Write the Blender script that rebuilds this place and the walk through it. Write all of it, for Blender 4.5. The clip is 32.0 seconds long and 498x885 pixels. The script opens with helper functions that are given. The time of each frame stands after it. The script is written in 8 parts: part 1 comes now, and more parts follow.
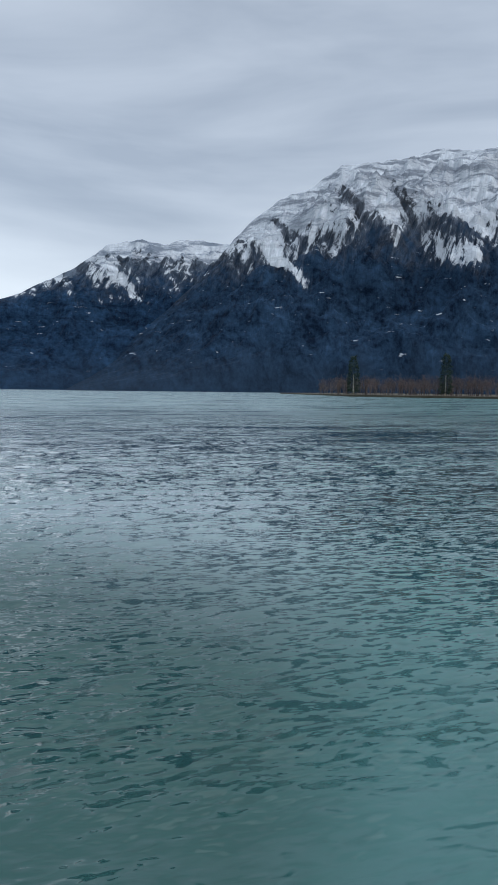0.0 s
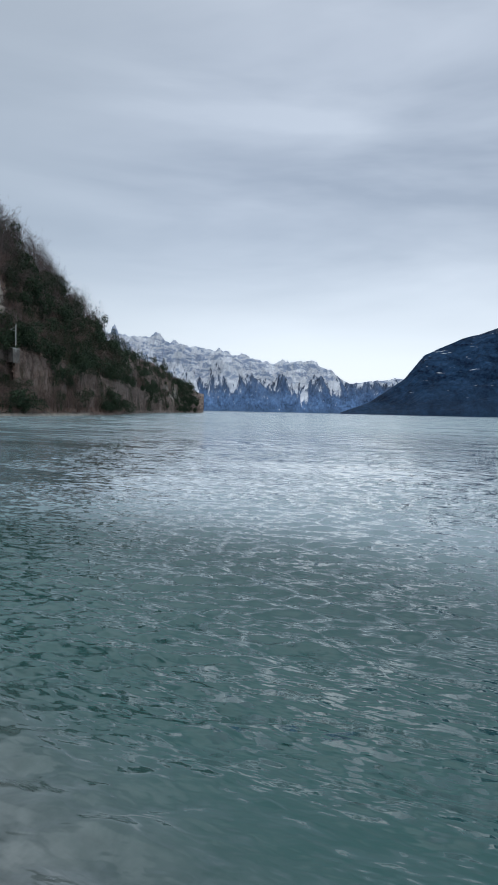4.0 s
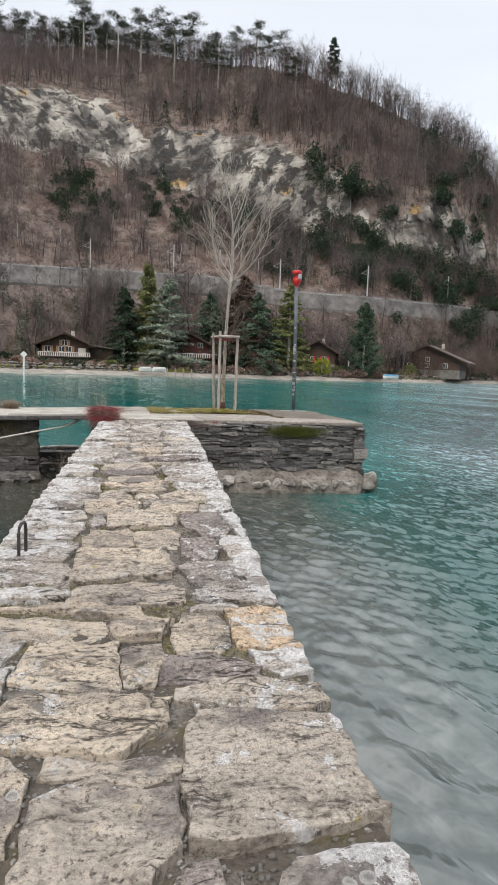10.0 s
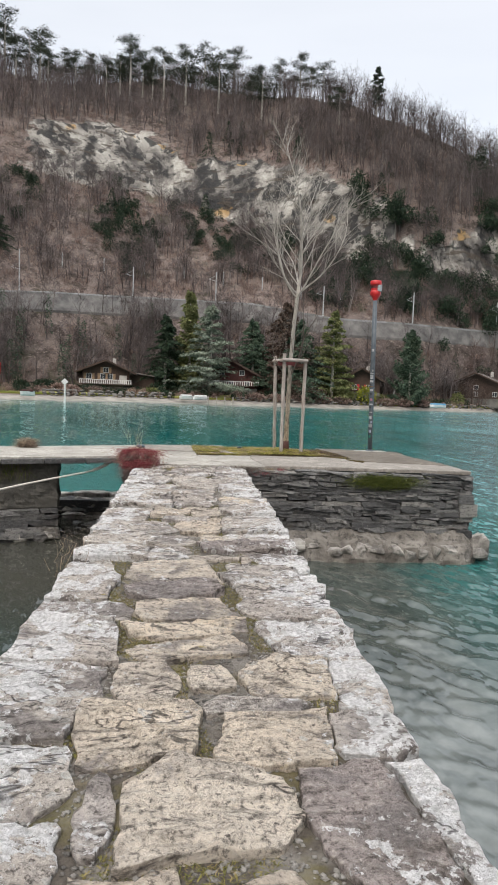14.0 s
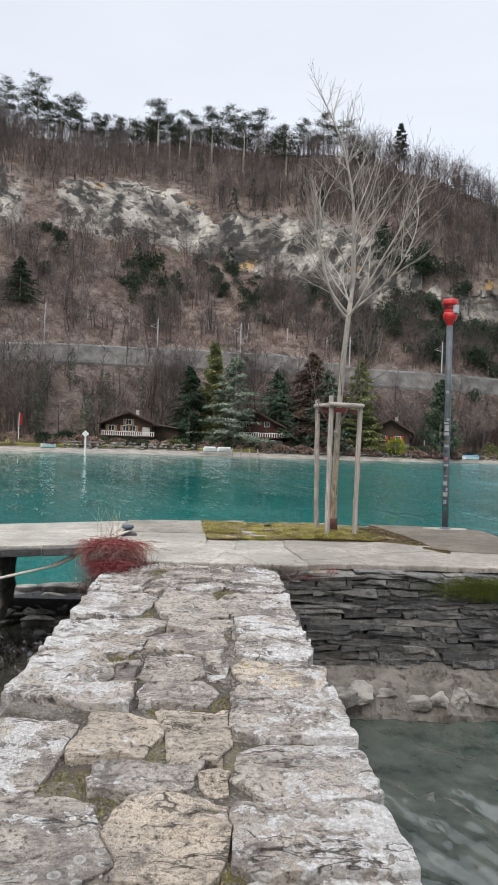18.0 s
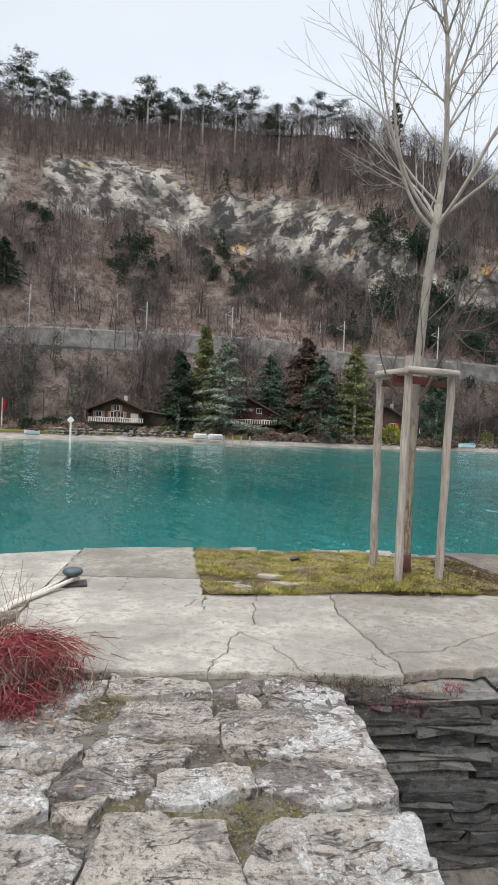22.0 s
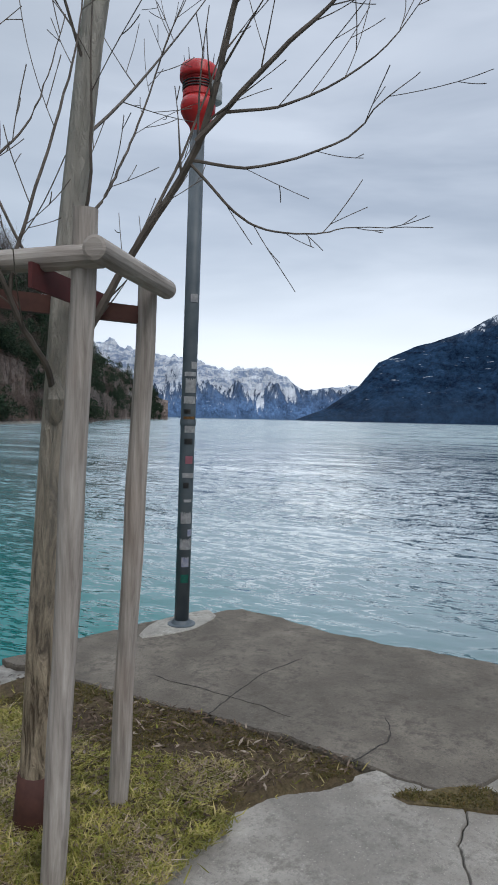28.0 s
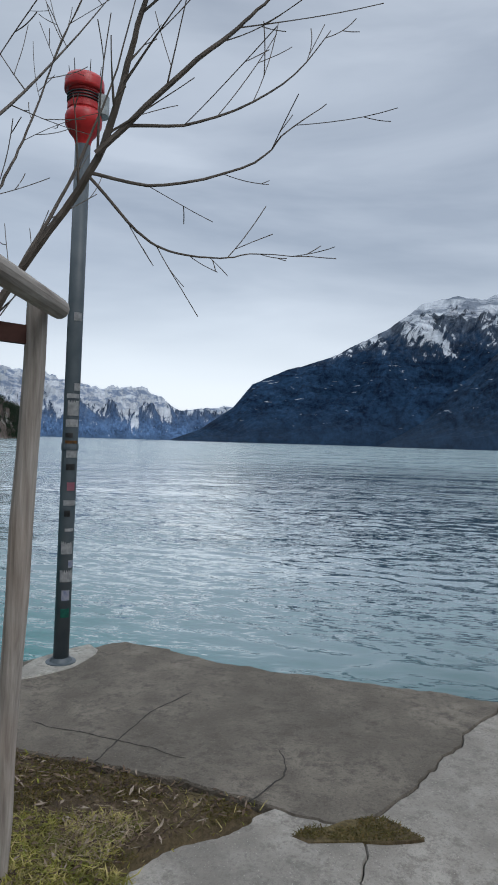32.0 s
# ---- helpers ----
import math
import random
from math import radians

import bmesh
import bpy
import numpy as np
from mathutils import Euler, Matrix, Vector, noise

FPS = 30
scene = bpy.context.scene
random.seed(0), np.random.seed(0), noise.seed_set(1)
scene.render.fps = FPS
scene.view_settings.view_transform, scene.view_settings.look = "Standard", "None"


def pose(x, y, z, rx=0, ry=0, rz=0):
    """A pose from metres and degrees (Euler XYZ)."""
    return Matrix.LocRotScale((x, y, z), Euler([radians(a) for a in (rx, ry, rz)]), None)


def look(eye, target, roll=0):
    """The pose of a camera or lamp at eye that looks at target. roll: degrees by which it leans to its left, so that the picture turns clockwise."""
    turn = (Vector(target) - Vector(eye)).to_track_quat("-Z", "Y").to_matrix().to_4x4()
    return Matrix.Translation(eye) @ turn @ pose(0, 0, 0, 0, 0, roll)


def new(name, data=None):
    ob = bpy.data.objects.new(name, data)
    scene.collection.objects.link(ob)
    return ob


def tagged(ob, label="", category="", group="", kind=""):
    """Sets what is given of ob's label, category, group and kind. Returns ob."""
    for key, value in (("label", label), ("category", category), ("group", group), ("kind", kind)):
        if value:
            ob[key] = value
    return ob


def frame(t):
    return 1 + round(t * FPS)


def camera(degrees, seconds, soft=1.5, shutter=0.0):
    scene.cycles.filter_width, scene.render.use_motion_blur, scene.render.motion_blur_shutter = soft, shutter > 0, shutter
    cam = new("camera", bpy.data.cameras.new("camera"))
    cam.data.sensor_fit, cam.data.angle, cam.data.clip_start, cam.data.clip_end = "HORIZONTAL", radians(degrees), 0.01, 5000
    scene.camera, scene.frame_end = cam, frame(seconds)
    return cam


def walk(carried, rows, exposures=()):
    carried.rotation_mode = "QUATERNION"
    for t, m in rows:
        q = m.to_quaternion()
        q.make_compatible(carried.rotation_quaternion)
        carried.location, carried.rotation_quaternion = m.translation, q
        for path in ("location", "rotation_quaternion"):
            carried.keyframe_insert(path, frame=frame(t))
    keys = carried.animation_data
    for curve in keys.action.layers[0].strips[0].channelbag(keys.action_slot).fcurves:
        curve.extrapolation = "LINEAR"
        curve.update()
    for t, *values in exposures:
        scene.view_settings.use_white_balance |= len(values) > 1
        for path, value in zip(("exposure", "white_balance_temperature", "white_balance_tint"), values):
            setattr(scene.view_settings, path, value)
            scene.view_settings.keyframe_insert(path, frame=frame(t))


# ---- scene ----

# ======== camera and walk ========
cam = camera(40.75, 32.0, soft=1.75)
# seconds, place, yaw, pitch, roll
PATH = [
    (0, 0.040, -0.603, 1.400, -89.10, -4.39, 0.63),
    (0.5, 0.041, -0.603, 1.400, -84.19, -4.27, 0.57),
    (1, 0.040, -0.603, 1.400, -81.58, -3.69, 0.95),
    (1.5, 0.038, -0.601, 1.401, -76.34, -2.50, 0.78),
    (2, 0.032, -0.595, 1.401, -69.94, -1.87, 0.71),
    (2.5, 0.021, -0.582, 1.401, -65.14, -1.75, 1.06),
    (4.5, -0.031, -0.522, 1.386, -43.86, -3.31, 0.83),
    (5, 0.022, -0.575, 1.360, -38.65, -4.17, 0.52),
    (5.5, 0.039, -0.602, 1.319, -29.39, -5.50, 1.45),
    (6, -0.004, -0.592, 1.323, -21.58, -6.03, 1.87),
    (6.5, 0.000, -0.556, 1.301, -14.80, -6.06, 1.88),
    (7, -0.003, -0.523, 1.298, -11.27, -7.23, 1.79),
    (7.5, -0.046, -0.476, 1.301, -10.92, -7.55, 1.84),
    (8, -0.099, -0.396, 1.305, -11.13, -6.90, 1.89),
    (8.5, -0.068, -0.261, 1.292, -9.72, -7.88, 1.83),
    (9, 0.000, 0.000, 1.305, -9.00, -7.61, 1.86),
    (9.5, -0.025, 0.307, 1.273, -8.05, -8.34, 1.94),
    (10, -0.051, 0.620, 1.274, -8.64, -6.58, 1.97),
    (10.5, -0.041, 0.992, 1.277, -6.10, -5.25, 1.75),
    (11, -0.066, 1.393, 1.267, -4.23, -2.42, 1.94),
    (11.5, -0.099, 1.814, 1.259, -7.52, -2.35, 2.04),
    (12, -0.078, 2.224, 1.274, -6.33, -1.94, 1.90),
    (12.5, -0.100, 2.679, 1.231, -4.62, -2.50, 2.00),
    (13, -0.103, 3.100, 1.231, -6.03, -5.91, 1.95),
    (13.5, -0.108, 3.568, 1.283, -4.55, -5.33, 2.03),
    (14, -0.189, 4.032, 1.304, -5.22, -4.35, 2.16),
    (14.5, -0.192, 4.456, 1.299, -5.19, -4.35, 2.08),
    (16.5, 0.046, 6.654, 1.345, -1.86, 0.34, 2.15),
    (17, 0.111, 7.135, 1.364, -2.45, -1.48, 1.98),
    (17.5, 0.089, 7.586, 1.353, -0.09, -1.22, 1.98),
    (18, 0.052, 8.000, 1.390, -2.94, -0.05, 2.03),
    (18.5, 0.051, 8.472, 1.409, -0.70, 2.49, 1.86),
    (19, 0.023, 8.915, 1.404, 0.11, 1.70, 1.95),
    (19.5, 0.070, 9.404, 1.402, -1.02, -0.41, 1.85),
    (20, 0.062, 9.886, 1.403, 0.62, -0.32, 1.97),
    (20.5, 0.030, 10.310, 1.416, -3.09, -0.67, 2.07),
    (21, 0.051, 10.789, 1.433, -2.61, -0.51, 2.23),
    (21.5, -0.005, 11.278, 1.416, -3.69, -1.39, 2.18),
    (22, -0.047, 11.769, 1.405, -3.82, -1.14, 2.20),
    (22.5, -0.093, 12.255, 1.418, -3.96, -1.02, 2.23),
    (23, -0.139, 12.715, 1.433, -6.58, -2.49, 2.36),
    (23.5, -0.106, 13.167, 1.455, -8.24, -2.23, 2.39),
    (24, -0.121, 13.584, 1.460, -14.29, -2.03, 2.46),
    (24.5, -0.081, 13.993, 1.465, -20.17, -1.77, 2.42),
    (26.5, 0.232, 15.331, 1.459, -35.25, -1.58, 1.46),
    (27, 0.266, 15.587, 1.453, -46.44, -1.38, 1.34),
    (27.5, 0.412, 15.818, 1.477, -49.96, -2.77, 1.33),
    (28, 0.484, 15.962, 1.524, -52.71, -2.05, 1.35),
    (28.5, 0.492, 16.076, 1.552, -61.65, -0.83, 1.42),
    (29, 0.500, 16.112, 1.569, -63.62, 0.57, 1.33),
    (29.5, 0.514, 16.100, 1.568, -62.85, 1.15, 1.29),
    (30, 0.499, 16.084, 1.570, -63.29, 1.01, 1.29),
    (30.5, 0.493, 16.084, 1.568, -63.47, 1.54, 1.45),
    (31, 0.505, 16.089, 1.564, -63.80, 1.12, 1.62),
    (31.5, 0.515, 16.096, 1.558, -63.57, 0.27, 1.73),
    (32, 0.521, 16.093, 1.554, -63.30, -0.05, 1.69),
]
# seconds, stops, kelvin, tint
LIGHT = [
    (0.0, -0.70, 5900, 7), (1.0, -0.72, 5900, 7), (2.0, -0.84, 5900, 7), (4.5, -0.76, 5900, 8), (5.2, -0.68, 6050, 9), (5.6, -0.45, 6700, 11), (6.0, -0.04, 7150, 13), (6.5, 0.10, 6950, 13), (7.0, 0.14, 6720, 12),
    (9.0, 0.17, 6700, 12), (14.0, 0.19, 6680, 12), (19.0, 0.16, 6520, 12), (24.0, 0.19, 6550, 10), (24.8, 0.1, 6500, 10),
    (26.5, -0.22, 6300, 10), (27.0, -0.56, 6100, 10), (28.0, -0.62, 6000, 9), (29.0, -0.81, 5950, 8), (32.0, -0.82, 5950, 8),
]
walk(cam, [(t, pose(x, y, z, 90 + p, 0, w) @ pose(0, 0, 0, 0, 0, r)) for t, x, y, z, w, p, r in PATH], LIGHT)

# ======== sky and sun: an overcast winter day ========
WATER = -1.55
world = bpy.data.worlds.new("overcast_sky")
scene.world = world
world.use_nodes = True
wn, wl = world.node_tree.nodes, world.node_tree.links
wn.clear()
sky = wn.new("ShaderNodeTexSky")
sky.sky_type = "NISHITA"
sky.sun_disc = False
sky.sun_elevation, sky.sun_rotation = radians(38), radians(200)
sky.dust_density = 3.0
coord = wn.new("ShaderNodeTexCoord")
squash = wn.new("ShaderNodeMapping")
squash.inputs["Scale"].default_value = (1.0, 1.0, 5.0)
squash.inputs["Rotation"].default_value = (0.06, 0.02, 0.5)
wl.new(coord.outputs["Generated"], squash.inputs["Vector"])
cloud = wn.new("ShaderNodeTexNoise")
cloud.inputs["Scale"].default_value, cloud.inputs["Detail"].default_value = 1.9, 5.0
cloud.inputs["Roughness"].default_value, cloud.inputs["Distortion"].default_value = 0.5, 0.35
wl.new(squash.outputs["Vector"], cloud.inputs["Vector"])
split = wn.new("ShaderNodeSeparateXYZ")
wl.new(coord.outputs["Generated"], split.inputs["Vector"])
# an overcast deck: brightest overhead, with a pale clear strip low over the lake
z_up = split.outputs["Z"]


def sky_math(how, a, b):
    m = wn.new("ShaderNodeMath")
    m.operation = how
    for k, v in ((0, a), (1, b)):
        if isinstance(v, (int, float)):
            m.inputs[k].default_value = v
        else:
            wl.new(v, m.inputs[k])
    return m.outputs[0]


def sky_range(value, a, b, c, d):
    m = wn.new("ShaderNodeMapRange")
    m.interpolation_type = "SMOOTHSTEP"
    for name, v in (("From Min", a), ("From Max", b), ("To Min", c), ("To Max", d)):
        m.inputs[name].default_value = v
    wl.new(value, m.inputs["Value"])
    return m.outputs["Result"]


tone = wn.new("ShaderNodeValToRGB")
tone.color_ramp.elements[0].position, tone.color_ramp.elements[0].color = 0.34, (0.50, 0.53, 0.58, 1)
tone.color_ramp.elements[1].position, tone.color_ramp.elements[1].color = 0.66, (0.80, 0.82, 0.855, 1)
wl.new(cloud.outputs["Fac"], tone.inputs["Fac"])
low = wn.new("ShaderNodeMix")
low.data_type, low.blend_type = "RGBA", "MIX"
low.inputs[7].default_value = (1.28, 1.28, 1.28, 1)
strip = sky_math("MULTIPLY", sky_range(z_up, 0.03, 0.26, 1.0, 0.0), sky_range(split.outputs["X"], 0.25, 0.85, 0.42, 1.0))
wl.new(strip, low.inputs[0])
veil = wn.new("ShaderNodeMix")
veil.data_type = "RGBA"
veil.inputs[6].default_value = (0.66, 0.69, 0.708, 1)
wl.new(sky_range(split.outputs["X"], 0.35, 0.75, 0.15, 1.0), veil.inputs[0])
wl.new(tone.outputs["Color"], veil.inputs[7])
wl.new(veil.outputs[2], low.inputs[6])
north = sky_math("MULTIPLY", sky_range(z_up, 0.57, 0.73, 0.0, 2.3), sky_range(split.outputs["Y"], 0.3, 0.75, 0.0, 1.0))
lift = sky_math("ADD", sky_math("ADD", sky_math("MAXIMUM", sky_math("MAXIMUM", sky_math("MULTIPLY", sky_range(z_up, 0.58, 0.82, 0.0, 2.1), sky_range(split.outputs["X"], 0.2, 0.6, 1.0, 0.0)), sky_range(z_up, 0.74, 0.92, 0.0, 2.2)), north), 1.0), sky_range(split.outputs["X"], 0.3, 0.9, 0.0, 0.22))
deck = wn.new("ShaderNodeBackground")
wl.new(lift, deck.inputs["Strength"])
wl.new(low.outputs[2], deck.inputs["Color"])
blue = wn.new("ShaderNodeBackground")
blue.inputs["Strength"].default_value = 0.05
wl.new(sky.outputs["Color"], blue.inputs["Color"])
both = wn.new("ShaderNodeAddShader")
wl.new(deck.outputs[0], both.inputs[0])
wl.new(blue.outputs[0], both.inputs[1])
wout = wn.new("ShaderNodeOutputWorld")
wl.new(both.outputs[0], wout.inputs["Surface"])

sun_data = bpy.data.lights.new("sun", "SUN")
sun_data.energy, sun_data.angle, sun_data.color = 1.3, radians(25), (1.0, 0.96, 0.9)
sun = new("sun", sun_data)
sun.matrix_world = look((-40, -80, 90), (0, 0, 0))

# ======== materials ========


class Mat:
    """A node material round one Principled shader."""

    def __init__(self, name, rough=0.8, metal=0.0, spec=0.5):
        self.mat = bpy.data.materials.new(name)
        self.mat.use_nodes = True
        self.n, self.l = self.mat.node_tree.nodes, self.mat.node_tree.links
        self.b = self.n["Principled BSDF"]
        self.b.inputs["Roughness"].default_value = rough
        self.b.inputs["Metallic"].default_value = metal
        self.b.inputs["Specular IOR Level"].default_value = spec
        self.at = self.n.new("ShaderNodeTexCoord").outputs["Object"]

    def put(self, socket, v):
        if isinstance(v, bpy.types.NodeSocket):
            self.l.new(v, socket)
        elif isinstance(v, (tuple, list)) and socket.type == "RGBA":
            socket.default_value = (*v[:3], 1)
        else:
            socket.default_value = v

    def world(self):
        return self.n.new("ShaderNodeNewGeometry").outputs["Position"]

    def scaled(self, scale, turn=(0, 0, 0), src=None):
        m = self.n.new("ShaderNodeMapping")
        m.inputs["Scale"].default_value, m.inputs["Rotation"].default_value = scale, turn
        self.put(m.inputs["Vector"], src or self.at)
        return m.outputs["Vector"]

    def noise(self, scale, detail=4.0, rough=0.55, vec=None, warp=0.0):
        t = self.n.new("ShaderNodeTexNoise")
        t.inputs["Scale"].default_value, t.inputs["Detail"].default_value = scale, detail
        t.inputs["Roughness"].default_value, t.inputs["Distortion"].default_value = rough, warp
        self.put(t.inputs["Vector"], vec or self.at)
        return t.outputs["Fac"]

    def cells(self, scale, vec=None, kind="DISTANCE_TO_EDGE"):
        t = self.n.new("ShaderNodeTexVoronoi")
        t.feature = kind
        t.inputs["Scale"].default_value = scale
        self.put(t.inputs["Vector"], vec or self.at)
        return t.outputs["Distance"]

    def ramp(self, fac, *stops):
        r = self.n.new("ShaderNodeValToRGB")
        while len(r.color_ramp.elements) < len(stops):
            r.color_ramp.elements.new(0.5)
        for e, (p, c) in zip(r.color_ramp.elements, stops):
            e.position = p
            e.color = (c, c, c, 1) if isinstance(c, (int, float)) else (*c, 1)
        self.put(r.inputs["Fac"], fac)
        return r.outputs["Color"]

    def mix(self, fac, a, b, how="MIX"):
        m = self.n.new("ShaderNodeMix")
        m.data_type, m.blend_type = "RGBA", how
        self.put(m.inputs[0], fac)
        self.put(m.inputs[6], a)
        self.put(m.inputs[7], b)
        return m.outputs[2]

    def math(self, how, a, b=0.0):
        m = self.n.new("ShaderNodeMath")
        m.operation = how
        self.put(m.inputs[0], a)
        self.put(m.inputs[1], b)
        return m.outputs[0]

    def axis(self, name, src=None):
        s = self.n.new("ShaderNodeSeparateXYZ")
        self.put(s.inputs[0], src or self.world())
        return s.outputs[name]

    def attr(self, name):
        a = self.n.new("ShaderNodeAttribute")
        a.attribute_name = name
        return a.outputs["Fac"]

    def chance(self):
        return self.n.new("ShaderNodeObjectInfo").outputs["Random"]

    def island(self):
        return self.n.new("ShaderNodeNewGeometry").outputs["Random Per Island"]

    def bump(self, height, strength=0.5, deep=0.02, over=None):
        b = self.n.new("ShaderNodeBump")
        b.inputs["Strength"].default_value, b.inputs["Distance"].default_value = strength, deep
        self.put(b.inputs["Height"], height)
        if over:
            self.put(b.inputs["Normal"], over)
        self.put(self.b.inputs["Normal"], b.outputs["Normal"])
        return b.outputs["Normal"]

    def colour(self, c):
        self.put(self.b.inputs["Base Color"], c)
        return self

    def rough(self, r):
        self.put(self.b.inputs["Roughness"], r)
        return self


def simple(name, a, b, scale=8.0, rough=0.8, metal=0.0, relief=0.0, spec=0.5, shift=0.25):
    """Two tones mottled into each other, with a shift of tone from object to object."""
    m = Mat(name, rough, metal, spec)
    c = m.mix(m.ramp(m.noise(scale, 5), (0.35, 0.0), (0.65, 1.0)), a, b)
    if shift:
        c = m.mix(m.math("MULTIPLY", m.chance(), shift), c, tuple(0.35 * v for v in a))
    m.colour(c)
    if relief:
        m.bump(m.noise(scale * 4, 5, 0.65), 0.6, relief)
    return m.mat


def lake_water():
    m = Mat("lake_water", 0.02, 0.0, 0.8)
    m.b.inputs["IOR"].default_value = 1.37
    p = m.world()
    x, y = m.axis("X", p), m.axis("Y", p)

    def fade(v, a, b):
        r = m.n.new("ShaderNodeMapRange")
        r.interpolation_type = "SMOOTHSTEP"
        r.inputs["From Min"].default_value, r.inputs["From Max"].default_value = a, b
        m.put(r.inputs["Value"], v)
        return r.outputs["Result"]

    # glacial silt: cloudy and grey over the stony shallows by the pier, deep teal in the bay; sky shine is painted in
    # too
    deep = m.math("MAXIMUM", fade(m.math("ADD", y, m.math("MULTIPLY", fade(x, -0.4, -1.4), -2.6)), 15.8, 18.6), fade(m.math("SUBTRACT", x, m.math("MULTIPLY", 0.10, m.math("MAXIMUM", y, 0.0))), 1.3, 3.6))
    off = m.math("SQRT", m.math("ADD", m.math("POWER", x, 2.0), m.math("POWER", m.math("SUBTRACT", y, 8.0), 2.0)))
    silt_shine = m.ramp(m.noise(0.05, 3, 0.5, p), (0.3, 0.0), (0.7, 1.0))
    bay = m.mix(silt_shine, (0.005, 0.118, 0.113), (0.007, 0.148, 0.138))
    # open water: colour paled where the sky would shine off it, more with distance
    out = m.mix(fade(y, 13.0, 21.0), m.mix(silt_shine, (0.020, 0.066, 0.060), (0.030, 0.084, 0.076)), m.mix(silt_shine, (0.055, 0.15, 0.148), (0.075, 0.18, 0.175)))
    out = m.mix(fade(x, 4.5, 11.0), out, m.mix(fade(off, 9.0, 17.0), m.mix(silt_shine, (0.022, 0.056, 0.054), (0.034, 0.074, 0.070)), m.mix(fade(y, 9.0, 16.0), m.mix(silt_shine, (0.17, 0.24, 0.255), (0.21, 0.285, 0.295)), m.mix(silt_shine, (0.15, 0.22, 0.235), (0.19, 0.265, 0.28)))))
    out = m.mix(m.math("MULTIPLY", fade(off, 40.0, 150.0), fade(x, 15.0, 40.0)), out, m.mix(silt_shine, (0.24, 0.325, 0.345), (0.28, 0.365, 0.38)))
    # southern bearings painted darker teal, standing in for the reflected far shore
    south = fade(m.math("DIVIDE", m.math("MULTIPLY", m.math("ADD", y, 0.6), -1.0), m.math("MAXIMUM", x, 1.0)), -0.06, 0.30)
    out = m.mix(south, out, m.mix(silt_shine, (0.045, 0.122, 0.12), (0.062, 0.15, 0.145)))
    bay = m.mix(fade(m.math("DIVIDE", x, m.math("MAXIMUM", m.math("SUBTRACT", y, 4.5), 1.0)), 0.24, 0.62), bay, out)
    stones = m.ramp(m.noise(2.3, 4, 0.6, p, 0.3), (0.36, 0.0), (0.68, 1.0))
    # nearer shallows are paler: reflected sky put into their colour
    shallow = m.mix(fade(y, 8.5, 12.5), m.mix(stones, (0.075, 0.088, 0.084), (0.15, 0.165, 0.158)), m.mix(stones, (0.028, 0.038, 0.033), (0.085, 0.094, 0.082)))
    shallow = m.mix(fade(x, -1.4, 0.0), m.mix(fade(y, 9.0, 14.0), (0.022, 0.044, 0.040), (0.046, 0.046, 0.037)), shallow)
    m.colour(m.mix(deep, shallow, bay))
    # cat's paws finer than the built waves, and the chop farther out; both die away in the lee of the hill
    lee = m.math("ADD", 0.40, m.math("MULTIPLY", 0.60, fade(m.math("DIVIDE", x, m.math("MAXIMUM", m.math("SUBTRACT", y, 4.5), 1.0)), 0.02, 0.42)))
    lee = m.math("MULTIPLY", lee, m.math("ADD", 0.58, m.math("MULTIPLY", 0.42, fade(m.math("DIVIDE", x, m.math("MAXIMUM", m.math("SUBTRACT", y, 4.5), 1.0)), 1.0, 3.0))))
    calm = lee
    lee = m.math("MULTIPLY", lee, m.math("ADD", 1.0, m.math("MULTIPLY", 0.3, fade(m.math("DIVIDE", x, m.math("MAXIMUM", m.math("SUBTRACT", y, 4.5), 1.0)), 2.0, 6.0))))
    gust = m.ramp(m.noise(0.22, 4, 0.6, m.scaled((0.3, 1.5, 1), (0, 0, 0), m.scaled((1, 1, 1), (0, 0, 1.33), p))), (0.38, 0.22), (0.62, 1.15))

    def facets(scale, size, turn, strength):
        t = m.n.new("ShaderNodeTexNoise")
        t.inputs["Scale"].default_value, t.inputs["Detail"].default_value, t.inputs["Distortion"].default_value = scale, 2.0, 0.5
        m.put(t.inputs["Vector"], m.scaled(size, (0, 0, 0), m.scaled((1, 1, 1), (0, 0, turn), p)))
        c = m.n.new("ShaderNodeVectorMath")
        c.operation = "SUBTRACT"
        m.put(c.inputs[0], t.outputs["Color"])
        c.inputs[1].default_value = (0.5, 0.5, 0.5)
        k = m.n.new("ShaderNodeVectorMath")
        k.operation = "SCALE"
        m.put(k.inputs[0], c.outputs[0])
        m.put(k.inputs["Scale"], m.math("MULTIPLY", m.math("MULTIPLY", lee, gust), strength))
        flat = m.n.new("ShaderNodeVectorMath")
        flat.operation = "MULTIPLY"
        m.put(flat.inputs[0], k.outputs[0])
        flat.inputs[1].default_value = (1, 1, 0)
        return flat.outputs[0]

    def plus(a, b):
        v = m.n.new("ShaderNodeVectorMath")
        v.operation = "ADD"
        m.put(v.inputs[0], a)
        m.put(v.inputs[1], b)
        return v.outputs[0]

    up_ = m.n.new("ShaderNodeNewGeometry").outputs["Normal"]
    total = plus(plus(plus(up_, facets(10.0, (0.5, 1.6, 1), 1.25, m.math("MULTIPLY", m.math("SUBTRACT", 1.0, fade(off, 12.0, 40.0)), 1.9))), facets(4.6, (0.5, 1.6, 1), 1.35, 1.6)), facets(1.05, (0.45, 1.6, 1), 1.3, m.math("MULTIPLY", m.math("MULTIPLY", fade(off, 12.0, 30.0), m.math("SUBTRACT", 1.25, fade(off, 60.0, 160.0))), 0.85)))
    unit = m.n.new("ShaderNodeVectorMath")
    unit.operation = "NORMALIZE"
    m.put(unit.inputs[0], total)
    m.put(m.b.inputs["Normal"], unit.outputs[0])
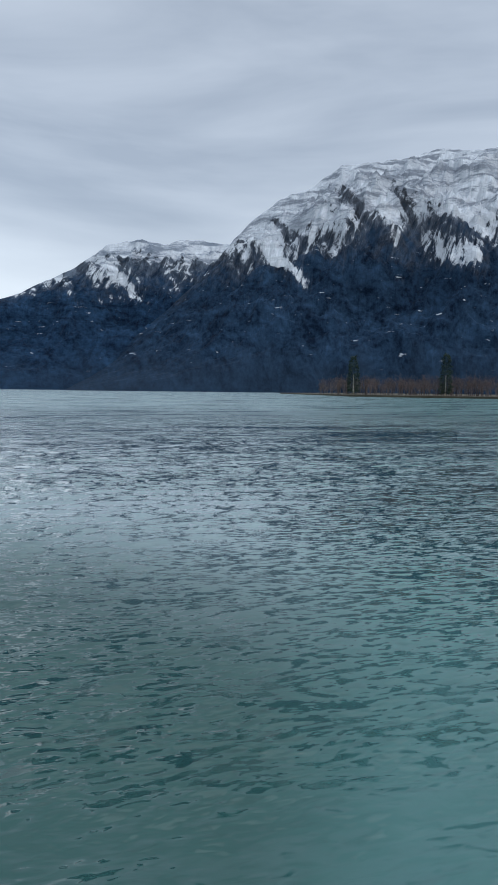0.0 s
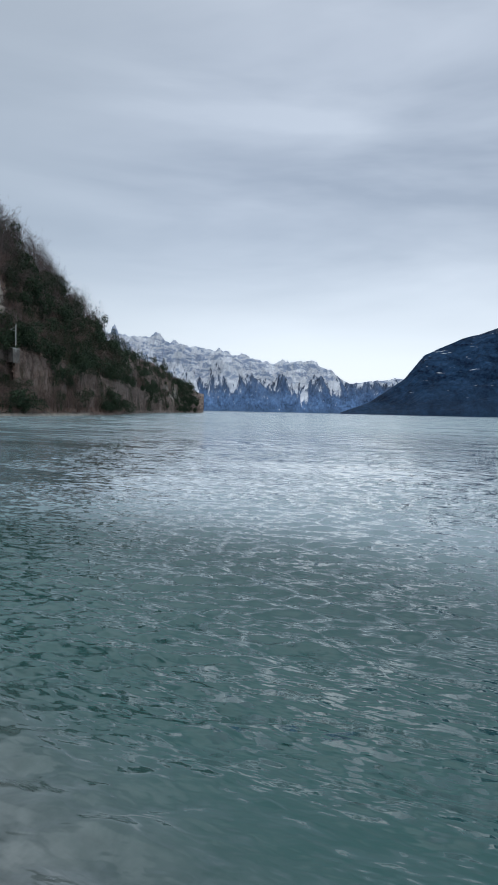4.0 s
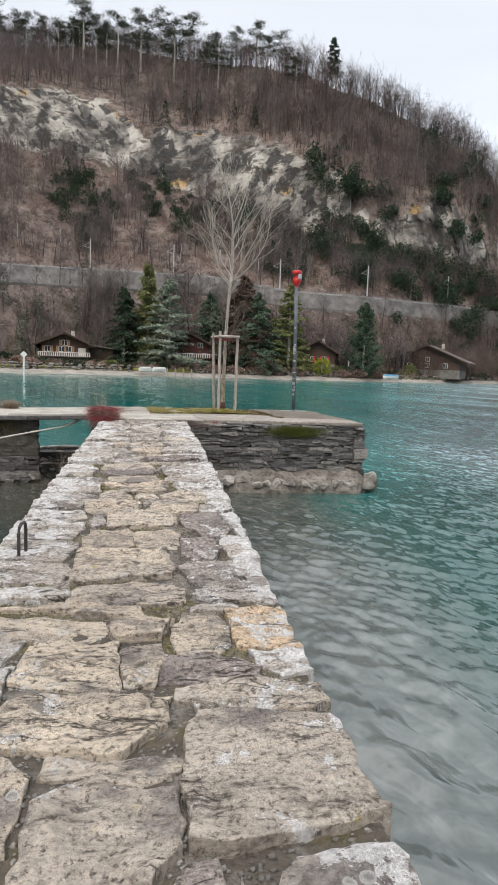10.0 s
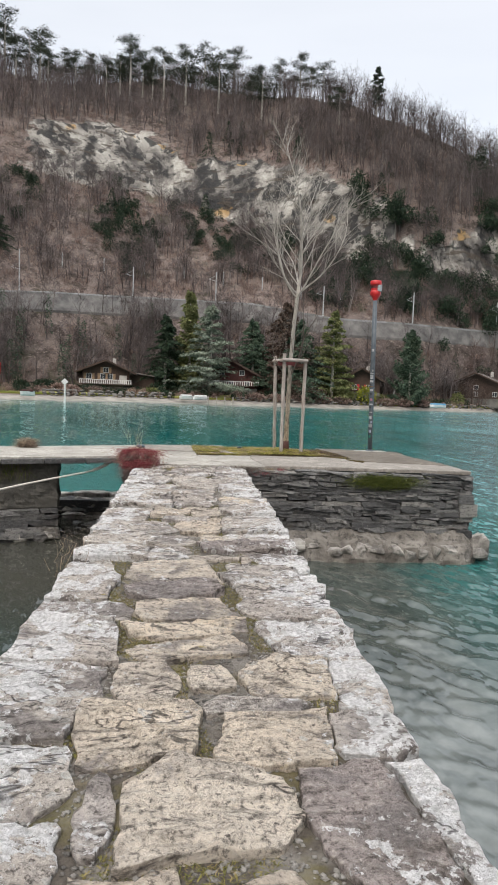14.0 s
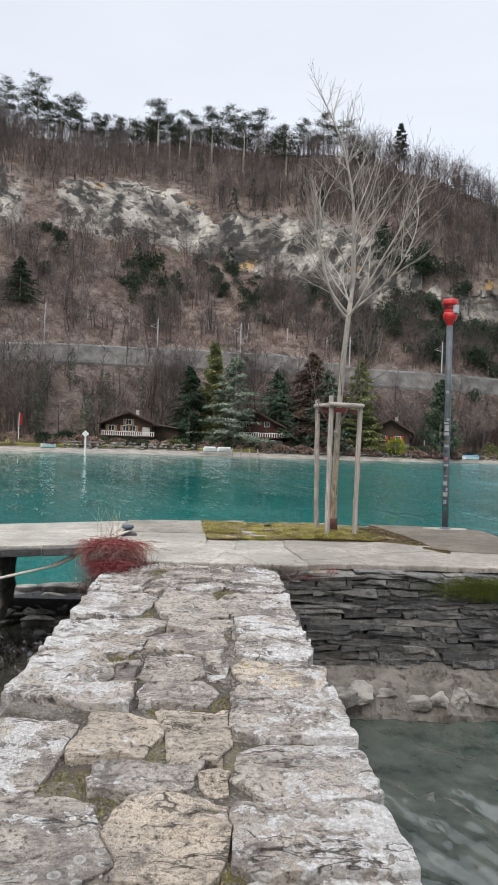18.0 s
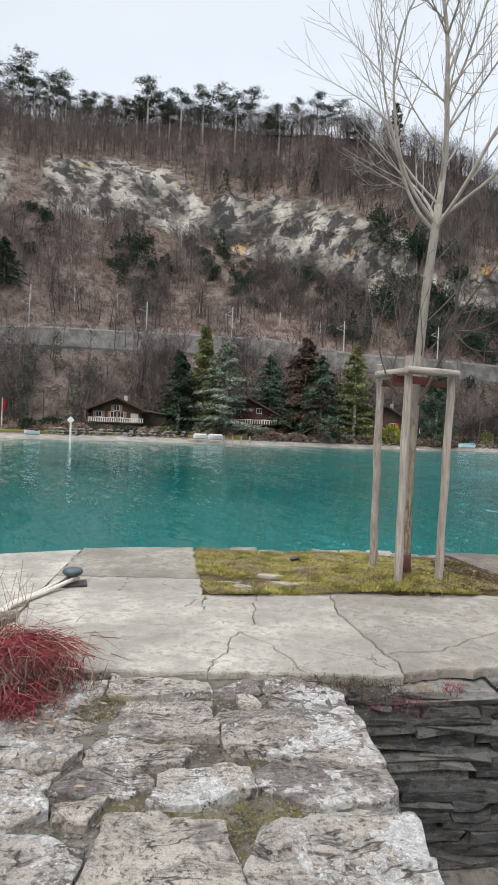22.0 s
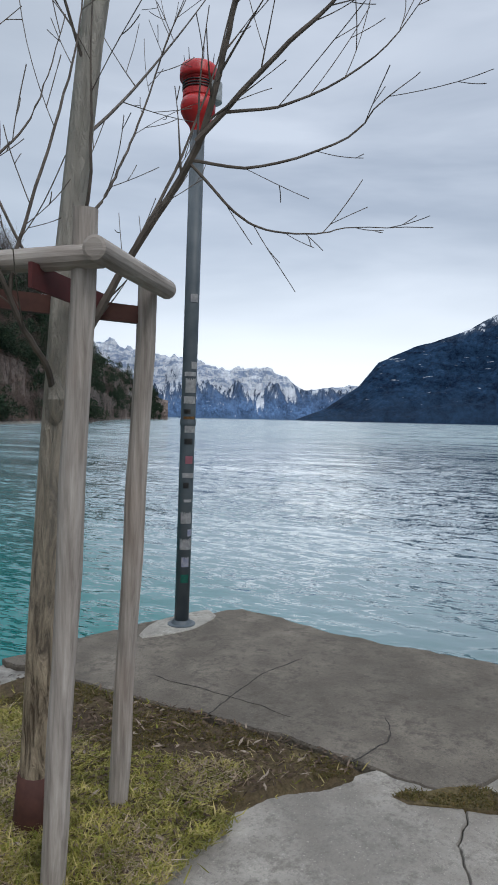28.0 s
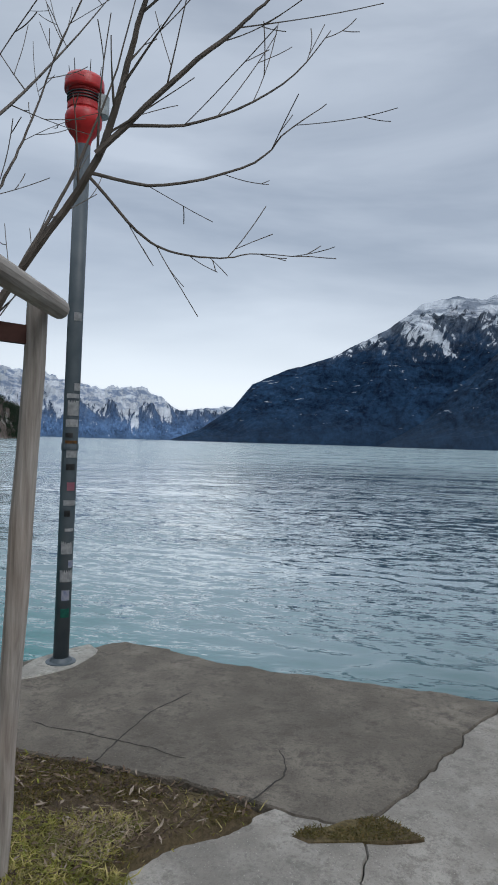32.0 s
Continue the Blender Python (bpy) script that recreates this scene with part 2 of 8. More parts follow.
    open_ = fade(m.math("DIVIDE", x, m.math("MAXIMUM", m.math("SUBTRACT", y, 4.5), 1.0)), 0.35, 1.0)
    m.put(m.b.inputs["Coat Weight"], m.math("MULTIPLY", m.math("MULTIPLY", open_, fade(off, 10.0, 19.0)), m.math("SUBTRACT", 1.0, m.math("MULTIPLY", fade(off, 35.0, 140.0), 0.8))))
    m.b.inputs["Coat IOR"].default_value, m.b.inputs["Coat Roughness"].default_value = 1.7, 0.08
    m.put(m.b.inputs["Coat Normal"], unit.outputs[0])
    # ripples too fine and far to build blur the mirror
    m.rough(m.math("ADD", m.math("ADD", 0.03, m.math("MULTIPLY", open_, 0.03)), m.math("MULTIPLY", m.math("MULTIPLY", fade(off, 12.0, 70.0), m.math("MULTIPLY", calm, gust)), 0.36)))
    return m.mat


def flagstone(name, tones, lichen, dark=0.0):
    """Layered limestone flags: bedding streaks, splits, weathered skin and rosettes of pale lichen."""
    m = Mat(name, 0.93, 0.0, 0.2)
    p = m.world()
    own = m.n.new("ShaderNodeVectorMath")
    own.operation = "ADD"
    m.put(own.inputs[0], p)
    far = m.n.new("ShaderNodeVectorMath")
    far.operation = "SCALE"
    far.inputs[0].default_value = (7.0, 13.0, 3.0)
    m.put(far.inputs["Scale"], m.chance())
    m.put(own.inputs[1], far.outputs[0])
    q = own.outputs[0]
    r = m.chance()
    base = m.ramp(r, *[(k / (len(tones) - 1), c) for k, c in enumerate(tones)])
    broad = m.noise(2.4, 4, 0.6, q, 0.4)
    base = m.mix(m.ramp(broad, (0.36, 0.4), (0.56, 0.0)), base, (0.27, 0.235, 0.195))
    layer = m.noise(5.0, 7, 0.70, m.scaled((0.75, 2.4, 2.0), (0, 0, 0.18), q), 0.9)
    base = m.mix(m.ramp(layer, (0.34, 0.95), (0.44, 0.30), (0.52, 0.0)), base, (0.10, 0.085, 0.07))
    base = m.mix(m.ramp(layer, (0.55, 0.0), (0.70, 0.5)), base, (0.56, 0.51, 0.42))
    grain = m.noise(38, 6, 0.75, q)
    base = m.mix(m.ramp(grain, (0.36, 0.9), (0.49, 0.0)), base, (0.07, 0.06, 0.05))
    base = m.mix(m.ramp(grain, (0.54, 0.0), (0.66, 0.55)), base, (0.72, 0.67, 0.57))
    skin = m.ramp(m.math("ADD", m.noise(1.8, 5, 0.7, q, 0.3), m.math("MULTIPLY", m.math("SUBTRACT", grain, 0.5), 0.25)), (0.55 - 0.16 * dark, 0.0), (0.62 - 0.16 * dark, 0.8))
    base = m.mix(skin, base, m.mix(m.ramp(m.noise(34, 6, 0.8, q), (0.36, 0.0), (0.62, 1.0)), (0.07, 0.062, 0.057), (0.30, 0.27, 0.245)))
    # hairline splits between layers
    split_ = m.math("ABSOLUTE", m.math("SUBTRACT", m.math("FRACT", m.math("MULTIPLY", m.noise(2.2, 4, 0.6, m.scaled((0.7, 2.0, 1.0), (0, 0, 0.15), q), 0.5), 6.0)), 0.5))
    crev = m.math("MULTIPLY", m.ramp(split_, (0.0, 1.0), (0.04, 0.75), (0.085, 0.0)), m.ramp(m.noise(2.6, 4, 0.6, m.scaled((1, 1, 1), (0, 0, 1.2), q)), (0.50, 0.0), (0.56, 1.0)))
    # lichen: wide pale crusts with a crisp edge, gathered on the open edges, and small round rosettes
    side = m.math("ABSOLUTE", m.math("ADD", m.axis("X", p), 0.17))
    edge = m.ramp(side, (0.30, 0.0), (0.92, 0.13))
    lich = m.math("ADD", m.math("ADD", m.noise(4.2, 5, 0.62, q, 0.5), edge), lichen)
    crust = m.ramp(m.math("ADD", lich, m.math("MULTIPLY", m.math("SUBTRACT", m.noise(26, 5, 0.75, p), 0.5), 0.55)), (0.590, 0.0), (0.610, 1.0))
    pale = m.mix(m.ramp(m.noise(42, 4, 0.7, p), (0.35, 0.0), (0.6, 1.0)), (0.46, 0.45, 0.415), (0.80, 0.795, 0.75))
    base = m.mix(m.math("MULTIPLY", crust, 0.9), base, pale)
    cell_ = m.cells(9.0, m.mix(0.07, q, m.scaled((9, 9, 9), (0, 0, 0), q)), "F1")
    ring = m.ramp(cell_, (0.0, 0.35), (0.17, 0.55), (0.27, 1.0), (0.31, 0.9), (0.33, 0.0))
    spots = m.ramp(m.math("ADD", m.noise(1.7, 2, 0.5, q), lichen), (0.50, 0.0), (0.56, 1.0))
    base = m.mix(m.math("MULTIPLY", m.math("MULTIPLY", ring, 0.7), spots), base, (0.56, 0.56, 0.51))
    gold = m.ramp(m.noise(4.0, 4, 0.65, m.scaled((1, 1, 1), (0, 0, 0.7), p)), (0.70, 0.0), (0.74, 0.7))
    base = m.mix(gold, base, (0.42, 0.33, 0.07))
    base = m.mix(m.math("MULTIPLY", crev, 0.85), base, (0.045, 0.038, 0.032))
    m.colour(m.mix(1.0, base, (1.11, 1.10, 1.15), "MULTIPLY"))
    n1 = m.bump(m.math("SUBTRACT", m.noise(9, 5, 0.7, q, 0.4), m.math("MULTIPLY", crev, 0.35)), 1.0, 0.07)
    n2 = m.bump(layer, 1.0, 0.09, n1)
    m.bump(m.math("ADD", grain, m.math("MULTIPLY", crust, 0.5)), 1.0, 0.024, n2)
    return m.mat


def mortar():
    m = Mat("joint_filling", 0.97, 0.0, 0.15)
    p = m.world()
    g = m.mix(m.noise(55, 4, 0.75, p), (0.03, 0.026, 0.022), (0.17, 0.145, 0.12))
    lime = m.ramp(m.noise(3.1, 4, 0.6, p, 0.3), (0.50, 0.0), (0.58, 1.0))
    g = m.mix(m.math("MULTIPLY", lime, 0.6), g, m.mix(m.noise(30, 4, 0.7, p), (0.12, 0.108, 0.095), (0.40, 0.37, 0.33)))
    moss = m.ramp(m.math("ADD", m.noise(2.2, 3, 0.55, p), m.math("MULTIPLY", m.noise(30, 2, 0.6, p), 0.12)), (0.60, 0.0), (0.68, 1.0))
    tint = m.mix(m.noise(6, 2, 0.5, p), (0.095, 0.10, 0.025), (0.19, 0.14, 0.075))
    m.colour(m.mix(m.math("MULTIPLY", m.math("MULTIPLY", moss, m.noise(40, 3, 0.7, p)), 1.1), g, tint))
    m.bump(m.noise(45, 4, 0.7, p), 1.0, 0.03)
    return m.mat


def concrete(name, tone_):
    m = Mat(name, 0.9, 0.0, 0.3)
    p = m.world()
    c = m.mix(m.ramp(m.noise(1.1, 5, 0.6, p, 0.3), (0.35, 0.0), (0.65, 1.0)), (0.27, 0.265, 0.25), (0.48, 0.47, 0.445))
    c = m.mix(m.math("MULTIPLY", m.ramp(m.noise(3.5, 5, 0.7, p), (0.48, 0.0), (0.64, 1.0)), 0.7), c, (0.19, 0.182, 0.168))
    c = m.mix(m.math("MULTIPLY", m.ramp(m.noise(0.55, 3, 0.5, m.scaled((1, 1, 1), (0, 0, 0.8), p)), (0.5, 0.0), (0.7, 1.0)), 0.45), c, (0.22, 0.21, 0.19))
    grit = m.noise(70, 3, 0.75, p)
    c = m.mix(m.ramp(m.noise(14, 6, 0.78, p), (0.38, 0.85), (0.55, 0.0)), c, (0.175, 0.17, 0.158))
    c = m.mix(m.ramp(grit, (0.36, 0.5), (0.46, 0.0)), c, (0.15, 0.145, 0.14))
    c = m.mix(m.ramp(m.noise(95, 2, 0.6, p), (0.64, 0.0), (0.72, 0.5)), c, (0.62, 0.61, 0.58))
    c = m.mix(m.math("MULTIPLY", m.chance(), 0.22), c, (0.2, 0.19, 0.18))
    wander = m.n.new("ShaderNodeTexNoise")
    wander.inputs["Scale"].default_value, wander.inputs["Detail"].default_value = 2.2, 6.0
    m.put(wander.inputs["Vector"], p)
    hair = m.math("MULTIPLY", m.ramp(m.cells(0.9, m.scaled((1, 1, 0.01), (0, 0, 0.3), m.mix(0.5, p, wander.outputs["Color"]))), (0.0012, 0.8), (0.004, 0.0)), m.ramp(m.noise(0.9, 2, 0.5, p), (0.50, 0.0), (0.56, 1.0)))
    c = m.mix(hair, c, (0.04, 0.038, 0.035))
    m.colour(m.mix(1.0, c, tone_, "MULTIPLY"))
    m.bump(m.math("ADD", grit, m.math("MULTIPLY", m.noise(9, 5, 0.7, p), 1.2)), 0.9, 0.012)
    return m.mat


def slate_stone():
    m = Mat("dark_slate", 0.88, 0.0, 0.35)
    p = m.world()
    c = m.ramp(m.chance(), (0.0, (0.065, 0.065, 0.066)), (0.5, (0.125, 0.123, 0.121)), (0.85, (0.19, 0.186, 0.178)), (1.0, (0.27, 0.258, 0.238)))
    beds = m.noise(6, 6, 0.75, m.scaled((0.8, 0.8, 9.0), (0.05, 0.03, 0), p), 0.3)
    c = m.mix(m.ramp(beds, (0.54, 0.0), (0.68, 0.55)), c, (0.30, 0.29, 0.27))
    c = m.mix(m.ramp(beds, (0.33, 0.85), (0.41, 0.0)), c, (0.022, 0.022, 0.022))
    c = m.mix(m.ramp(m.noise(2.1, 4, 0.6, p), (0.55, 0.0), (0.68, 0.5)), c, (0.13, 0.105, 0.078))
    c = m.mix(m.ramp(m.noise(13, 6, 0.75, m.scaled((1, 1, 1.8), (0, 0, 0), p)), (0.40, 0.7), (0.50, 0.0)), c, (0.035, 0.034, 0.033))
    c = m.mix(m.ramp(m.noise(21, 5, 0.75, p), (0.58, 0.0), (0.68, 0.55)), c, (0.34, 0.33, 0.31))
    m.colour(c)
    n1 = m.bump(beds, 1.0, 0.018)
    m.bump(m.noise(34, 6, 0.75, m.scaled((1, 1, 2.5), (0, 0, 0), p)), 1.0, 0.022, n1)
    return m.mat


def pale_rock():
    m = Mat("pale_waterline_rock", 0.9, 0.0, 0.3)
    p = m.world()
    c = m.mix(m.ramp(m.noise(3.5, 5, 0.65, p), (0.38, 0.0), (0.62, 1.0)), (0.13, 0.12, 0.107), (0.48, 0.45, 0.405))
    c = m.mix(m.math("MULTIPLY", m.chance(), 0.45), c, (0.08, 0.075, 0.07))
    m.colour(c)
    m.bump(m.noise(11, 6, 0.72, m.scaled((0.7, 0.7, 2.0), (0, 0, 0), p)), 1.0, 0.07)
    return m.mat


def cast_foot():
    m = Mat("rough_cast_footing", 0.92, 0.0, 0.25)
    p = m.world()
    c = m.mix(m.ramp(m.noise(2.6, 6, 0.65, p, 0.4), (0.38, 0.0), (0.64, 1.0)), (0.115, 0.102, 0.088), (0.27, 0.248, 0.218))
    c = m.mix(m.ramp(m.noise(9, 5, 0.7, p), (0.36, 0.8), (0.47, 0.0)), c, (0.045, 0.042, 0.037))
    m.colour(c)
    m.bump(m.noise(16, 6, 0.75, p), 1.0, 0.04)
    return m.mat


def grey_wood(name="grey_weathered_wood", stretch=(14, 14, 0.8)):
    m = Mat(name, 0.85, 0.0, 0.25)
    v = m.scaled(stretch)
    g = m.noise(3.0, 5, 0.65, v, 0.2)
    c = m.mix(m.ramp(g, (0.3, 0.0), (0.7, 1.0)), (0.19, 0.163, 0.143), (0.45, 0.41, 0.372))
    c = m.mix(m.ramp(m.noise(2.2, 3, 0.5), (0.5, 0.0), (0.75, 0.6)), c, (0.30, 0.22, 0.17))
    knots = m.ramp(m.cells(3.0, m.scaled((3, 3, 1.2)), "F1"), (0.0, 0.8), (0.07, 0.0))
    c = m.mix(knots, c, (0.10, 0.07, 0.05))
    m.colour(c)
    m.bump(g, 0.5, 0.006)
    return m.mat


def tree_bark():
    m = Mat("young_tree_bark", 0.9, 0.0, 0.2)
    v = m.scaled((9, 9, 1.6))
    f = m.noise(4.0, 5, 0.7, v, 0.8)
    z = m.axis("Z")
    old = m.ramp(m.math("MULTIPLY", m.math("SUBTRACT", 2.1, z), 0.6), (0.0, 0.0), (0.9, 1.0))
    rough = m.mix(m.ramp(f, (0.38, 0.0), (0.58, 1.0)), (0.095, 0.072, 0.050), (0.42, 0.34, 0.24))
    young = m.mix(m.noise(7, 3), (0.29, 0.272, 0.238), (0.45, 0.425, 0.375))
    m.colour(m.mix(old, young, rough))
    m.bump(f, 1.0, 0.035)
    return m.mat


def turf_soil():
    m = Mat("turf_soil", 1.0, 0.0, 0.1)
    p = m.world()
    c = m.mix(m.ramp(m.noise(2.5, 4, 0.6, p), (0.35, 0.0), (0.65, 1.0)), (0.16, 0.125, 0.06), (0.10, 0.072, 0.05))
    c = m.mix(m.ramp(m.noise(40, 3, 0.7, p), (0.4, 0.6), (0.6, 0.0)), c, (0.05, 0.04, 0.025))
    m.colour(c)
    m.bump(m.noise(30, 4, 0.7, p), 1.0, 0.03)
    return m.mat


def blade(name, a, b, c, patch=0.0, dark=0.4):
    """Thin growth whose pieces differ in tone; patch: metres across which whole plants differ too."""
    m = Mat(name, 0.8, 0.0, 0.2)
    col = m.ramp(m.island(), (0.0, a), (0.55, b), (1.0, c))
    if patch:
        n = m.noise(1.0 / patch, 2, 0.5, m.world())
        col = m.mix(m.ramp(n, (0.38, 1.0), (0.6, 0.0)), col, m.mix(dark, col, tuple(0.3 * v for v in a)))
    m.colour(col)
    return m.mat


def hill_ground():
    """Winter leaf litter and brush on the hill, limestone where the bluffs break out."""
    m = Mat("hill_ground", 1.0, 0.0, 0.1)
    p = m.world()
    c = m.mix(m.ramp(m.noise(0.05, 5, 0.6, p), (0.35, 0.0), (0.65, 1.0)), (0.135, 0.107, 0.096), (0.25, 0.20, 0.178))
    c = m.mix(m.ramp(m.noise(0.33, 5, 0.75, p), (0.40, 0.85), (0.54, 0.0)), c, (0.050, 0.040, 0.034))
    c = m.mix(m.ramp(m.noise(1.1, 4, 0.7, m.scaled((1, 1, 2.2), (0, 0, 0.5), p), 0.6), (0.57, 0.0), (0.64, 0.8)), c, (0.30, 0.25, 0.215))
    c = m.mix(m.ramp(m.noise(0.11, 4, 0.6, m.scaled((1, 1, 1), (0, 0, 1.0), p)), (0.57, 0.0), (0.68, 0.6)), c, (0.055, 0.060, 0.032))
    # blocky limestone: faces of different tone, upright joints, bedding ledges, black and ochre stains
    wander = m.n.new("ShaderNodeTexNoise")
    wander.inputs["Scale"].default_value, wander.inputs["Detail"].default_value = 0.22, 5.0
    m.put(wander.inputs["Vector"], p)
    shift_ = m.n.new("ShaderNodeVectorMath")
    shift_.operation = "MULTIPLY_ADD"
    m.put(shift_.inputs[0], wander.outputs["Color"])
    shift_.inputs[1].default_value = (7.0, 7.0, 7.0)
    m.put(shift_.inputs[2], p)
    warped = shift_.outputs[0]
    tone_ = m.n.new("ShaderNodeTexVoronoi")
    tone_.inputs["Scale"].default_value = 0.30
    m.put(tone_.inputs["Vector"], m.scaled((1, 1, 0.6), (0.2, 0, 0.3), warped))
    block_ = m.n.new("ShaderNodeSeparateXYZ")
    m.put(block_.inputs[0], tone_.outputs["Color"])
    face = m.math("ADD", m.math("MULTIPLY", block_.outputs[0], 0.14), m.noise(0.10, 6, 0.62, m.scaled((1, 1, 0.55), (0, 0, 0.4), p), 0.5))
    rock = m.ramp(face, (0.46, (0.05, 0.047, 0.044)), (0.53, (0.14, 0.13, 0.12)), (0.60, (0.25, 0.233, 0.208)), (0.74, (0.47, 0.447, 0.40)))
    rock = m.mix(m.ramp(m.noise(0.09, 3, 0.5, p), (0.66, 0.0), (0.69, 0.7)), rock, (0.44, 0.28, 0.12))
    crack = m.ramp(m.noise(0.26, 6, 0.66, m.scaled((1, 1, 0.35), (0, 0, 0.9), p), 0.4), (0.42, 0.9), (0.475, 0.0))
    rock = m.mix(crack, rock, (0.04, 0.04, 0.04))
    ledge_ = m.ramp(m.noise(0.3, 4, 0.6, m.scaled((0.5, 0.5, 1.8), (0.25, 0, 0), p), 0.2), (0.36, 0.8), (0.43, 0.0))
    rock = m.mix(ledge_, rock, (0.075, 0.06, 0.048))
    edge = m.math("ADD", m.attr("rock"), m.math("MULTIPLY", m.math("SUBTRACT", m.noise(0.13, 5, 0.62, p), 0.5), 1.1))
    m.colour(m.mix(m.ramp(edge, (0.50, 0.0), (0.58, 1.0)), c, rock))
    m.bump(m.noise(0.6, 6, 0.7, p), 1.0, 1.2)
    return m.mat


def alp(name, hazed_wood_a, hazed_wood_b, stone, line, spread, fine):
    """A mountain side: dark woods below, ribs of bare rock, gullies and fields of snow above a ragged line. Distance
    haze is mixed into its blue tones.
    """
    m = Mat(name, 1.0, 0.0, 0.05)
    p = m.world()
    x, y, z = m.axis("X", p), m.axis("Y", p), m.axis("Z", p)
    turn = m.math("ARCTAN2", x, m.math("SUBTRACT", y, 4.5))

    def slope(across, upright, lean):
        """Noise space along the mountain wall: across it, and up the fall line."""
        c = m.n.new("ShaderNodeCombineXYZ")
        m.put(c.inputs[0], m.math("ADD", m.math("MULTIPLY", turn, across), m.math("MULTIPLY", z, lean)))
        m.put(c.inputs[1], m.math("MULTIPLY", z, upright))
        return c.outputs[0]

    tufts = m.math("ADD", m.math("MULTIPLY", m.noise(1.0, 6, 0.72, slope(26 * fine, 0.016, 0.004), 0.5), 0.6), m.math("MULTIPLY", m.noise(1.0, 4, 0.7, slope(150 * fine, 0.06, 0.0)), 0.4))
    wood = m.mix(m.ramp(tufts, (0.40, 0.0), (0.64, 1.0)), tuple(0.6 * v for v in hazed_wood_a), tuple(1.9 * v for v in hazed_wood_b))
    gully = m.noise(1.0, 5, 0.58, slope(21 * fine, 0.0042, 0.004), 0.7)
    ribs = m.noise(1.0, 7, 0.74, slope(95 * fine, 0.013, -0.010), 0.7)
    strata = m.noise(1.0, 6, 0.72, slope(22 * fine, 0.026, 0.003), 0.6)
    mass = m.noise(1.0, 3, 0.5, slope(9, 0.004, 0.0), 0.3)
    high = m.math("DIVIDE", m.math("SUBTRACT", z, line), spread)
    stonec = m.mix(m.ramp(ribs, (0.38, 0.0), (0.62, 1.0)), tuple(0.25 * v for v in stone), tuple(1.1 * v for v in stone))
    pick = m.math("ADD", m.math("MULTIPLY", m.math("SUBTRACT", gully, 0.5), 6.5), m.math("ADD", m.math("MULTIPLY", m.math("SUBTRACT", mass, 0.5), 2.4), m.math("MULTIPLY", m.math("SUBTRACT", ribs, 0.5), 4.0)))
    bare = m.ramp(m.math("ADD", m.math("ADD", high, 0.75), m.math("MULTIPLY", pick, 0.5)), (0.0, 0.0), (0.5, 0.30), (1.0, 1.0))
    snow = m.ramp(m.math("ADD", high, pick), (0.22, 0.0), (0.55, 1.0))
    # rock bands near the crest show through the snow
    band = m.math("MULTIPLY", m.ramp(m.math("ADD", strata, m.math("MULTIPLY", m.math("SUBTRACT", ribs, 0.5), 0.35)), (0.47, 0.0), (0.58, 0.85)), m.ramp(high, (0.2, 0.35), (0.9, 1.0)))
    clearing = m.ramp(m.noise(1.0, 4, 0.6, slope(42 * fine, 0.085, 0.01), 0.5), (0.68, 0.0), (0.71, 0.75))
    low_ = m.ramp(m.math("DIVIDE", z, line), (0.10, 0.0), (0.16, 1.0), (0.85, 1.0), (0.95, 0.0))
    c = m.mix(bare, wood, stonec)
    c = m.mix(m.math("MULTIPLY", clearing, low_), c, (0.52, 0.55, 0.60))
    # snow dulled and blued: haze and shade put into its colour
    old = m.mix(m.ramp(m.math("ADD", m.math("MULTIPLY", ribs, 0.6), m.math("MULTIPLY", gully, 0.4)), (0.38, 0.0), (0.6, 1.0)), (0.27, 0.295, 0.34), (0.62, 0.645, 0.69))
    snowy = m.mix(band, old, tuple(1.2 * v for v in stone))
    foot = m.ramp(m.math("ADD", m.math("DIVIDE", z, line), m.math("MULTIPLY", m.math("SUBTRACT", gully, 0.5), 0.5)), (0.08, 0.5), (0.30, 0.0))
    c = m.mix(foot, c, tuple(0.5 * (u + v) for u, v in zip(hazed_wood_b, (0.018, 0.024, 0.034))))
    m.colour(m.mix(snow, c, snowy))
    return m.mat


M_WATER = lake_water()
TAN = ((0.60, 0.515, 0.40), (0.72, 0.62, 0.47), (0.57, 0.505, 0.41), (0.66, 0.565, 0.43))
GREY = ((0.52, 0.475, 0.41), (0.60, 0.545, 0.46), (0.46, 0.415, 0.365), (0.56, 0.50, 0.41))
M_FLAGS = {
    "t": flagstone("tan_flagstone", TAN, -0.075), "g": flagstone("grey_flagstone", GREY, -0.025, 0.1),
    "w": flagstone("lichened_flagstone", GREY, 0.035, 0.1), "b": flagstone("pale_sand_flagstone", ((0.62, 0.545, 0.43), (0.69, 0.61, 0.485)), -0.14, -0.5),
    "d": flagstone("dark_brown_flagstone", ((0.33, 0.285, 0.255), (0.42, 0.36, 0.32)), -0.045, 0.35), "o": flagstone("ochre_flagstone", ((0.74, 0.56, 0.36), (0.70, 0.53, 0.35)), -0.06, -0.4)}
M_JOINT = mortar()
M_CONC = concrete("weathered_concrete", (1.18, 1.14, 1.07))
M_OLD = concrete("old_brown_concrete", (0.475, 0.422, 0.366))
M_FRONT = concrete("worn_front_concrete", (0.95, 0.89, 0.83))
M_MID = concrete("grey_worn_concrete", (0.80, 0.755, 0.69))
M_SLATE = slate_stone()
M_PALE = pale_rock()
M_FOOT = cast_foot()
M_DAMP = concrete("damp_black_mortar", (0.30, 0.29, 0.27))
M_WOOD = grey_wood()
M_RAIL = grey_wood("grey_weathered_rail", (1.2, 1.2, 16))
M_BARK = tree_bark()
M_TWIG = simple("dark_twig", (0.075, 0.062, 0.052), (0.135, 0.112, 0.092), 20, 0.85, shift=0)
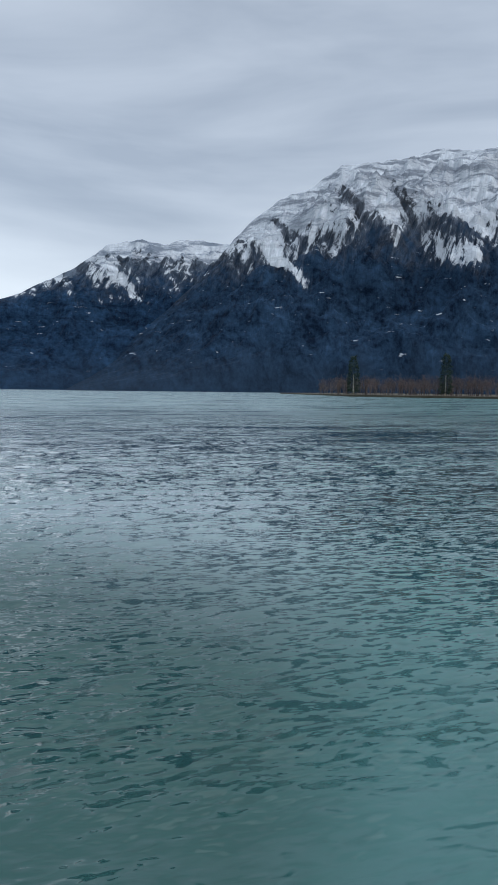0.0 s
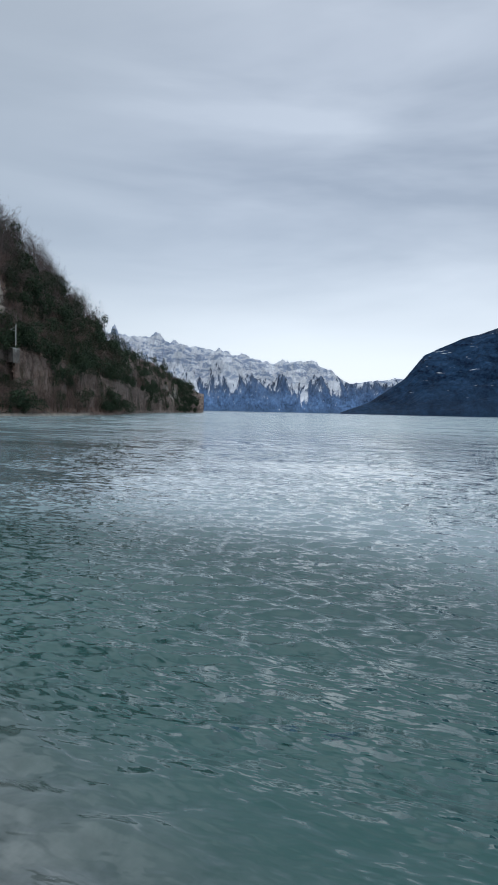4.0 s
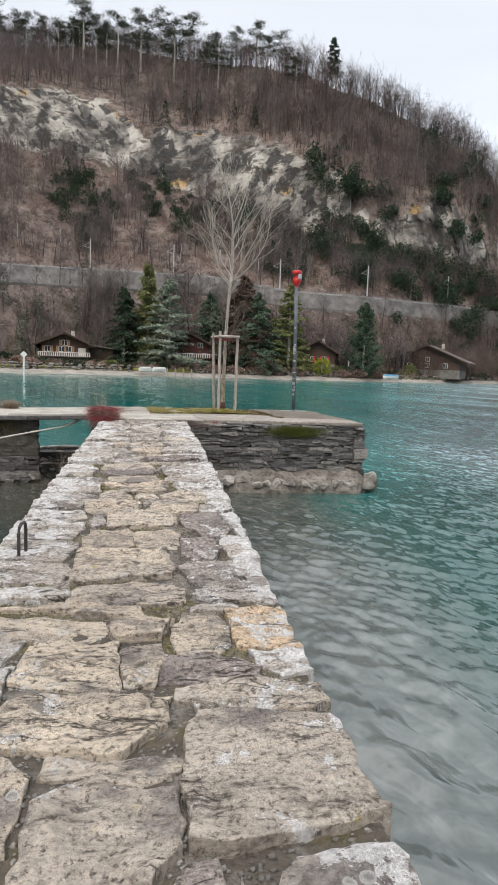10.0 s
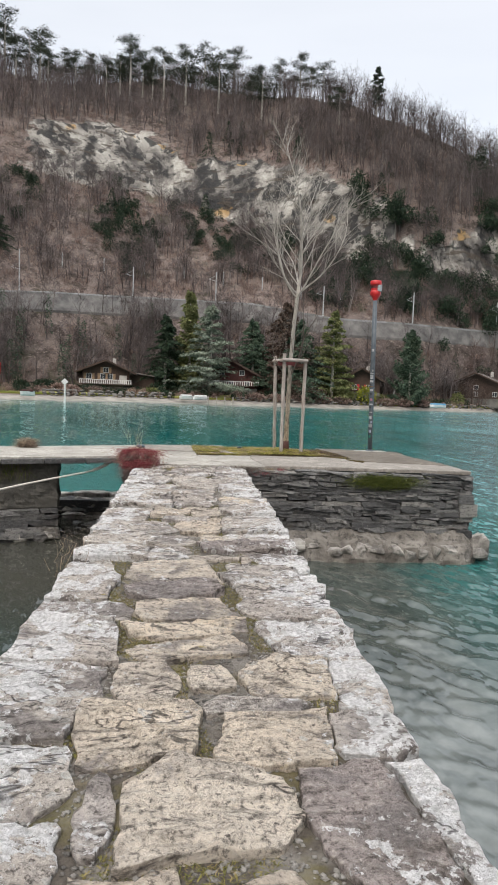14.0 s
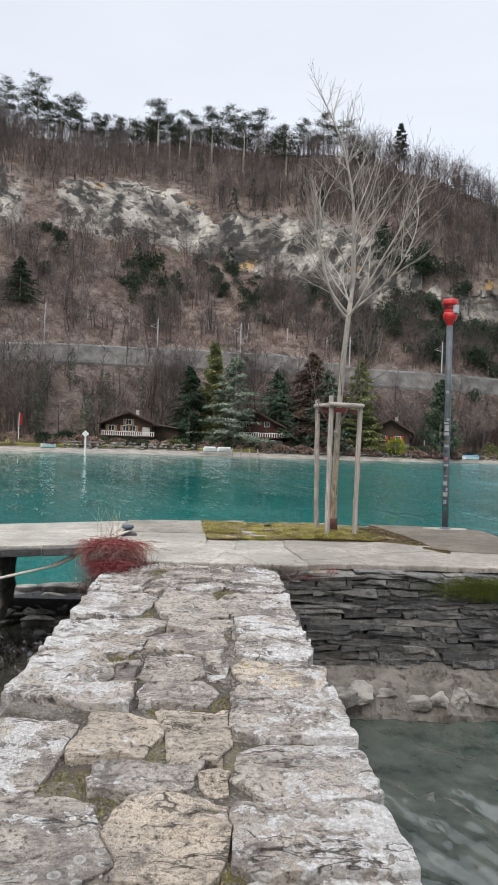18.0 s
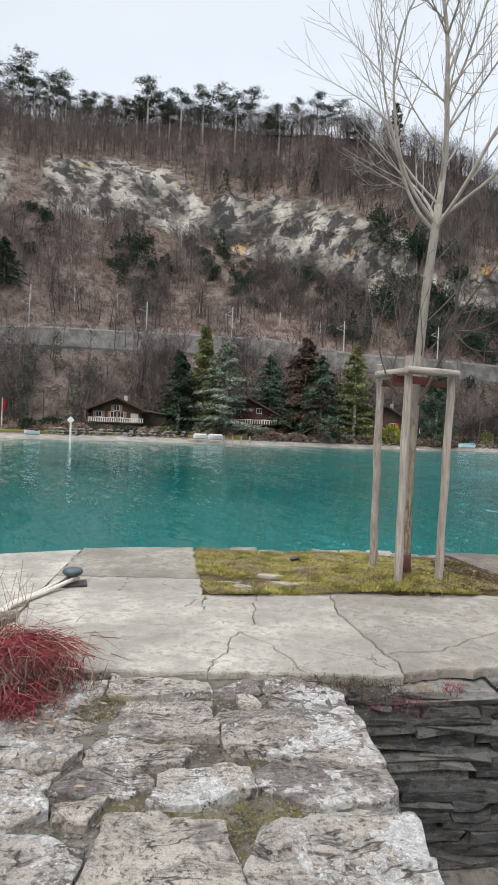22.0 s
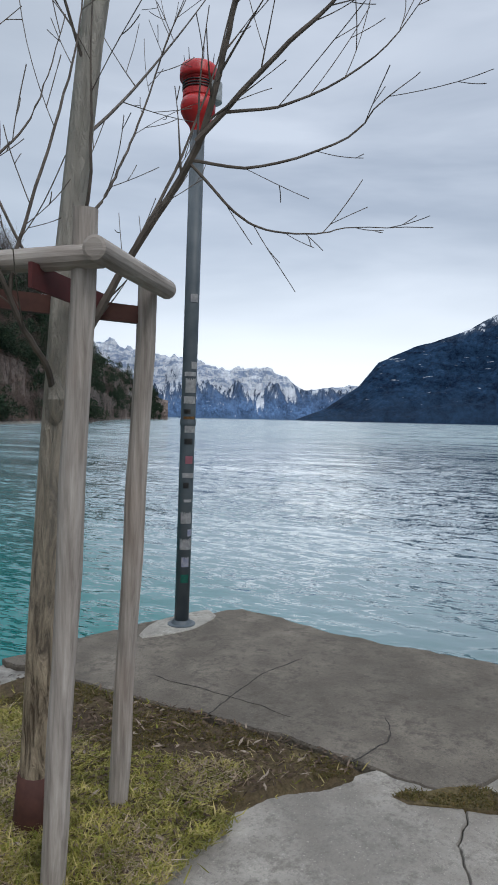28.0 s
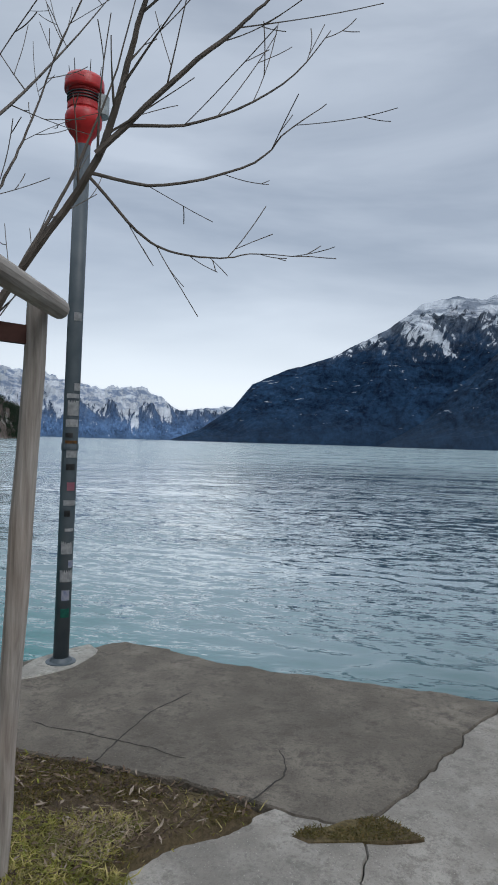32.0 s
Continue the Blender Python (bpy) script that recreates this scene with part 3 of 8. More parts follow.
M_LIMB = simple("pale_limb", (0.38, 0.352, 0.315), (0.26, 0.24, 0.21), 9, 0.85, shift=0)
M_SOIL = turf_soil()
M_GRASS = blade("winter_grass", (0.205, 0.225, 0.038), (0.37, 0.32, 0.08), (0.52, 0.42, 0.20), 0.16, 0.7)
M_MOSS = blade("joint_moss", (0.10, 0.105, 0.025), (0.18, 0.16, 0.05), (0.29, 0.22, 0.11))
M_WETMOSS = blade("wet_wall_moss", (0.05, 0.07, 0.014), (0.095, 0.12, 0.025), (0.16, 0.16, 0.05))
M_TURFMOSS = blade("brown_turf_moss", (0.055, 0.05, 0.014), (0.10, 0.085, 0.025), (0.16, 0.105, 0.04))
M_JOINTDIRT = simple("dark_joint_dirt", (0.02, 0.018, 0.016), (0.05, 0.044, 0.036), 30, 1.0, shift=0)
M_LEAF = blade("dry_leaf", (0.10, 0.066, 0.043), (0.18, 0.13, 0.092), (0.30, 0.25, 0.20))
M_LITTER = blade("leaf_litter", (0.035, 0.024, 0.017), (0.075, 0.05, 0.034), (0.14, 0.10, 0.07))
M_HEATH = blade("red_stem", (0.10, 0.012, 0.02), (0.22, 0.028, 0.042), (0.27, 0.13, 0.11))
M_STRAW = blade("straw_stem", (0.22, 0.16, 0.10), (0.33, 0.25, 0.17), (0.42, 0.34, 0.25))
M_HILL = hill_ground()
M_BARE = blade("bare_wood", (0.050, 0.039, 0.038), (0.115, 0.092, 0.088), (0.25, 0.22, 0.21), 9.0, 0.5)
M_RUSTY = blade("russet_brush", (0.12, 0.074, 0.063), (0.26, 0.18, 0.152), (0.40, 0.31, 0.265), 7.0, 0.5)
M_DUSK = blade("dark_brown_thicket", (0.060, 0.042, 0.038), (0.135, 0.096, 0.083), (0.23, 0.18, 0.158), 7.0, 0.5)
M_NEEDLE = blade("dark_needles", (0.012, 0.024, 0.015), (0.022, 0.040, 0.022), (0.040, 0.058, 0.030))
M_PINE = blade("olive_pine_needles", (0.016, 0.024, 0.015), (0.030, 0.040, 0.024), (0.055, 0.065, 0.040))
M_BLUEN = blade("grey_green_cedar_needles", (0.10, 0.125, 0.095), (0.165, 0.195, 0.148), (0.24, 0.27, 0.205))
M_YELN = blade("yellow_cypress_needles", (0.07, 0.085, 0.032), (0.135, 0.148, 0.056), (0.20, 0.20, 0.088))
M_GREN = blade("green_cypress_needles", (0.028, 0.050, 0.034), (0.056, 0.086, 0.055), (0.09, 0.122, 0.078))
M_COPN = blade("bronze_needles", (0.034, 0.022, 0.016), (0.062, 0.04, 0.03), (0.10, 0.068, 0.048))
M_BAMB = blade("bright_shrub_leaves", (0.12, 0.15, 0.012), (0.2, 0.22, 0.02), (0.27, 0.27, 0.04))
M_RED = simple("red_lamp_plastic", (0.50, 0.018, 0.018), (0.40, 0.014, 0.016), 12, 0.38, shift=0)
M_LENS = simple("pale_ribbed_glass", (0.42, 0.45, 0.46), (0.22, 0.24, 0.25), 30, 0.12, shift=0)
M_DARK = simple("black_louvre", (0.015, 0.015, 0.016), (0.03, 0.03, 0.032), 10, 0.5, shift=0)
M_POLE = simple("grey_painted_steel", (0.06, 0.078, 0.092), (0.095, 0.112, 0.125), 7, 0.5, relief=0.001, shift=0)
M_IRON = simple("black_iron", (0.02, 0.02, 0.021), (0.045, 0.04, 0.036), 20, 0.6, shift=0)
M_BOLL = simple("blue_grey_bollard_paint", (0.035, 0.05, 0.065), (0.06, 0.08, 0.095), 16, 0.45, shift=0)
M_ROPE = simple("cream_mooring_rope", (0.46, 0.42, 0.36), (0.62, 0.58, 0.52), 60, 0.9, relief=0.004, shift=0)
M_STRAP = simple("dark_red_strap", (0.10, 0.018, 0.018), (0.07, 0.014, 0.014), 12, 0.8, shift=0)
M_GUARD = simple("rusty_brown_sleeve", (0.052, 0.018, 0.013), (0.085, 0.032, 0.022), 20, 0.8, shift=0)
M_STK = [simple("sticker_" + n, a, b, 35, 0.5, shift=0) for n, a, b in (
    ("white", (0.60, 0.60, 0.60), (0.38, 0.38, 0.40)), ("black", (0.02, 0.02, 0.022), (0.05, 0.05, 0.05)), ("pink", (0.50, 0.16, 0.22), (0.42, 0.2, 0.25)),
    ("green", (0.03, 0.22, 0.16), (0.02, 0.12, 0.09)), ("orange", (0.30, 0.14, 0.03), (0.06, 0.03, 0.02)), ("blue", (0.30, 0.34, 0.52), (0.6, 0.6, 0.66)))]
M_CHALET = simple("dark_chalet_timber", (0.045, 0.028, 0.02), (0.075, 0.045, 0.032), 3, 0.85, relief=0.01)
M_REDTIM = simple("dark_red_timber", (0.055, 0.018, 0.016), (0.085, 0.028, 0.024), 3, 0.85)
M_ROOF = simple("brown_grey_roof_tiles", (0.11, 0.095, 0.085), (0.16, 0.14, 0.125), 2, 0.85, relief=0.03)
M_PLINTH = simple("pale_plaster", (0.5, 0.48, 0.44), (0.38, 0.36, 0.33), 2, 0.85)
M_TAN = simple("tan_wood_shutter", (0.30, 0.19, 0.11), (0.22, 0.14, 0.085), 4, 0.8, shift=0)
M_FRAME = simple("white_window_frame", (0.65, 0.64, 0.62), (0.55, 0.54, 0.52), 5, 0.6, shift=0)
M_PANE = simple("dark_window_glass", (0.02, 0.025, 0.03), (0.05, 0.06, 0.065), 1, 0.08, shift=0)
M_SHUT = simple("red_shutter", (0.5, 0.025, 0.03), (0.4, 0.02, 0.025), 5, 0.6, shift=0)
M_YELLOW = simple("yellow_board", (0.75, 0.52, 0.02), (0.68, 0.46, 0.02), 4, 0.6, shift=0)
M_SHOREW = simple("shore_wall_stone", (0.10, 0.095, 0.085), (0.21, 0.20, 0.18), 0.7, 0.9, relief=0.1)
M_SAND = simple("pale_beach_gravel", (0.30, 0.275, 0.24), (0.16, 0.145, 0.125), 0.5, 0.95, relief=0.03, shift=0)
M_LAWN = simple("winter_lawn", (0.15, 0.175, 0.03), (0.24, 0.22, 0.065), 0.4, 1.0, shift=0)
M_ROAD = simple("grey_road_gravel", (0.055, 0.05, 0.047), (0.105, 0.098, 0.09), 0.6, 0.95, shift=0)
M_COPE = simple("grey_coping_stone", (0.24, 0.24, 0.24), (0.11, 0.11, 0.105), 0.3, 0.9, shift=0)
M_BANK = simple("grey_stone_embankment", (0.075, 0.072, 0.069), (0.165, 0.155, 0.146), 0.45, 0.95, relief=0.1, shift=0)
M_MAST = simple("galvanised_mast", (0.42, 0.43, 0.43), (0.33, 0.34, 0.34), 2, 0.6, shift=0)
M_BOATW = simple("white_boat_hull", (0.72, 0.72, 0.71), (0.62, 0.62, 0.61), 3, 0.4, shift=0)
M_BOATB = simple("blue_boat_cover", (0.10, 0.30, 0.50), (0.14, 0.36, 0.56), 3, 0.6, shift=0)
M_FLAGR = simple("red_flag_cloth", (0.5, 0.03, 0.03), (0.42, 0.03, 0.03), 3, 0.8, shift=0)
# wood and rock tones blued for the air between: haze put into the colour
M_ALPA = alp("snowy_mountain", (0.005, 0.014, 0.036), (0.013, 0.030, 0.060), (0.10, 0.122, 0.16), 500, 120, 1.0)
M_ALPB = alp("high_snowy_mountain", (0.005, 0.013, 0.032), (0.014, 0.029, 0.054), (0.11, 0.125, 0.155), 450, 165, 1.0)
# paler and bluer still: distance haze painted into the range's colours
M_ALPC = alp("haze_blue_range", (0.050, 0.090, 0.175), (0.065, 0.11, 0.20), (0.11, 0.15, 0.23), 128, 95, 2.3)
M_SHOREL = simple("brown_far_shore", (0.06, 0.052, 0.035), (0.09, 0.075, 0.05), 0.05, 1.0, shift=0)

# ======== building helpers ========
ORIGIN = {}


def thing(name, loc, label, category, group="", kind=""):
    e = new(name)
    e.location = loc
    e.empty_display_size = 0.2
    ORIGIN[e] = Vector(loc)
    return tagged(e, label, category, group, kind)


def as_mesh(name, bm, material, smooth=False):
    me = bpy.data.meshes.new(name)
    bm.to_mesh(me)
    bm.free()
    me.materials.append(material)
    if smooth:
        me.shade_smooth()
    return me


def part(name, bm, material, parent, label="", smooth=False):
    """Links a bmesh, in world metres, as one mesh under a thing or a part."""
    o = ORIGIN[parent]
    bmesh.ops.translate(bm, verts=bm.verts, vec=-o)
    ob = new(name, as_mesh(name, bm, material, smooth))
    ob.parent = parent
    ORIGIN[ob] = o
    return tagged(ob, label) if label else ob


def solo(name, bm, material, label, category, loc=(0, 0, 0), group="", kind="", smooth=False):
    bmesh.ops.translate(bm, verts=bm.verts, vec=-Vector(loc))
    ob = new(name, as_mesh(name, bm, material, smooth))
    ob.location = loc
    ORIGIN[ob] = Vector(loc)
    return tagged(ob, label, category, group, kind)


def block(bm, size, m=Matrix(), bevel=0.0):
    r = bmesh.ops.create_cube(bm, size=1.0, matrix=m @ Matrix.Diagonal((*size, 1)))
    if bevel:
        edges = list({e for v in r["verts"] for e in v.link_edges})
        bmesh.ops.bevel(bm, geom=edges, offset=bevel, segments=2, affect="EDGES", profile=0.6)
    return bm


def box(size, at, turn=0.0, bevel=0.0):
    return block(bmesh.new(), size, Matrix.Translation(at) @ Matrix.Rotation(turn, 4, "Z"), bevel)


def tube(bm, pts, radii, sides=6, cap=True):
    """A round rod along points, with a radius at each."""
    rings, pts = [], [Vector(p) for p in pts]
    ref = Vector((0.31, 0.17, 0.93))
    for i, p in enumerate(pts):
        d = (pts[min(i + 1, len(pts) - 1)] - pts[max(i - 1, 0)]).normalized()
        a = d.cross(ref if abs(d.dot(ref)) < 0.95 else Vector((1, 0, 0))).normalized()
        b = d.cross(a)
        rings.append([bm.verts.new(p + radii[i] * (math.cos(k * 2 * math.pi / sides) * a + math.sin(k * 2 * math.pi / sides) * b)) for k in range(sides)])
    for u, v in zip(rings, rings[1:]):
        for k in range(sides):
            bm.faces.new((u[k], u[(k + 1) % sides], v[(k + 1) % sides], v[k]))
    if cap:
        bm.faces.new(rings[0][::-1])
        bm.faces.new(rings[-1])
    return bm


def lathe(profile, at, sides=24, size=1.0):
    """A turned body from (radius, height) pairs."""
    bm = bmesh.new()
    profile = [(r * size, z * size) for r, z in profile]
    rings = [[bm.verts.new((at[0] + r * math.cos(k * 2 * math.pi / sides), at[1] + r * math.sin(k * 2 * math.pi / sides), at[2] + z)) for k in range(sides)] for r, z in profile]
    for u, v in zip(rings, rings[1:]):
        for k in range(sides):
            bm.faces.new((u[k], u[(k + 1) % sides], v[(k + 1) % sides], v[k]))
    bm.faces.new(rings[0][::-1])
    bm.faces.new(rings[-1])
    return bm


def soup(name, verts, faces, material, smooth=False):
    """A mesh from arrays of vertices (n, 3) and triangles (m, 3)."""
    me = bpy.data.meshes.new(name)
    v, f = np.asarray(verts, np.float32), np.asarray(faces, np.int32)
    me.vertices.add(len(v))
    me.vertices.foreach_set("co", v.ravel())
    me.loops.add(f.size)
    me.loops.foreach_set("vertex_index", f.ravel())
    me.polygons.add(len(f))
    me.polygons.foreach_set("loop_start", np.arange(0, f.size, f.shape[1], dtype=np.int32))
    me.materials.append(material)
    me.update(calc_edges=True)
    me.validate()
    if smooth:
        me.shade_smooth()
    return me


def slivers(p, q, w, rng):
    """Thin triangles from points p to points q, w wide at p."""
    d = q - p
    s = np.cross(d, rng.normal(size=p.shape))
    s /= np.linalg.norm(s, axis=1, keepdims=True) + 1e-9
    s *= np.asarray(w).reshape(-1, 1) * 0.5
    v = np.stack([p - s, p + s, q], 1).reshape(-1, 3)
    return v, np.arange(len(v)).reshape(-1, 3)


def gather(list_of):
    vs, fs, n = [], [], 0
    for v, f in list_of:
        vs.append(v)
        fs.append(f + n)
        n += len(v)
    return np.concatenate(vs), np.concatenate(fs)


def jag(p, q, rng, step=0.09, amp=0.02):
    """A wandering broken line from p to q, without its end."""
    p, q = np.array(p, float), np.array(q, float)
    far = np.linalg.norm(q - p)
    n = max(2, int(far / step))
    side = np.array([-(q - p)[1], (q - p)[0]]) / far
    seed = rng.uniform(0, 99)
    pts = []
    for k in range(n):
        s = far * k / n
        w = amp * (2.6 * noise.noise(Vector((s * 4.0, seed, 0))) + 1.0 * noise.noise(Vector((s * 13, seed, 5))) + 0.4 * noise.noise(Vector((s * 37, seed, 9))))
        pts.append(tuple(p + (q - p) * k / n + side * w * min(1.0, 6.0 * k / n, 6.0 * (n - k) / n)))
    return pts


def inset(loop, w):
    """A closed outline drawn in by w."""
    pts = np.array(loop)
    a, b = np.roll(pts, 1, 0), np.roll(pts, -1, 0)
    d = b - a
    nrm = np.stack([-d[:, 1], d[:, 0]], 1) / (np.linalg.norm(d, axis=1, keepdims=True) + 1e-9)
    x, y = pts.T
    turn = np.sign((x * np.roll(y, -1) - np.roll(x, -1) * y).sum())
    return pts + nrm * w * turn


def slab_of(loop, top, thick, rng, uneven=0.01, round_=0.02, rings=2, dome=0.0):
    """A flat stone over an outline: upright sides, worn edge, uneven top."""
    bm = bmesh.new()
    pts = np.array(loop)
    x, y = pts.T
    if (x * np.roll(y, -1) - np.roll(x, -1) * y).sum() < 0:
        pts = pts[::-1]
    mid = pts.mean(0)
    rows = [(0.0, -thick), (0.0, -round_)] + [(f, 0.0) for f in np.linspace(round_ / 0.25, 0.95, rings + 1)[:-1]]
    seed = rng.uniform(0, 99)
    made = []
    for f, dz in rows:
        ring = []
        for px, py in pts + (mid - pts) * f:
            lift = uneven * noise.noise(Vector((px * 3.1, py * 3.1, seed))) * 2 + dome * f if dz > -round_ - 1e-6 else 0
            ring.append(bm.verts.new((px, py, top + dz + lift)))
        made.append(ring)
    n = len(pts)
    for u, v in zip(made, made[1:]):
        for k in range(n):
            bm.faces.new((u[k], u[(k + 1) % n], v[(k + 1) % n], v[k]))
    c = bm.verts.new((*mid, top + uneven * noise.noise(Vector((*(mid * 3.1), seed))) * 2 + dome))
    for k in range(n):
        bm.faces.new((made[-1][k], made[-1][(k + 1) % n], c))
    return bm


def rubble(at, size, rng, turn=None):
    """A rough broken block of rock."""
    bm = bmesh.new()
    bmesh.ops.create_icosphere(bm, subdivisions=3 if max(size) < 0.95 else 2, radius=0.5)
    seed = Vector(rng.uniform(0, 50, 3))
    rot = Matrix.Rotation(rng.uniform(0, 6.28) if turn is None else turn, 3, "Z")
    cuts = [(Vector(rng.normal(0, 1, 3)).normalized(), rng.uniform(0.26, 0.42)) for _ in range(11)]
    for v in bm.verts:
        p = v.co.normalized()
        q = p * min(0.62, 0.5 / max(abs(p.x), abs(p.y), abs(p.z)))
        for n, d in cuts:
            over = q.dot(n) - d
            if over > 0:
                q -= n * over
        q *= 1 + 0.14 * noise.noise(q * 5 + seed) + 0.07 * noise.noise(q * 13 + seed)
        v.co = rot @ Vector((q.x * size[0], q.y * size[1], q.z * size[2])) + Vector(at)
    return bm

# ======== water and terrain ========
rng = np.random.default_rng(7)


HUB = (0.0, 4.5, 1.4)


def lake():
    """One sheet out to the horizon, with wind waves built near the quay."""
    g = np.random.default_rng(3)
    rad = np.concatenate([np.geomspace(0.4, 90.0, 660), np.geomspace(100.0, 4800.0, 22)])
    # finer over the open lake and the bay than behind the pier
    ang = np.radians(np.concatenate([np.linspace(-30, 122, 720, endpoint=False), np.linspace(122, 330, 180, endpoint=False)]))
    n = len(ang)
    X = -0.15 + rad[:, None] * np.cos(ang)
    Y = 8.0 + rad[:, None] * np.sin(ang)
    gap = np.maximum(rad[:, None] * 0.0083, rad[:, None] * np.where(ang < radians(122), 0.0037, 0.0202))
    Z = np.zeros_like(X)
    count = 46
    for k in range(count):
        long = 0.15 * (9.0 ** (k / (count - 1)))
        way = radians(68 + g.normal(0, 22))
        kx, ky = 2 * math.pi / long * math.sin(way), 2 * math.pi / long * math.cos(way)
        steep = 0.235 * math.sqrt(2 / count) * (1.45 if long < 0.45 else 1.05 if long < 0.9 else 0.5)
        phase = kx * X + ky * Y + g.uniform(0, 6.28)
        group = 0.55 + 0.45 * np.sin(0.13 * kx * X + 0.16 * ky * Y + 0.4 * np.sin(0.3 * X) + g.uniform(0, 6.28))
        Z += np.clip(long / gap / 3.0 - 0.5, 0, 1) * group * steep * long / (2 * math.pi) * np.sin(phase)
    ratio = np.clip((X / np.maximum(Y - 4.5, 1.0) - 0.02) / 0.40, 0, 1)
    lee = 0.40 + 0.60 * ratio * ratio * (3 - 2 * ratio)
    lee *= 1 + 0.75 * np.clip((X / np.maximum(Y - 4.5, 1.0) - 0.8) / 2.0, 0, 1)
    Z = WATER + Z * lee * np.clip((90 - rad) / 30, 0, 1)[:, None]
    v = np.stack([X, Y, Z], 2).reshape(-1, 3)
    i, k = np.meshgrid(np.arange(len(rad) - 1), np.arange(n), indexing="ij")
    a, b = i * n + k, i * n + (k + 1) % n
    f = np.stack([a, a + n, b + n, b], 2).reshape(-1, 4)
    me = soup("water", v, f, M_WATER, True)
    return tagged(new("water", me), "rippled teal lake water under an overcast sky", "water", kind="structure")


lake()

# compass bearings from the pier, in degrees to the right of its line, and the lie of the wooded hill along them
BEAR = [-100, -60, -38, -21, -12, -3, 5, 12, 18, 25, 31, 35, 38, 41.5, 44.6]
SHORE = [110, 112, 116, 118, 122, 130, 134, 141, 150, 172, 205, 240, 290, 560, 700]
DEPTH = [190, 185, 180, 170, 165, 155, 130, 92, 70, 54, 46, 46, 50, 55, 26]
EL_ROAD = [6.0, 6.2, 6.4, 6.6, 7.1, 7.2, 7.1, 6.1, 5.8, 5.2, 4.4, 3.2, 2.2, 1.0, 0.4]
EL_FOOT = [15, 15.5, 16, 16.1, 16.7, 15.2, 13.6, 11.0, 11.0, 8.6, 6.6, 4.6, 2.6, 1.7, 0.8]
EL_BROW = [19, 19.5, 20, 20.4, 20.2, 19.2, 17.6, 16.2, 14.8, 13.5, 9.2, 5.6, 3.6, 2.4, 1.1]
EL_RIDGE = [22, 23, 23.4, 23.2, 22.3, 23.6, 23.1, 22.8, 20.6, 17.2, 11.8, 7.6, 5.0, 3.4, 1.4]


def bands(b):
    """Shares of the way up at which the slope changes: shore, terrace, road, foot and brow of the bluffs, ridge."""
    w = along(DEPTH, b)
    t = max(0.13, min(0.29, 15.0 / w)) if b < 30 else 0.13
    return [-0.10, 0.0, 0.035, t, t + 0.095, t + 0.14, 0.57 if t < 0.2 else 0.62, 0.67 if t < 0.2 else 0.72, 1.0, 1.6]


def share(b, k, extra=0.0):
    return bands(b)[k] + extra



def along(table, b):
    return np.interp(b, BEAR, table)


def hill_point(b, f):
    """The place on the hill at bearing b (degrees) and share f of the way from shore to ridge."""
    s, w = along(SHORE, b), along(DEPTH, b)
    lift = [(along(t, b), k) for t, k in ((EL_ROAD, 4), (EL_FOOT, 6), (EL_BROW, 7), (EL_RIDGE, 8))]
    zs = [WATER - 3.0, WATER, WATER + 0.75, WATER + 2.1]
    at_ = bands(b)
    zr = [HUB[2] + (s + at_[k] * w) * math.tan(radians(e)) for e, k in lift]
    zs += [zr[0], zr[0] + 0.3, zr[1], zr[2], zr[3], zr[3] - 18]
    z = float(np.interp(f, at_, zs))
    r = s + f * w
    a = radians(b)
    x, y = HUB[0] + r * math.sin(a), HUB[1] + r * math.cos(a)
    return x, y, z


def crag(b, f):
    """How far rock breaks out of the slope, 0 to 1, and a swelling of the face in metres."""
    x, y, z = hill_point(b, f)
    mid = 0.625 + 0.03 * noise.noise(Vector((b * 0.11, 7.7, 0)))
    near = max(0.0, 1 - abs((f - mid) / (0.095 if b < 4 else 0.12)) ** 2) if b < 31 else max(0.0, 1 - abs((f - 0.5) / 0.3) ** 2) * 0.8
    n = noise.fractal(Vector((x * 0.03, y * 0.03, z * 0.014)), 0.8, 2.1, 4)
    n2 = noise.noise(Vector((b * 0.17, 3.3, 0)))
    rock = near * (0.98 + 0.62 * n + 0.18 * n2) * (1.0 if b < 15 else 0.78)
    rock -= 0.75 * max(0.0, noise.noise(Vector((b * 0.75, f * 5.0, 2.2))) - 0.02)
    if f > 0.74:
        rock += 0.25 * max(0, n - 0.25)
    return max(0.0, min(1.0, rock)), n


def hill_spot(b, f):
    x, y, z = hill_point(b, f)
    if f > share(b, 3, 0.01) and not share(b, 4, -0.02) < f < share(b, 5, 0.01):
        rock, n = crag(b, f)
        big = noise.fractal(Vector((x * 0.05, y * 0.05, z * 0.05)), 0.9, 2.2, 5)
        push = (2.2 * n + 1.6 * big) * min(1, (f - share(b, 3)) / 0.1)
        if rock > 0.3:
            push -= 4.2 * abs(noise.noise(Vector((x * 0.25, y * 0.25, z * 0.12)))) * rock
            push += 2.4 * (noise.cell(Vector((x * 0.16, y * 0.16, z * 0.13))) - 0.5) * rock
        a = radians(b)
        x, y, z = x + push * 0.7 * math.sin(a), y + push * 0.7 * math.cos(a), z + push * (0.9 if f < 1.1 else 0.3)
    return x, y, z


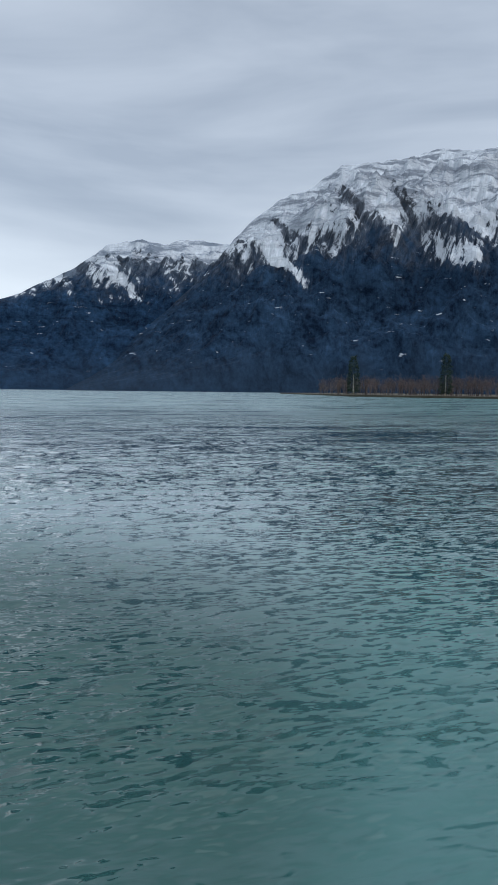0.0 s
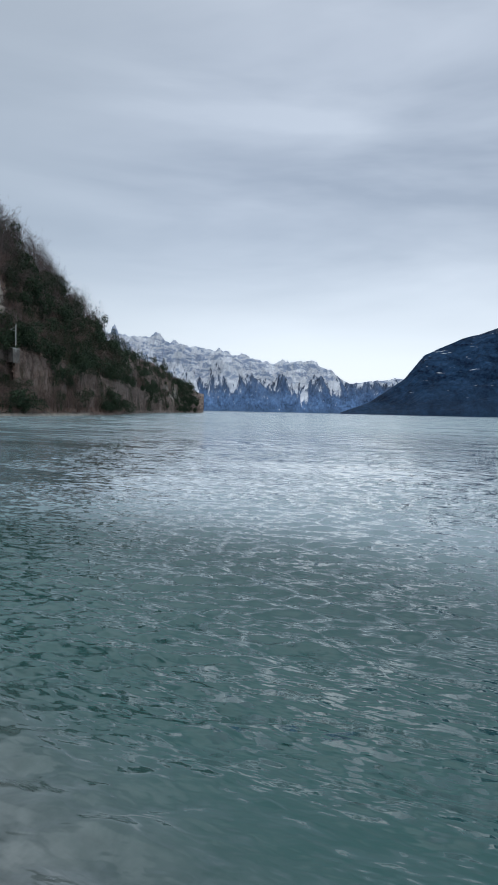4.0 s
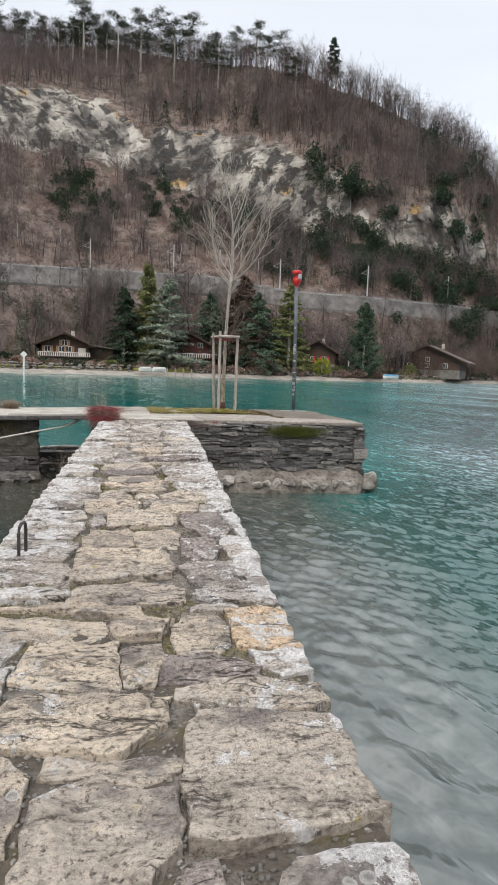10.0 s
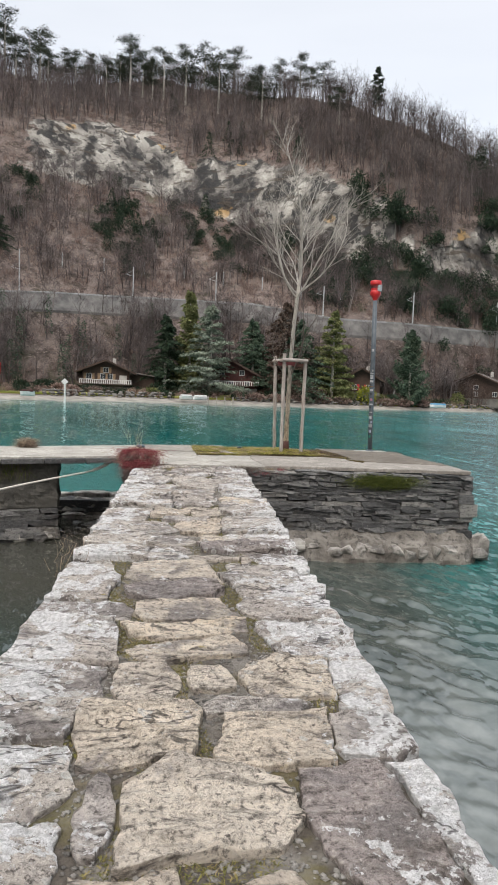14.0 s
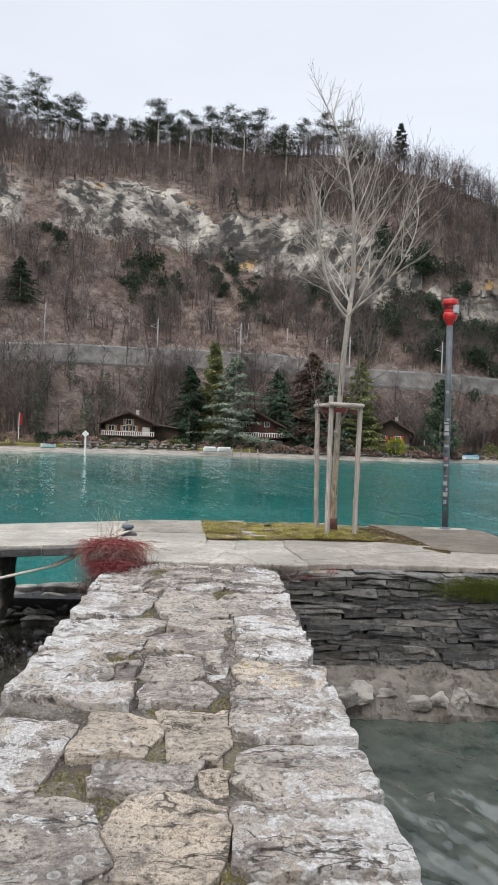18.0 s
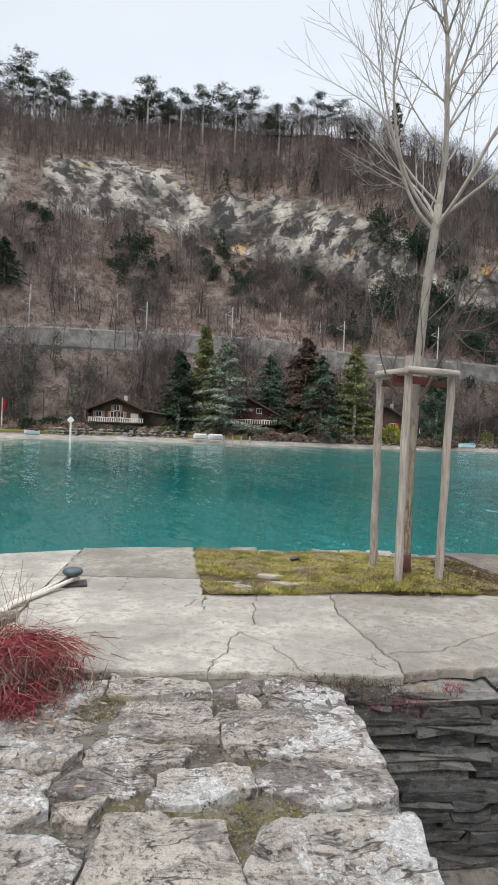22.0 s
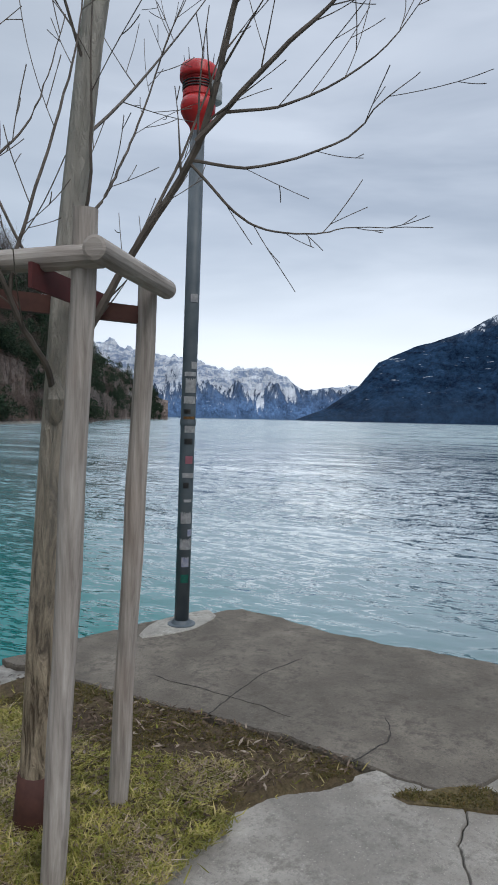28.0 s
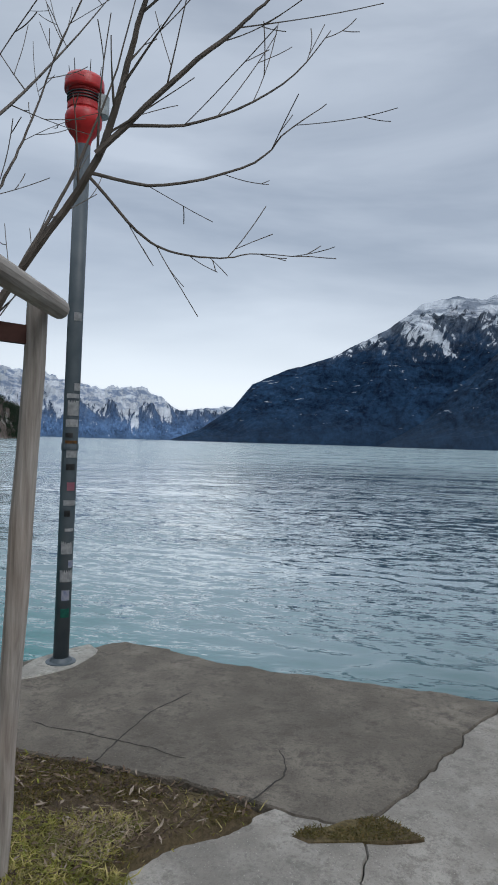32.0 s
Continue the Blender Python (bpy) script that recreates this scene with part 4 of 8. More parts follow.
def hill():
    bs = np.concatenate([np.arange(-100, -42, 1.5), np.arange(-42, 45.2, 0.22)])
    fs = np.concatenate([np.linspace(-0.1, 0.13, 9)[:-1], np.linspace(0.13, 0.5, 30)[:-1], np.linspace(0.5, 0.75, 46)[:-1], np.linspace(0.75, 1.12, 26)[:-1], np.linspace(1.12, 1.6, 5)])
    v = [hill_spot(b, f) for b in bs for f in fs]
    rock = [crag(b, f)[0] if 0.3 < f < 1.02 else 0.0 for b in bs for f in fs]
    n = len(fs)
    f_ = [(i * n + k, i * n + k + 1, (i + 1) * n + k + 1, (i + 1) * n + k) for i in range(len(bs) - 1) for k in range(n - 1)]
    me = bpy.data.meshes.new("hillside")
    me.from_pydata(v, [], f_)
    me.materials.append(M_HILL)
    me.attributes.new("rock", "FLOAT", "POINT").data.foreach_set("value", np.array(rock, np.float32))
    return tagged(new("hillside", me), "steep winter hillside with pale limestone bluffs across the bay", "hillside", kind="structure")


hill()


def ribbon(name, b0, b1, step, low, high, material, label, kind="structure", category="terrain"):
    """A strip along the hill between two lines, given as functions of the bearing, with some thickness."""
    bm = bmesh.new()
    rows = []
    for b in np.arange(b0, b1, step):
        p, q = Vector(low(b)), Vector(high(b))
        d = Vector((0, 0, -0.8))
        rows.append([bm.verts.new(c) for c in (p, q, q + d, p + d)])
    for u, w in zip(rows, rows[1:]):
        for k in range(4):
            bm.faces.new((u[k], u[(k + 1) % 4], w[(k + 1) % 4], w[k]))
    bm.faces.new(rows[0])
    bm.faces.new(rows[-1][::-1])
    bmesh.ops.recalc_face_normals(bm, faces=bm.faces)
    return solo(name, bm, material, label, category, kind=kind)


def up(p, dz):
    return (p[0], p[1], p[2] + dz)


ribbon("beach", -60, 37, 1.0, lambda b: up(hill_point(b, -0.012), 0.10), lambda b: up(hill_point(b, 0.028), 0.14), M_SAND, "narrow strip of pale gravel beach at the waterline")
ribbon("shore_lawn", -60, 26, 1.0, lambda b: up(hill_point(b, 0.045), 0.35), lambda b: up(hill_point(b, share(b, 3, -0.005)), 0.3), M_LAWN, "short winter lawn along the far shore")
ribbon("road_embankment", -60, 31, 0.5, lambda b: up(hill_point(b, share(b, 4, -0.019)), 0.55), lambda b: up(hill_point(b, share(b, 4, 0.001)), 0.55), M_BANK, "grey stone retaining wall below the hillside railway")
ribbon("wall_coping", -60, 31, 0.5, lambda b: up(hill_point(b, share(b, 4, 0.0002)), 0.55), lambda b: up(hill_point(b, share(b, 4, 0.0018)), 0.85), M_COPE, "pale coping along the top of the retaining wall")
ribbon("road", -60, 31, 0.5, lambda b: up(hill_point(b, share(b, 4, 0.0024)), 0.6), lambda b: up(hill_point(b, share(b, 5, 0.002)), 0.65), M_ROAD, "pale grey road cut along the hillside")


def alps(name, material, label, bears, els, r0, r1, power, amp, steps, seed, rough=1.0):
    """A mountain wall from the lake at r0 to its crest at r1."""
    fs = np.linspace(0, 1.12, 90)
    v = []
    for b in np.arange(bears[0], bears[-1], steps):
        e = float(np.interp(b, bears, els))
        a = radians(b)
        for f in fs:
            r = r0 + (r1 - r0) * f
            top = HUB[2] + r1 * math.tan(radians(e))
            z = WATER - 4 + (top - WATER) * min(1.0, f) ** power - max(0, f - 1) * 900
            q = Vector((r * math.sin(a) * 0.0012 + seed, r * math.cos(a) * 0.0012, 0))
            ridges = noise.ridged_multi_fractal(q * 2.2, 0.9, 2.1, 6, 1.0, 2.0) - 1.1
            fine = noise.fractal(q * 11.0, 0.8, 2.2, 4)
            body = math.sin(min(1.0, f) * math.pi) ** 0.8
            z += top * amp * (ridges * body + rough * 0.22 * fine * min(1, f * 3) * (0.25 + body) + 0.02 * noise.noise(Vector((b * 1.7, seed, 0))) * f)
            v.append((HUB[0] + r * math.sin(a), HUB[1] + r * math.cos(a), z))
    n, m = len(fs), len(v) // len(fs)
    f_ = [(i * n + k, i * n + k + 1, (i + 1) * n + k + 1, (i + 1) * n + k) for i in range(m - 1) for k in range(n - 1)]
    me = bpy.data.meshes.new(name)
    me.from_pydata(v, [], f_)
    me.materials.append(material)
    return tagged(new(name, me), label, "mountain", kind="structure")


alps("mountain_far", M_ALPC, "distant mountain range coloured haze-blue, with snow along its crest",
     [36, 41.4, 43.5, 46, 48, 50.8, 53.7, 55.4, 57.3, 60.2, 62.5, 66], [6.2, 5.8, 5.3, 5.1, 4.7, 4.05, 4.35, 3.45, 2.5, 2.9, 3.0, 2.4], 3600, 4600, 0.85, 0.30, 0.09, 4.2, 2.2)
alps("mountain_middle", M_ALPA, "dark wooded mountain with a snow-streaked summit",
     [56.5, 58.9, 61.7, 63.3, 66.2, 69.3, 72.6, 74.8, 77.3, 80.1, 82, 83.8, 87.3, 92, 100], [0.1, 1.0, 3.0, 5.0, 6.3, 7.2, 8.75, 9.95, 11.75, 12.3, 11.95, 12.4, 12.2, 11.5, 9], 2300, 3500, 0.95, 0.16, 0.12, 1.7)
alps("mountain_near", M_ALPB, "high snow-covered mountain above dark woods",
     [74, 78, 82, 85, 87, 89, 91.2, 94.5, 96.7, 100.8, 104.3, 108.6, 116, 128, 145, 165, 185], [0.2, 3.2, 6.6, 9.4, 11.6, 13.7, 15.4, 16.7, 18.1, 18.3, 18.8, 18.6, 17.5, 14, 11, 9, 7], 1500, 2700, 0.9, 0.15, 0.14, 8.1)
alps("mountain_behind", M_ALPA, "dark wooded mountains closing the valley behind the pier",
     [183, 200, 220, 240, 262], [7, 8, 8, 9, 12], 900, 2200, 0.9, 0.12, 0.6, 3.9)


def land(name, pts, z, label):
    bm = bmesh.new()
    vs = [bm.verts.new((x, y, z)) for x, y in pts]
    face = bm.faces.new(vs)
    ext = bmesh.ops.extrude_face_region(bm, geom=[face])
    bmesh.ops.translate(bm, verts=[g for g in ext["geom"] if isinstance(g, bmesh.types.BMVert)], vec=(0, 0, -4))
    bmesh.ops.recalc_face_normals(bm, faces=bm.faces)
    return solo(name, bm, M_SHOREL, label, "land", kind="structure")


def polar(b, r):
    return HUB[0] + r * math.sin(radians(b)), HUB[1] + r * math.cos(radians(b))


land("far_shore", [polar(94.5, 640), polar(98, 470), polar(104, 420), polar(112, 400), polar(130, 420), polar(130, 1400), polar(100, 1500), polar(92, 900)], WATER + 1.2, "flat brown wooded spit on the lake")
land("ground", [(-260, -16), (14, -13), (60, -70), (300, -430), (300, -1600), (-900, -1600), (-900, -16)], WATER + 1.1, "flat shore that the pier starts from")


# ======== the woods on the hill ========
def bare_tree(h, g, dense=1.0):
    """A leafless tree of height h at the origin: trunk, limbs and twigs as slivers."""
    P, Q, W = [], [], []
    lean = g.normal(0, 0.05, 2)
    top = np.array([lean[0] * h, lean[1] * h, h * 0.72])
    P.append([0, 0, 0]); Q.append(top * 1.12); W.append(0.032 * h)
    limbs = int(9 * dense)
    for i in range(limbs):
        t = 0.25 + 0.7 * (i + g.random()) / limbs
        p = top * t
        a, out = g.uniform(0, 6.28), g.uniform(0.16, 0.30) * h * (1.25 - t * 0.6)
        q = p + np.array([math.cos(a) * out, math.sin(a) * out, out * g.uniform(0.7, 1.5)])
        P.append(p); Q.append(q); W.append(0.008 * h)
        for k in range(4):
            u = g.uniform(0.3, 1.0)
            p2 = p + (q - p) * u
            q2 = p2 + g.normal(0, 1, 3) * 0.075 * h + np.array([0, 0, 0.085 * h])
            P.append(p2); Q.append(q2); W.append(0.0042 * h)
            for _ in range(3):
                p3 = p2 + (q2 - p2) * g.uniform(0.4, 1.0)
                P.append(p3); Q.append(p3 + g.normal(0, 1, 3) * 0.05 * h + np.array([0, 0, 0.06 * h])); W.append(0.0032 * h)
    return slivers(np.array(P), np.array(Q), np.array(W), g)


def brush(h, g, n=26):
    P = g.normal(0, 0.22 * h, (n, 3)) * [1, 1, 0]
    Q = P + g.normal(0, 0.33 * h, (n, 3)) * [1, 1, 0.4] + [0, 0, 0.75 * h]
    return slivers(P, Q, np.full(n, 0.028), g)


def fir(h, r, g, n=500, droop=0.35, bare=0.05, power=0.85, size=1.0):
    """A pointed evergreen crown: sprays of needles on drooping boughs."""
    t = bare + (1 - bare) * g.random(n) ** 1.25
    rad = r * (1 - t) ** power + 0.03 * h * 0.3
    lay = np.round(t * h / (0.05 * h)) * 0.05 * h
    a = g.uniform(0, 2 * np.pi, n)
    k = g.random(n) ** 0.4 * (0.85 + 0.15 * np.sin(a * 3 + lay * 7))
    P = np.stack([np.cos(a) * rad * k, np.sin(a) * rad * k, lay - droop * rad * k + g.normal(0, 0.012 * h, n)], 1)
    out = np.stack([np.cos(a), np.sin(a), -0.35 + 0 * a], 1)
    Q = P + (out + g.normal(0, 0.45, (n, 3))) * (0.055 * h * size)
    return slivers(P, Q, np.full(n, 0.034 * h * size), g)


def conifer(h, r, g, boughs=120, sprays=55, droop=0.3, power=0.8, bare=0.06, size=1.0):
    """An evergreen of single boughs: uneven in length, hanging at the tips, with gaps between tiers."""
    P, Q = [], []
    for i in range(boughs):
        t = bare + (1 - bare) * (i + g.random()) / boughs
        a, length = g.uniform(0, 6.28), max(0.025 * h, r * (1 - t) ** power * g.uniform(0.55, 1.18))
        u = g.random((sprays, 1)) ** 0.75
        out = np.array([math.cos(a), math.sin(a), 0.0])
        side = np.array([-out[1], out[0], 0.0])
        rise = (0.22 - droop * u) * u * length
        p = out * u * length + side * g.normal(0, 0.13, (sprays, 1)) * length * (1.15 - 0.6 * u) + np.array([0, 0, 1.0]) * (t * h + rise + g.normal(0, 0.008 * h, (sprays, 1)))
        P.append(p)
        Q.append(p + (out * 0.7 + side * g.normal(0, 0.7, (sprays, 1)) + np.array([0, 0, -0.45])) * (0.030 * h * size) * g.uniform(0.6, 1.3, (sprays, 1)))
    P, Q = np.concatenate(P), np.concatenate(Q)
    return slivers(P, Q, np.full(len(P), 0.017 * h * size), g)


def yew(h, g, n=720):
    """A rounded dark evergreen bush of several domes."""
    P = []
    for i in range(6):
        c = np.array([g.normal(0, 0.24), g.normal(0, 0.24), g.uniform(0.2, 0.72)])
        u = g.normal(size=(n // 6, 3))
        u /= np.linalg.norm(u, axis=1, keepdims=True)
        P.append(c + u * g.uniform(0.16, 0.30))
    P = np.concatenate(P) * h
    P += g.normal(0, 0.03, P.shape) * h
    Q = P + g.normal(0, 0.055, P.shape) * h + [0, 0, -0.02 * h]
    return slivers(P, Q, np.full(len(P), 0.05 * h), g)


def pine_top(h, g, n=420):
    """An open pine: a tall bare stem, crooked boughs and loose plates of needles."""
    P = [np.zeros((1, 3))]
    Q = [np.array([[g.normal(0, 0.03) * h, 0, h * 0.97]])]
    W = [np.full(1, 0.026 * h)]
    plates = 20
    for i in range(plates):
        z = h * (0.38 + 0.62 * (i + g.random()) / plates)
        a, out = g.uniform(0, 6.28), h * g.uniform(0.08, 0.46) * (1.25 - 0.85 * z / h)
        c = np.array([math.cos(a) * out, math.sin(a) * out, z])
        P.append(np.array([[0, 0, z - 0.05 * h]])); Q.append(c[None]); W.append(np.full(1, 0.010 * h))
        m = n // plates
        along_ = g.uniform(0.35, 1.25, (m, 1)) * (c * [1, 1, 0])
        p = c * [0, 0, 1] + along_ + g.normal(0, 1, (m, 3)) * [0.050 * h, 0.050 * h, 0.016 * h] + [0, 0, 0.02 * h]
        P.append(p); Q.append(p + g.normal(0, 1, (m, 3)) * [0.025 * h, 0.025 * h, 0.012 * h] + [0, 0, 0.008 * h]); W.append(np.full(m, 0.012 * h))
    return slivers(np.concatenate(P), np.concatenate(Q), np.concatenate(W), g)


def scatter(name, count, draw, ok, heights, material, label, b0, b1, f0, f1, forms=10, sink=0.3):
    """Many plants of a few forms over a stretch of the hill, as one object."""
    shapes = [draw(1.0, np.random.default_rng(100 + i)) for i in range(forms)]
    got, tries = [], 0
    while len(got) < count and tries < count * 6:
        tries += 1
        b, f = rng.uniform(b0, b1), rng.uniform(f0, f1)
        if ok(b, f):
            x, y, z = hill_spot(b, f)
            h = rng.uniform(heights[0], heights[1])
            v, t = shapes[rng.integers(forms)]
            a = rng.uniform(0, 6.28)
            c, s = math.cos(a) * h, math.sin(a) * h
            w = np.stack([v[:, 0] * c - v[:, 1] * s + x, v[:, 0] * s + v[:, 1] * c + y, v[:, 2] * h + z - sink], 1)
            got.append((w, t))
    v, t = gather(got)
    return tagged(new(name, soup(name, v, t, material)), label, "woods", kind="stuff")


def no_rock(b, f):
    return crag(b, f)[0] < 0.5 and not share(b, 4, -0.03) < f < share(b, 5, 0.015)


def thick(b, f):
    n = noise.noise(Vector((b * 0.22, f * 7, 5)))
    return no_rock(b, f) and n > -0.25


def sparse(b, f):
    n = noise.noise(Vector((b * 0.3, f * 9, 1)))
    return no_rock(b, f) and n > 0.0


def shady(b, f):
    n = noise.noise(Vector((b * 0.25, f * 6, 9)))
    return no_rock(b, f) and n > (0.1 if b > 8 else 0.3)


scatter("bare_woods", 3400, bare_tree, no_rock, (7, 12, 1), M_BARE, "dense leafless brown woods on the upper slope", -40, 35, 0.66, 1.0)
scatter("bare_woods", 1000, bare_tree, lambda b, f: True, (8, 14, 1), M_BARE, "leafless trees in a row along the ridge", -40, 37, 0.955, 1.06)
scatter("bare_woods", 1700, bare_tree, sparse, (6, 11, 1), M_BARE, "leafless trees below the bluffs", -40, 33, 0.28, 0.68)
scatter("bare_woods", 380, bare_tree, sparse, (8, 15, 1), M_BARE, "slender leafless trees above the shore", -40, 22, 0.125, 0.2)
scatter("russet_thicket", 1900, bare_tree, no_rock, (5, 9, 1), M_DUSK, "dark russet leafless thicket above the shore rocks", 23, 42, 0.04, 0.75)
scatter("brushwood", 8200, lambda h, g: brush(h, g), no_rock, (1.2, 3.0, 1), M_RUSTY, "low russet brushwood over the slope", -42, 36, 0.12, 1.0, sink=0.1)
scatter("brushwood", 1200, lambda h, g: brush(h, g), lambda b, f: True, (0.8, 2.0, 1), M_RUSTY, "low garden hedges and brush by the water", -40, 40, 0.045, 0.12, sink=0.1)
scatter("evergreen_thicket", 90, lambda h, g: fir(h, 0.36, g, 300, size=1.2), shady, (3.5, 8, 1), M_NEEDLE, "dark evergreens among the bare trees", -40, 34, 0.29, 0.9)
scatter("evergreen_thicket", 120, yew, lambda b, f: shady(b, f), (2.5, 5, 1), M_NEEDLE, "rounded dark evergreen bushes among the bare trees", -40, 30, 0.29, 0.62)
scatter("evergreen_thicket", 60, yew, lambda b, f: True, (2.5, 5, 1), M_NEEDLE, "dark evergreen bushes at the foot of the limestone bluffs", -2, 15, 0.44, 0.56)
scatter("evergreen_thicket", 90, yew, lambda b, f: noise.noise(Vector((b * 0.9, f * 13, 2))) > 0.0, (3.5, 7.5, 1), M_NEEDLE, "dense dark evergreens below the limestone bluffs", 13, 27, 0.40, 0.72)
scatter("evergreen_thicket", 110, lambda h, g: fir(h, 0.32, g, 800, power=0.6, size=0.7), lambda b, f: True, (6, 11, 1), M_NEEDLE, "dark firs on the wooded headland", 34.0, 44.3, 0.1, 1.0)
scatter("evergreen_thicket", 280, yew, lambda b, f: noise.noise(Vector((b * 0.9, f * 8, 6))) > -0.15, (4, 9, 1), M_NEEDLE, "dark rounded evergreens on the wooded headland", 29.0, 44.3, 0.05, 1.0)
scatter("bare_woods", 520, bare_tree, lambda b, f: True, (6, 11, 1), M_DUSK, "leafless brown trees on the wooded headland", 31, 44.3, 0.05, 1.05)
scatter("evergreen_thicket", 80, yew, lambda b, f: noise.noise(Vector((b * 0.7, f * 9, 4))) > 0.0, (3.5, 8, 1), M_NEEDLE, "dark evergreens on the steep flank of the hill", 22, 36, 0.25, 0.95)
scatter("evergreen_thicket", 70, yew, lambda b, f: True, (3, 7, 1), M_NEEDLE, "dark evergreens at the tip of the headland", 43.0, 44.6, 0.0, 1.0)
scatter("bare_woods", 190, bare_tree, lambda b, f: True, (8, 14, 1), M_BARE, "slender leafless trees between the gardens and the road", -34, -1, 0.10, 0.22)
scatter("evergreen_thicket", 16, lambda h, g: fir(h, 0.10, g, 260, droop=0.1, power=0.4, size=0.8), lambda b, f: True, (5, 10, 1), M_GREN, "slender trunks wrapped in green ivy", -22, -2, 0.12, 0.19)
scatter("shore_bushes", 260, yew, lambda b, f: True, (1.0, 2.6, 1), M_NEEDLE, "dark evergreen hedges and bushes along the far gardens", -40, 30, 0.045, 0.11)
scatter("shore_bushes", 420, yew, lambda b, f: True, (0.8, 2.4, 1), M_RUSTY, "brown winter bushes along the far gardens", -40, 38, 0.04, 0.13)
scatter("bare_woods", 180, bare_tree, no_rock, (6, 11, 1), M_BARE, "slender leafless trees above the shore", 8, 30, 0.13, 0.34)


def evergreen(x_b, f, h, r, form, material, label, kind_name="conifer"):
    """One tree of its own on the far side: trunk and crown."""
    x, y, z = hill_spot(x_b, f)
    root = thing(kind_name, (x, y, z - 0.3), label, "tree")
    g = np.random.default_rng(int(abs(x_b) * 100 + h * 7))
    part("trunk", tube(bmesh.new(), [(x, y, z - 0.3), (x + 0.1, y, z + h * 0.45), (x, y, z + h * 0.9)], [0.022 * h, 0.014 * h, 0.004 * h], 7), M_BARK, root)
    if form == "pine":
        v, t = pine_top(h, g, 2600)
    elif form == "cedar":
        v, t = conifer(h, r * 1.4, g, 100, 95, droop=0.16, power=0.7, bare=0.06)
    elif form == "spruce":
        v, t = conifer(h, r * 1.1, g, 70, 50, droop=0.1, power=0.55, bare=0.22, size=1.1)
    elif form == "column":
        v, t = conifer(h, r * 1.25, g, 160, 70, droop=-0.5, power=0.6, bare=0.02)
    else:
        v, t = conifer(h, r * 1.7, g, 140, 75, droop=0.34, power=0.72, bare=0.03)
    crown = new("crown", soup("crown", v, t, material))
    crown.parent = root
    return root


for b, f, h, r, form, mat_, label in (
        (-2.2, 0.10, 17, 4.2, "fir", M_NEEDLE, "dark green fir behind the shore gardens"),
        (-0.2, 0.11, 22, 3.2, "column", M_YELN, "tall yellow-green cypress behind the gardens"),
        (1.6, 0.075, 19.5, 6.8, "cedar", M_BLUEN, "broad blue-grey cedar by the shore"),
        (5.2, 0.11, 17, 4.6, "fir", M_GREN, "grey-green spruce between the shore houses"),
        (8.0, 0.10, 21, 6.2, "fir", M_COPN, "bronze-brown conifer by the shore"),
        (9.3, 0.07, 17.5, 5.0, "fir", M_GREN, "dark blue-green fir by the shore"),
        (12.0, 0.08, 20, 5.2, "cedar", M_YELN, "yellow-green cypress by the shore"),
        (18.4, 0.05, 17, 3.9, "column", M_GREN, "lone dark columnar cypress on the shore"),
        (-16.0, 0.36, 12, 3.8, "fir", M_NEEDLE, "dark fir alone on the brown slope"),
        (-18.5, 0.24, 16, 2.0, "column", M_NEEDLE, "ivy-green slender tree by the road"),
        (14.6, 1.0, 15.5, 3.4, "spruce", M_NEEDLE, "tall dark spruce standing over the ridge")):
    evergreen(b, f, h, r, form, mat_, label)
for b, h in ((-24, 17), (-21.2, 18), (-20.1, 16), (-19.2, 19), (-16.0, 17), (-15.2, 19), (-13.4, 20), (-12.6, 17), (-12.0, 16), (-9.9, 16), (-8.8, 14), (-6.4, 17), (-5.6, 18), (-4.6, 14), (-2.9, 19), (-1.1, 18), (0.4, 14), (2.8, 14), (4.4, 16), (5.2, 15), (8.3, 15), (10.2, 14), (-27, 18), (-30, 17), (-22.6, 19), (-17.6, 15), (-14.4, 18), (-10.8, 15), (-7.5, 16), (-3.8, 17), (1.6, 17), (6.6, 14), (9.2, 13), (11.6, 13)):
    evergreen(b, 0.95 + 0.07 * math.sin(b * 7), h * (1.08 + 0.2 * math.sin(b * 5.3)), 2, "pine", M_PINE, "open-crowned pine on the ridge", "pine_tree")
for b, h, r in ((98.5, 25, 5.0), (106.0, 25, 4.4)):
    x, y = polar(b, 452 if b < 100 else 425)
    root = thing("cypress", (x, y, WATER + 1.1), "dark columnar cypress on the wooded spit", "tree")
    part("trunk", tube(bmesh.new(), [(x, y, WATER + 1), (x, y, WATER + 14)], [0.5, 0.2], 7), M_BARK, root)
    v, t = fir(h, r, np.random.default_rng(int(b)), 1600, droop=-0.5, bare=0.02, power=0.35, size=0.6)
    o = new("crown", soup("crown", v, t, M_NEEDLE))
    o.parent = root


def spit_woods():
    g = np.random.default_rng(31)
    shapes = [bare_tree(1.0, np.random.default_rng(60 + i)) for i in range(8)]
    got = []
    for _ in range(700):
        b = g.uniform(95.5, 122)
        x, y = polar(b, float(np.interp(b, [92, 97, 104, 130], [655, 482, 432, 425])) + abs(g.normal(0, 45)))
        v, t = shapes[g.integers(8)]
        h = g.uniform(7, 15)
        got.append((v * h + [x, y, WATER + 1.0], t))
    v, t = gather(got)
    tagged(new("spit_trees", soup("spit_trees", v, t, M_DUSK)), "leafless brown trees on the wooded spit", "woods", kind="stuff")


spit_woods()


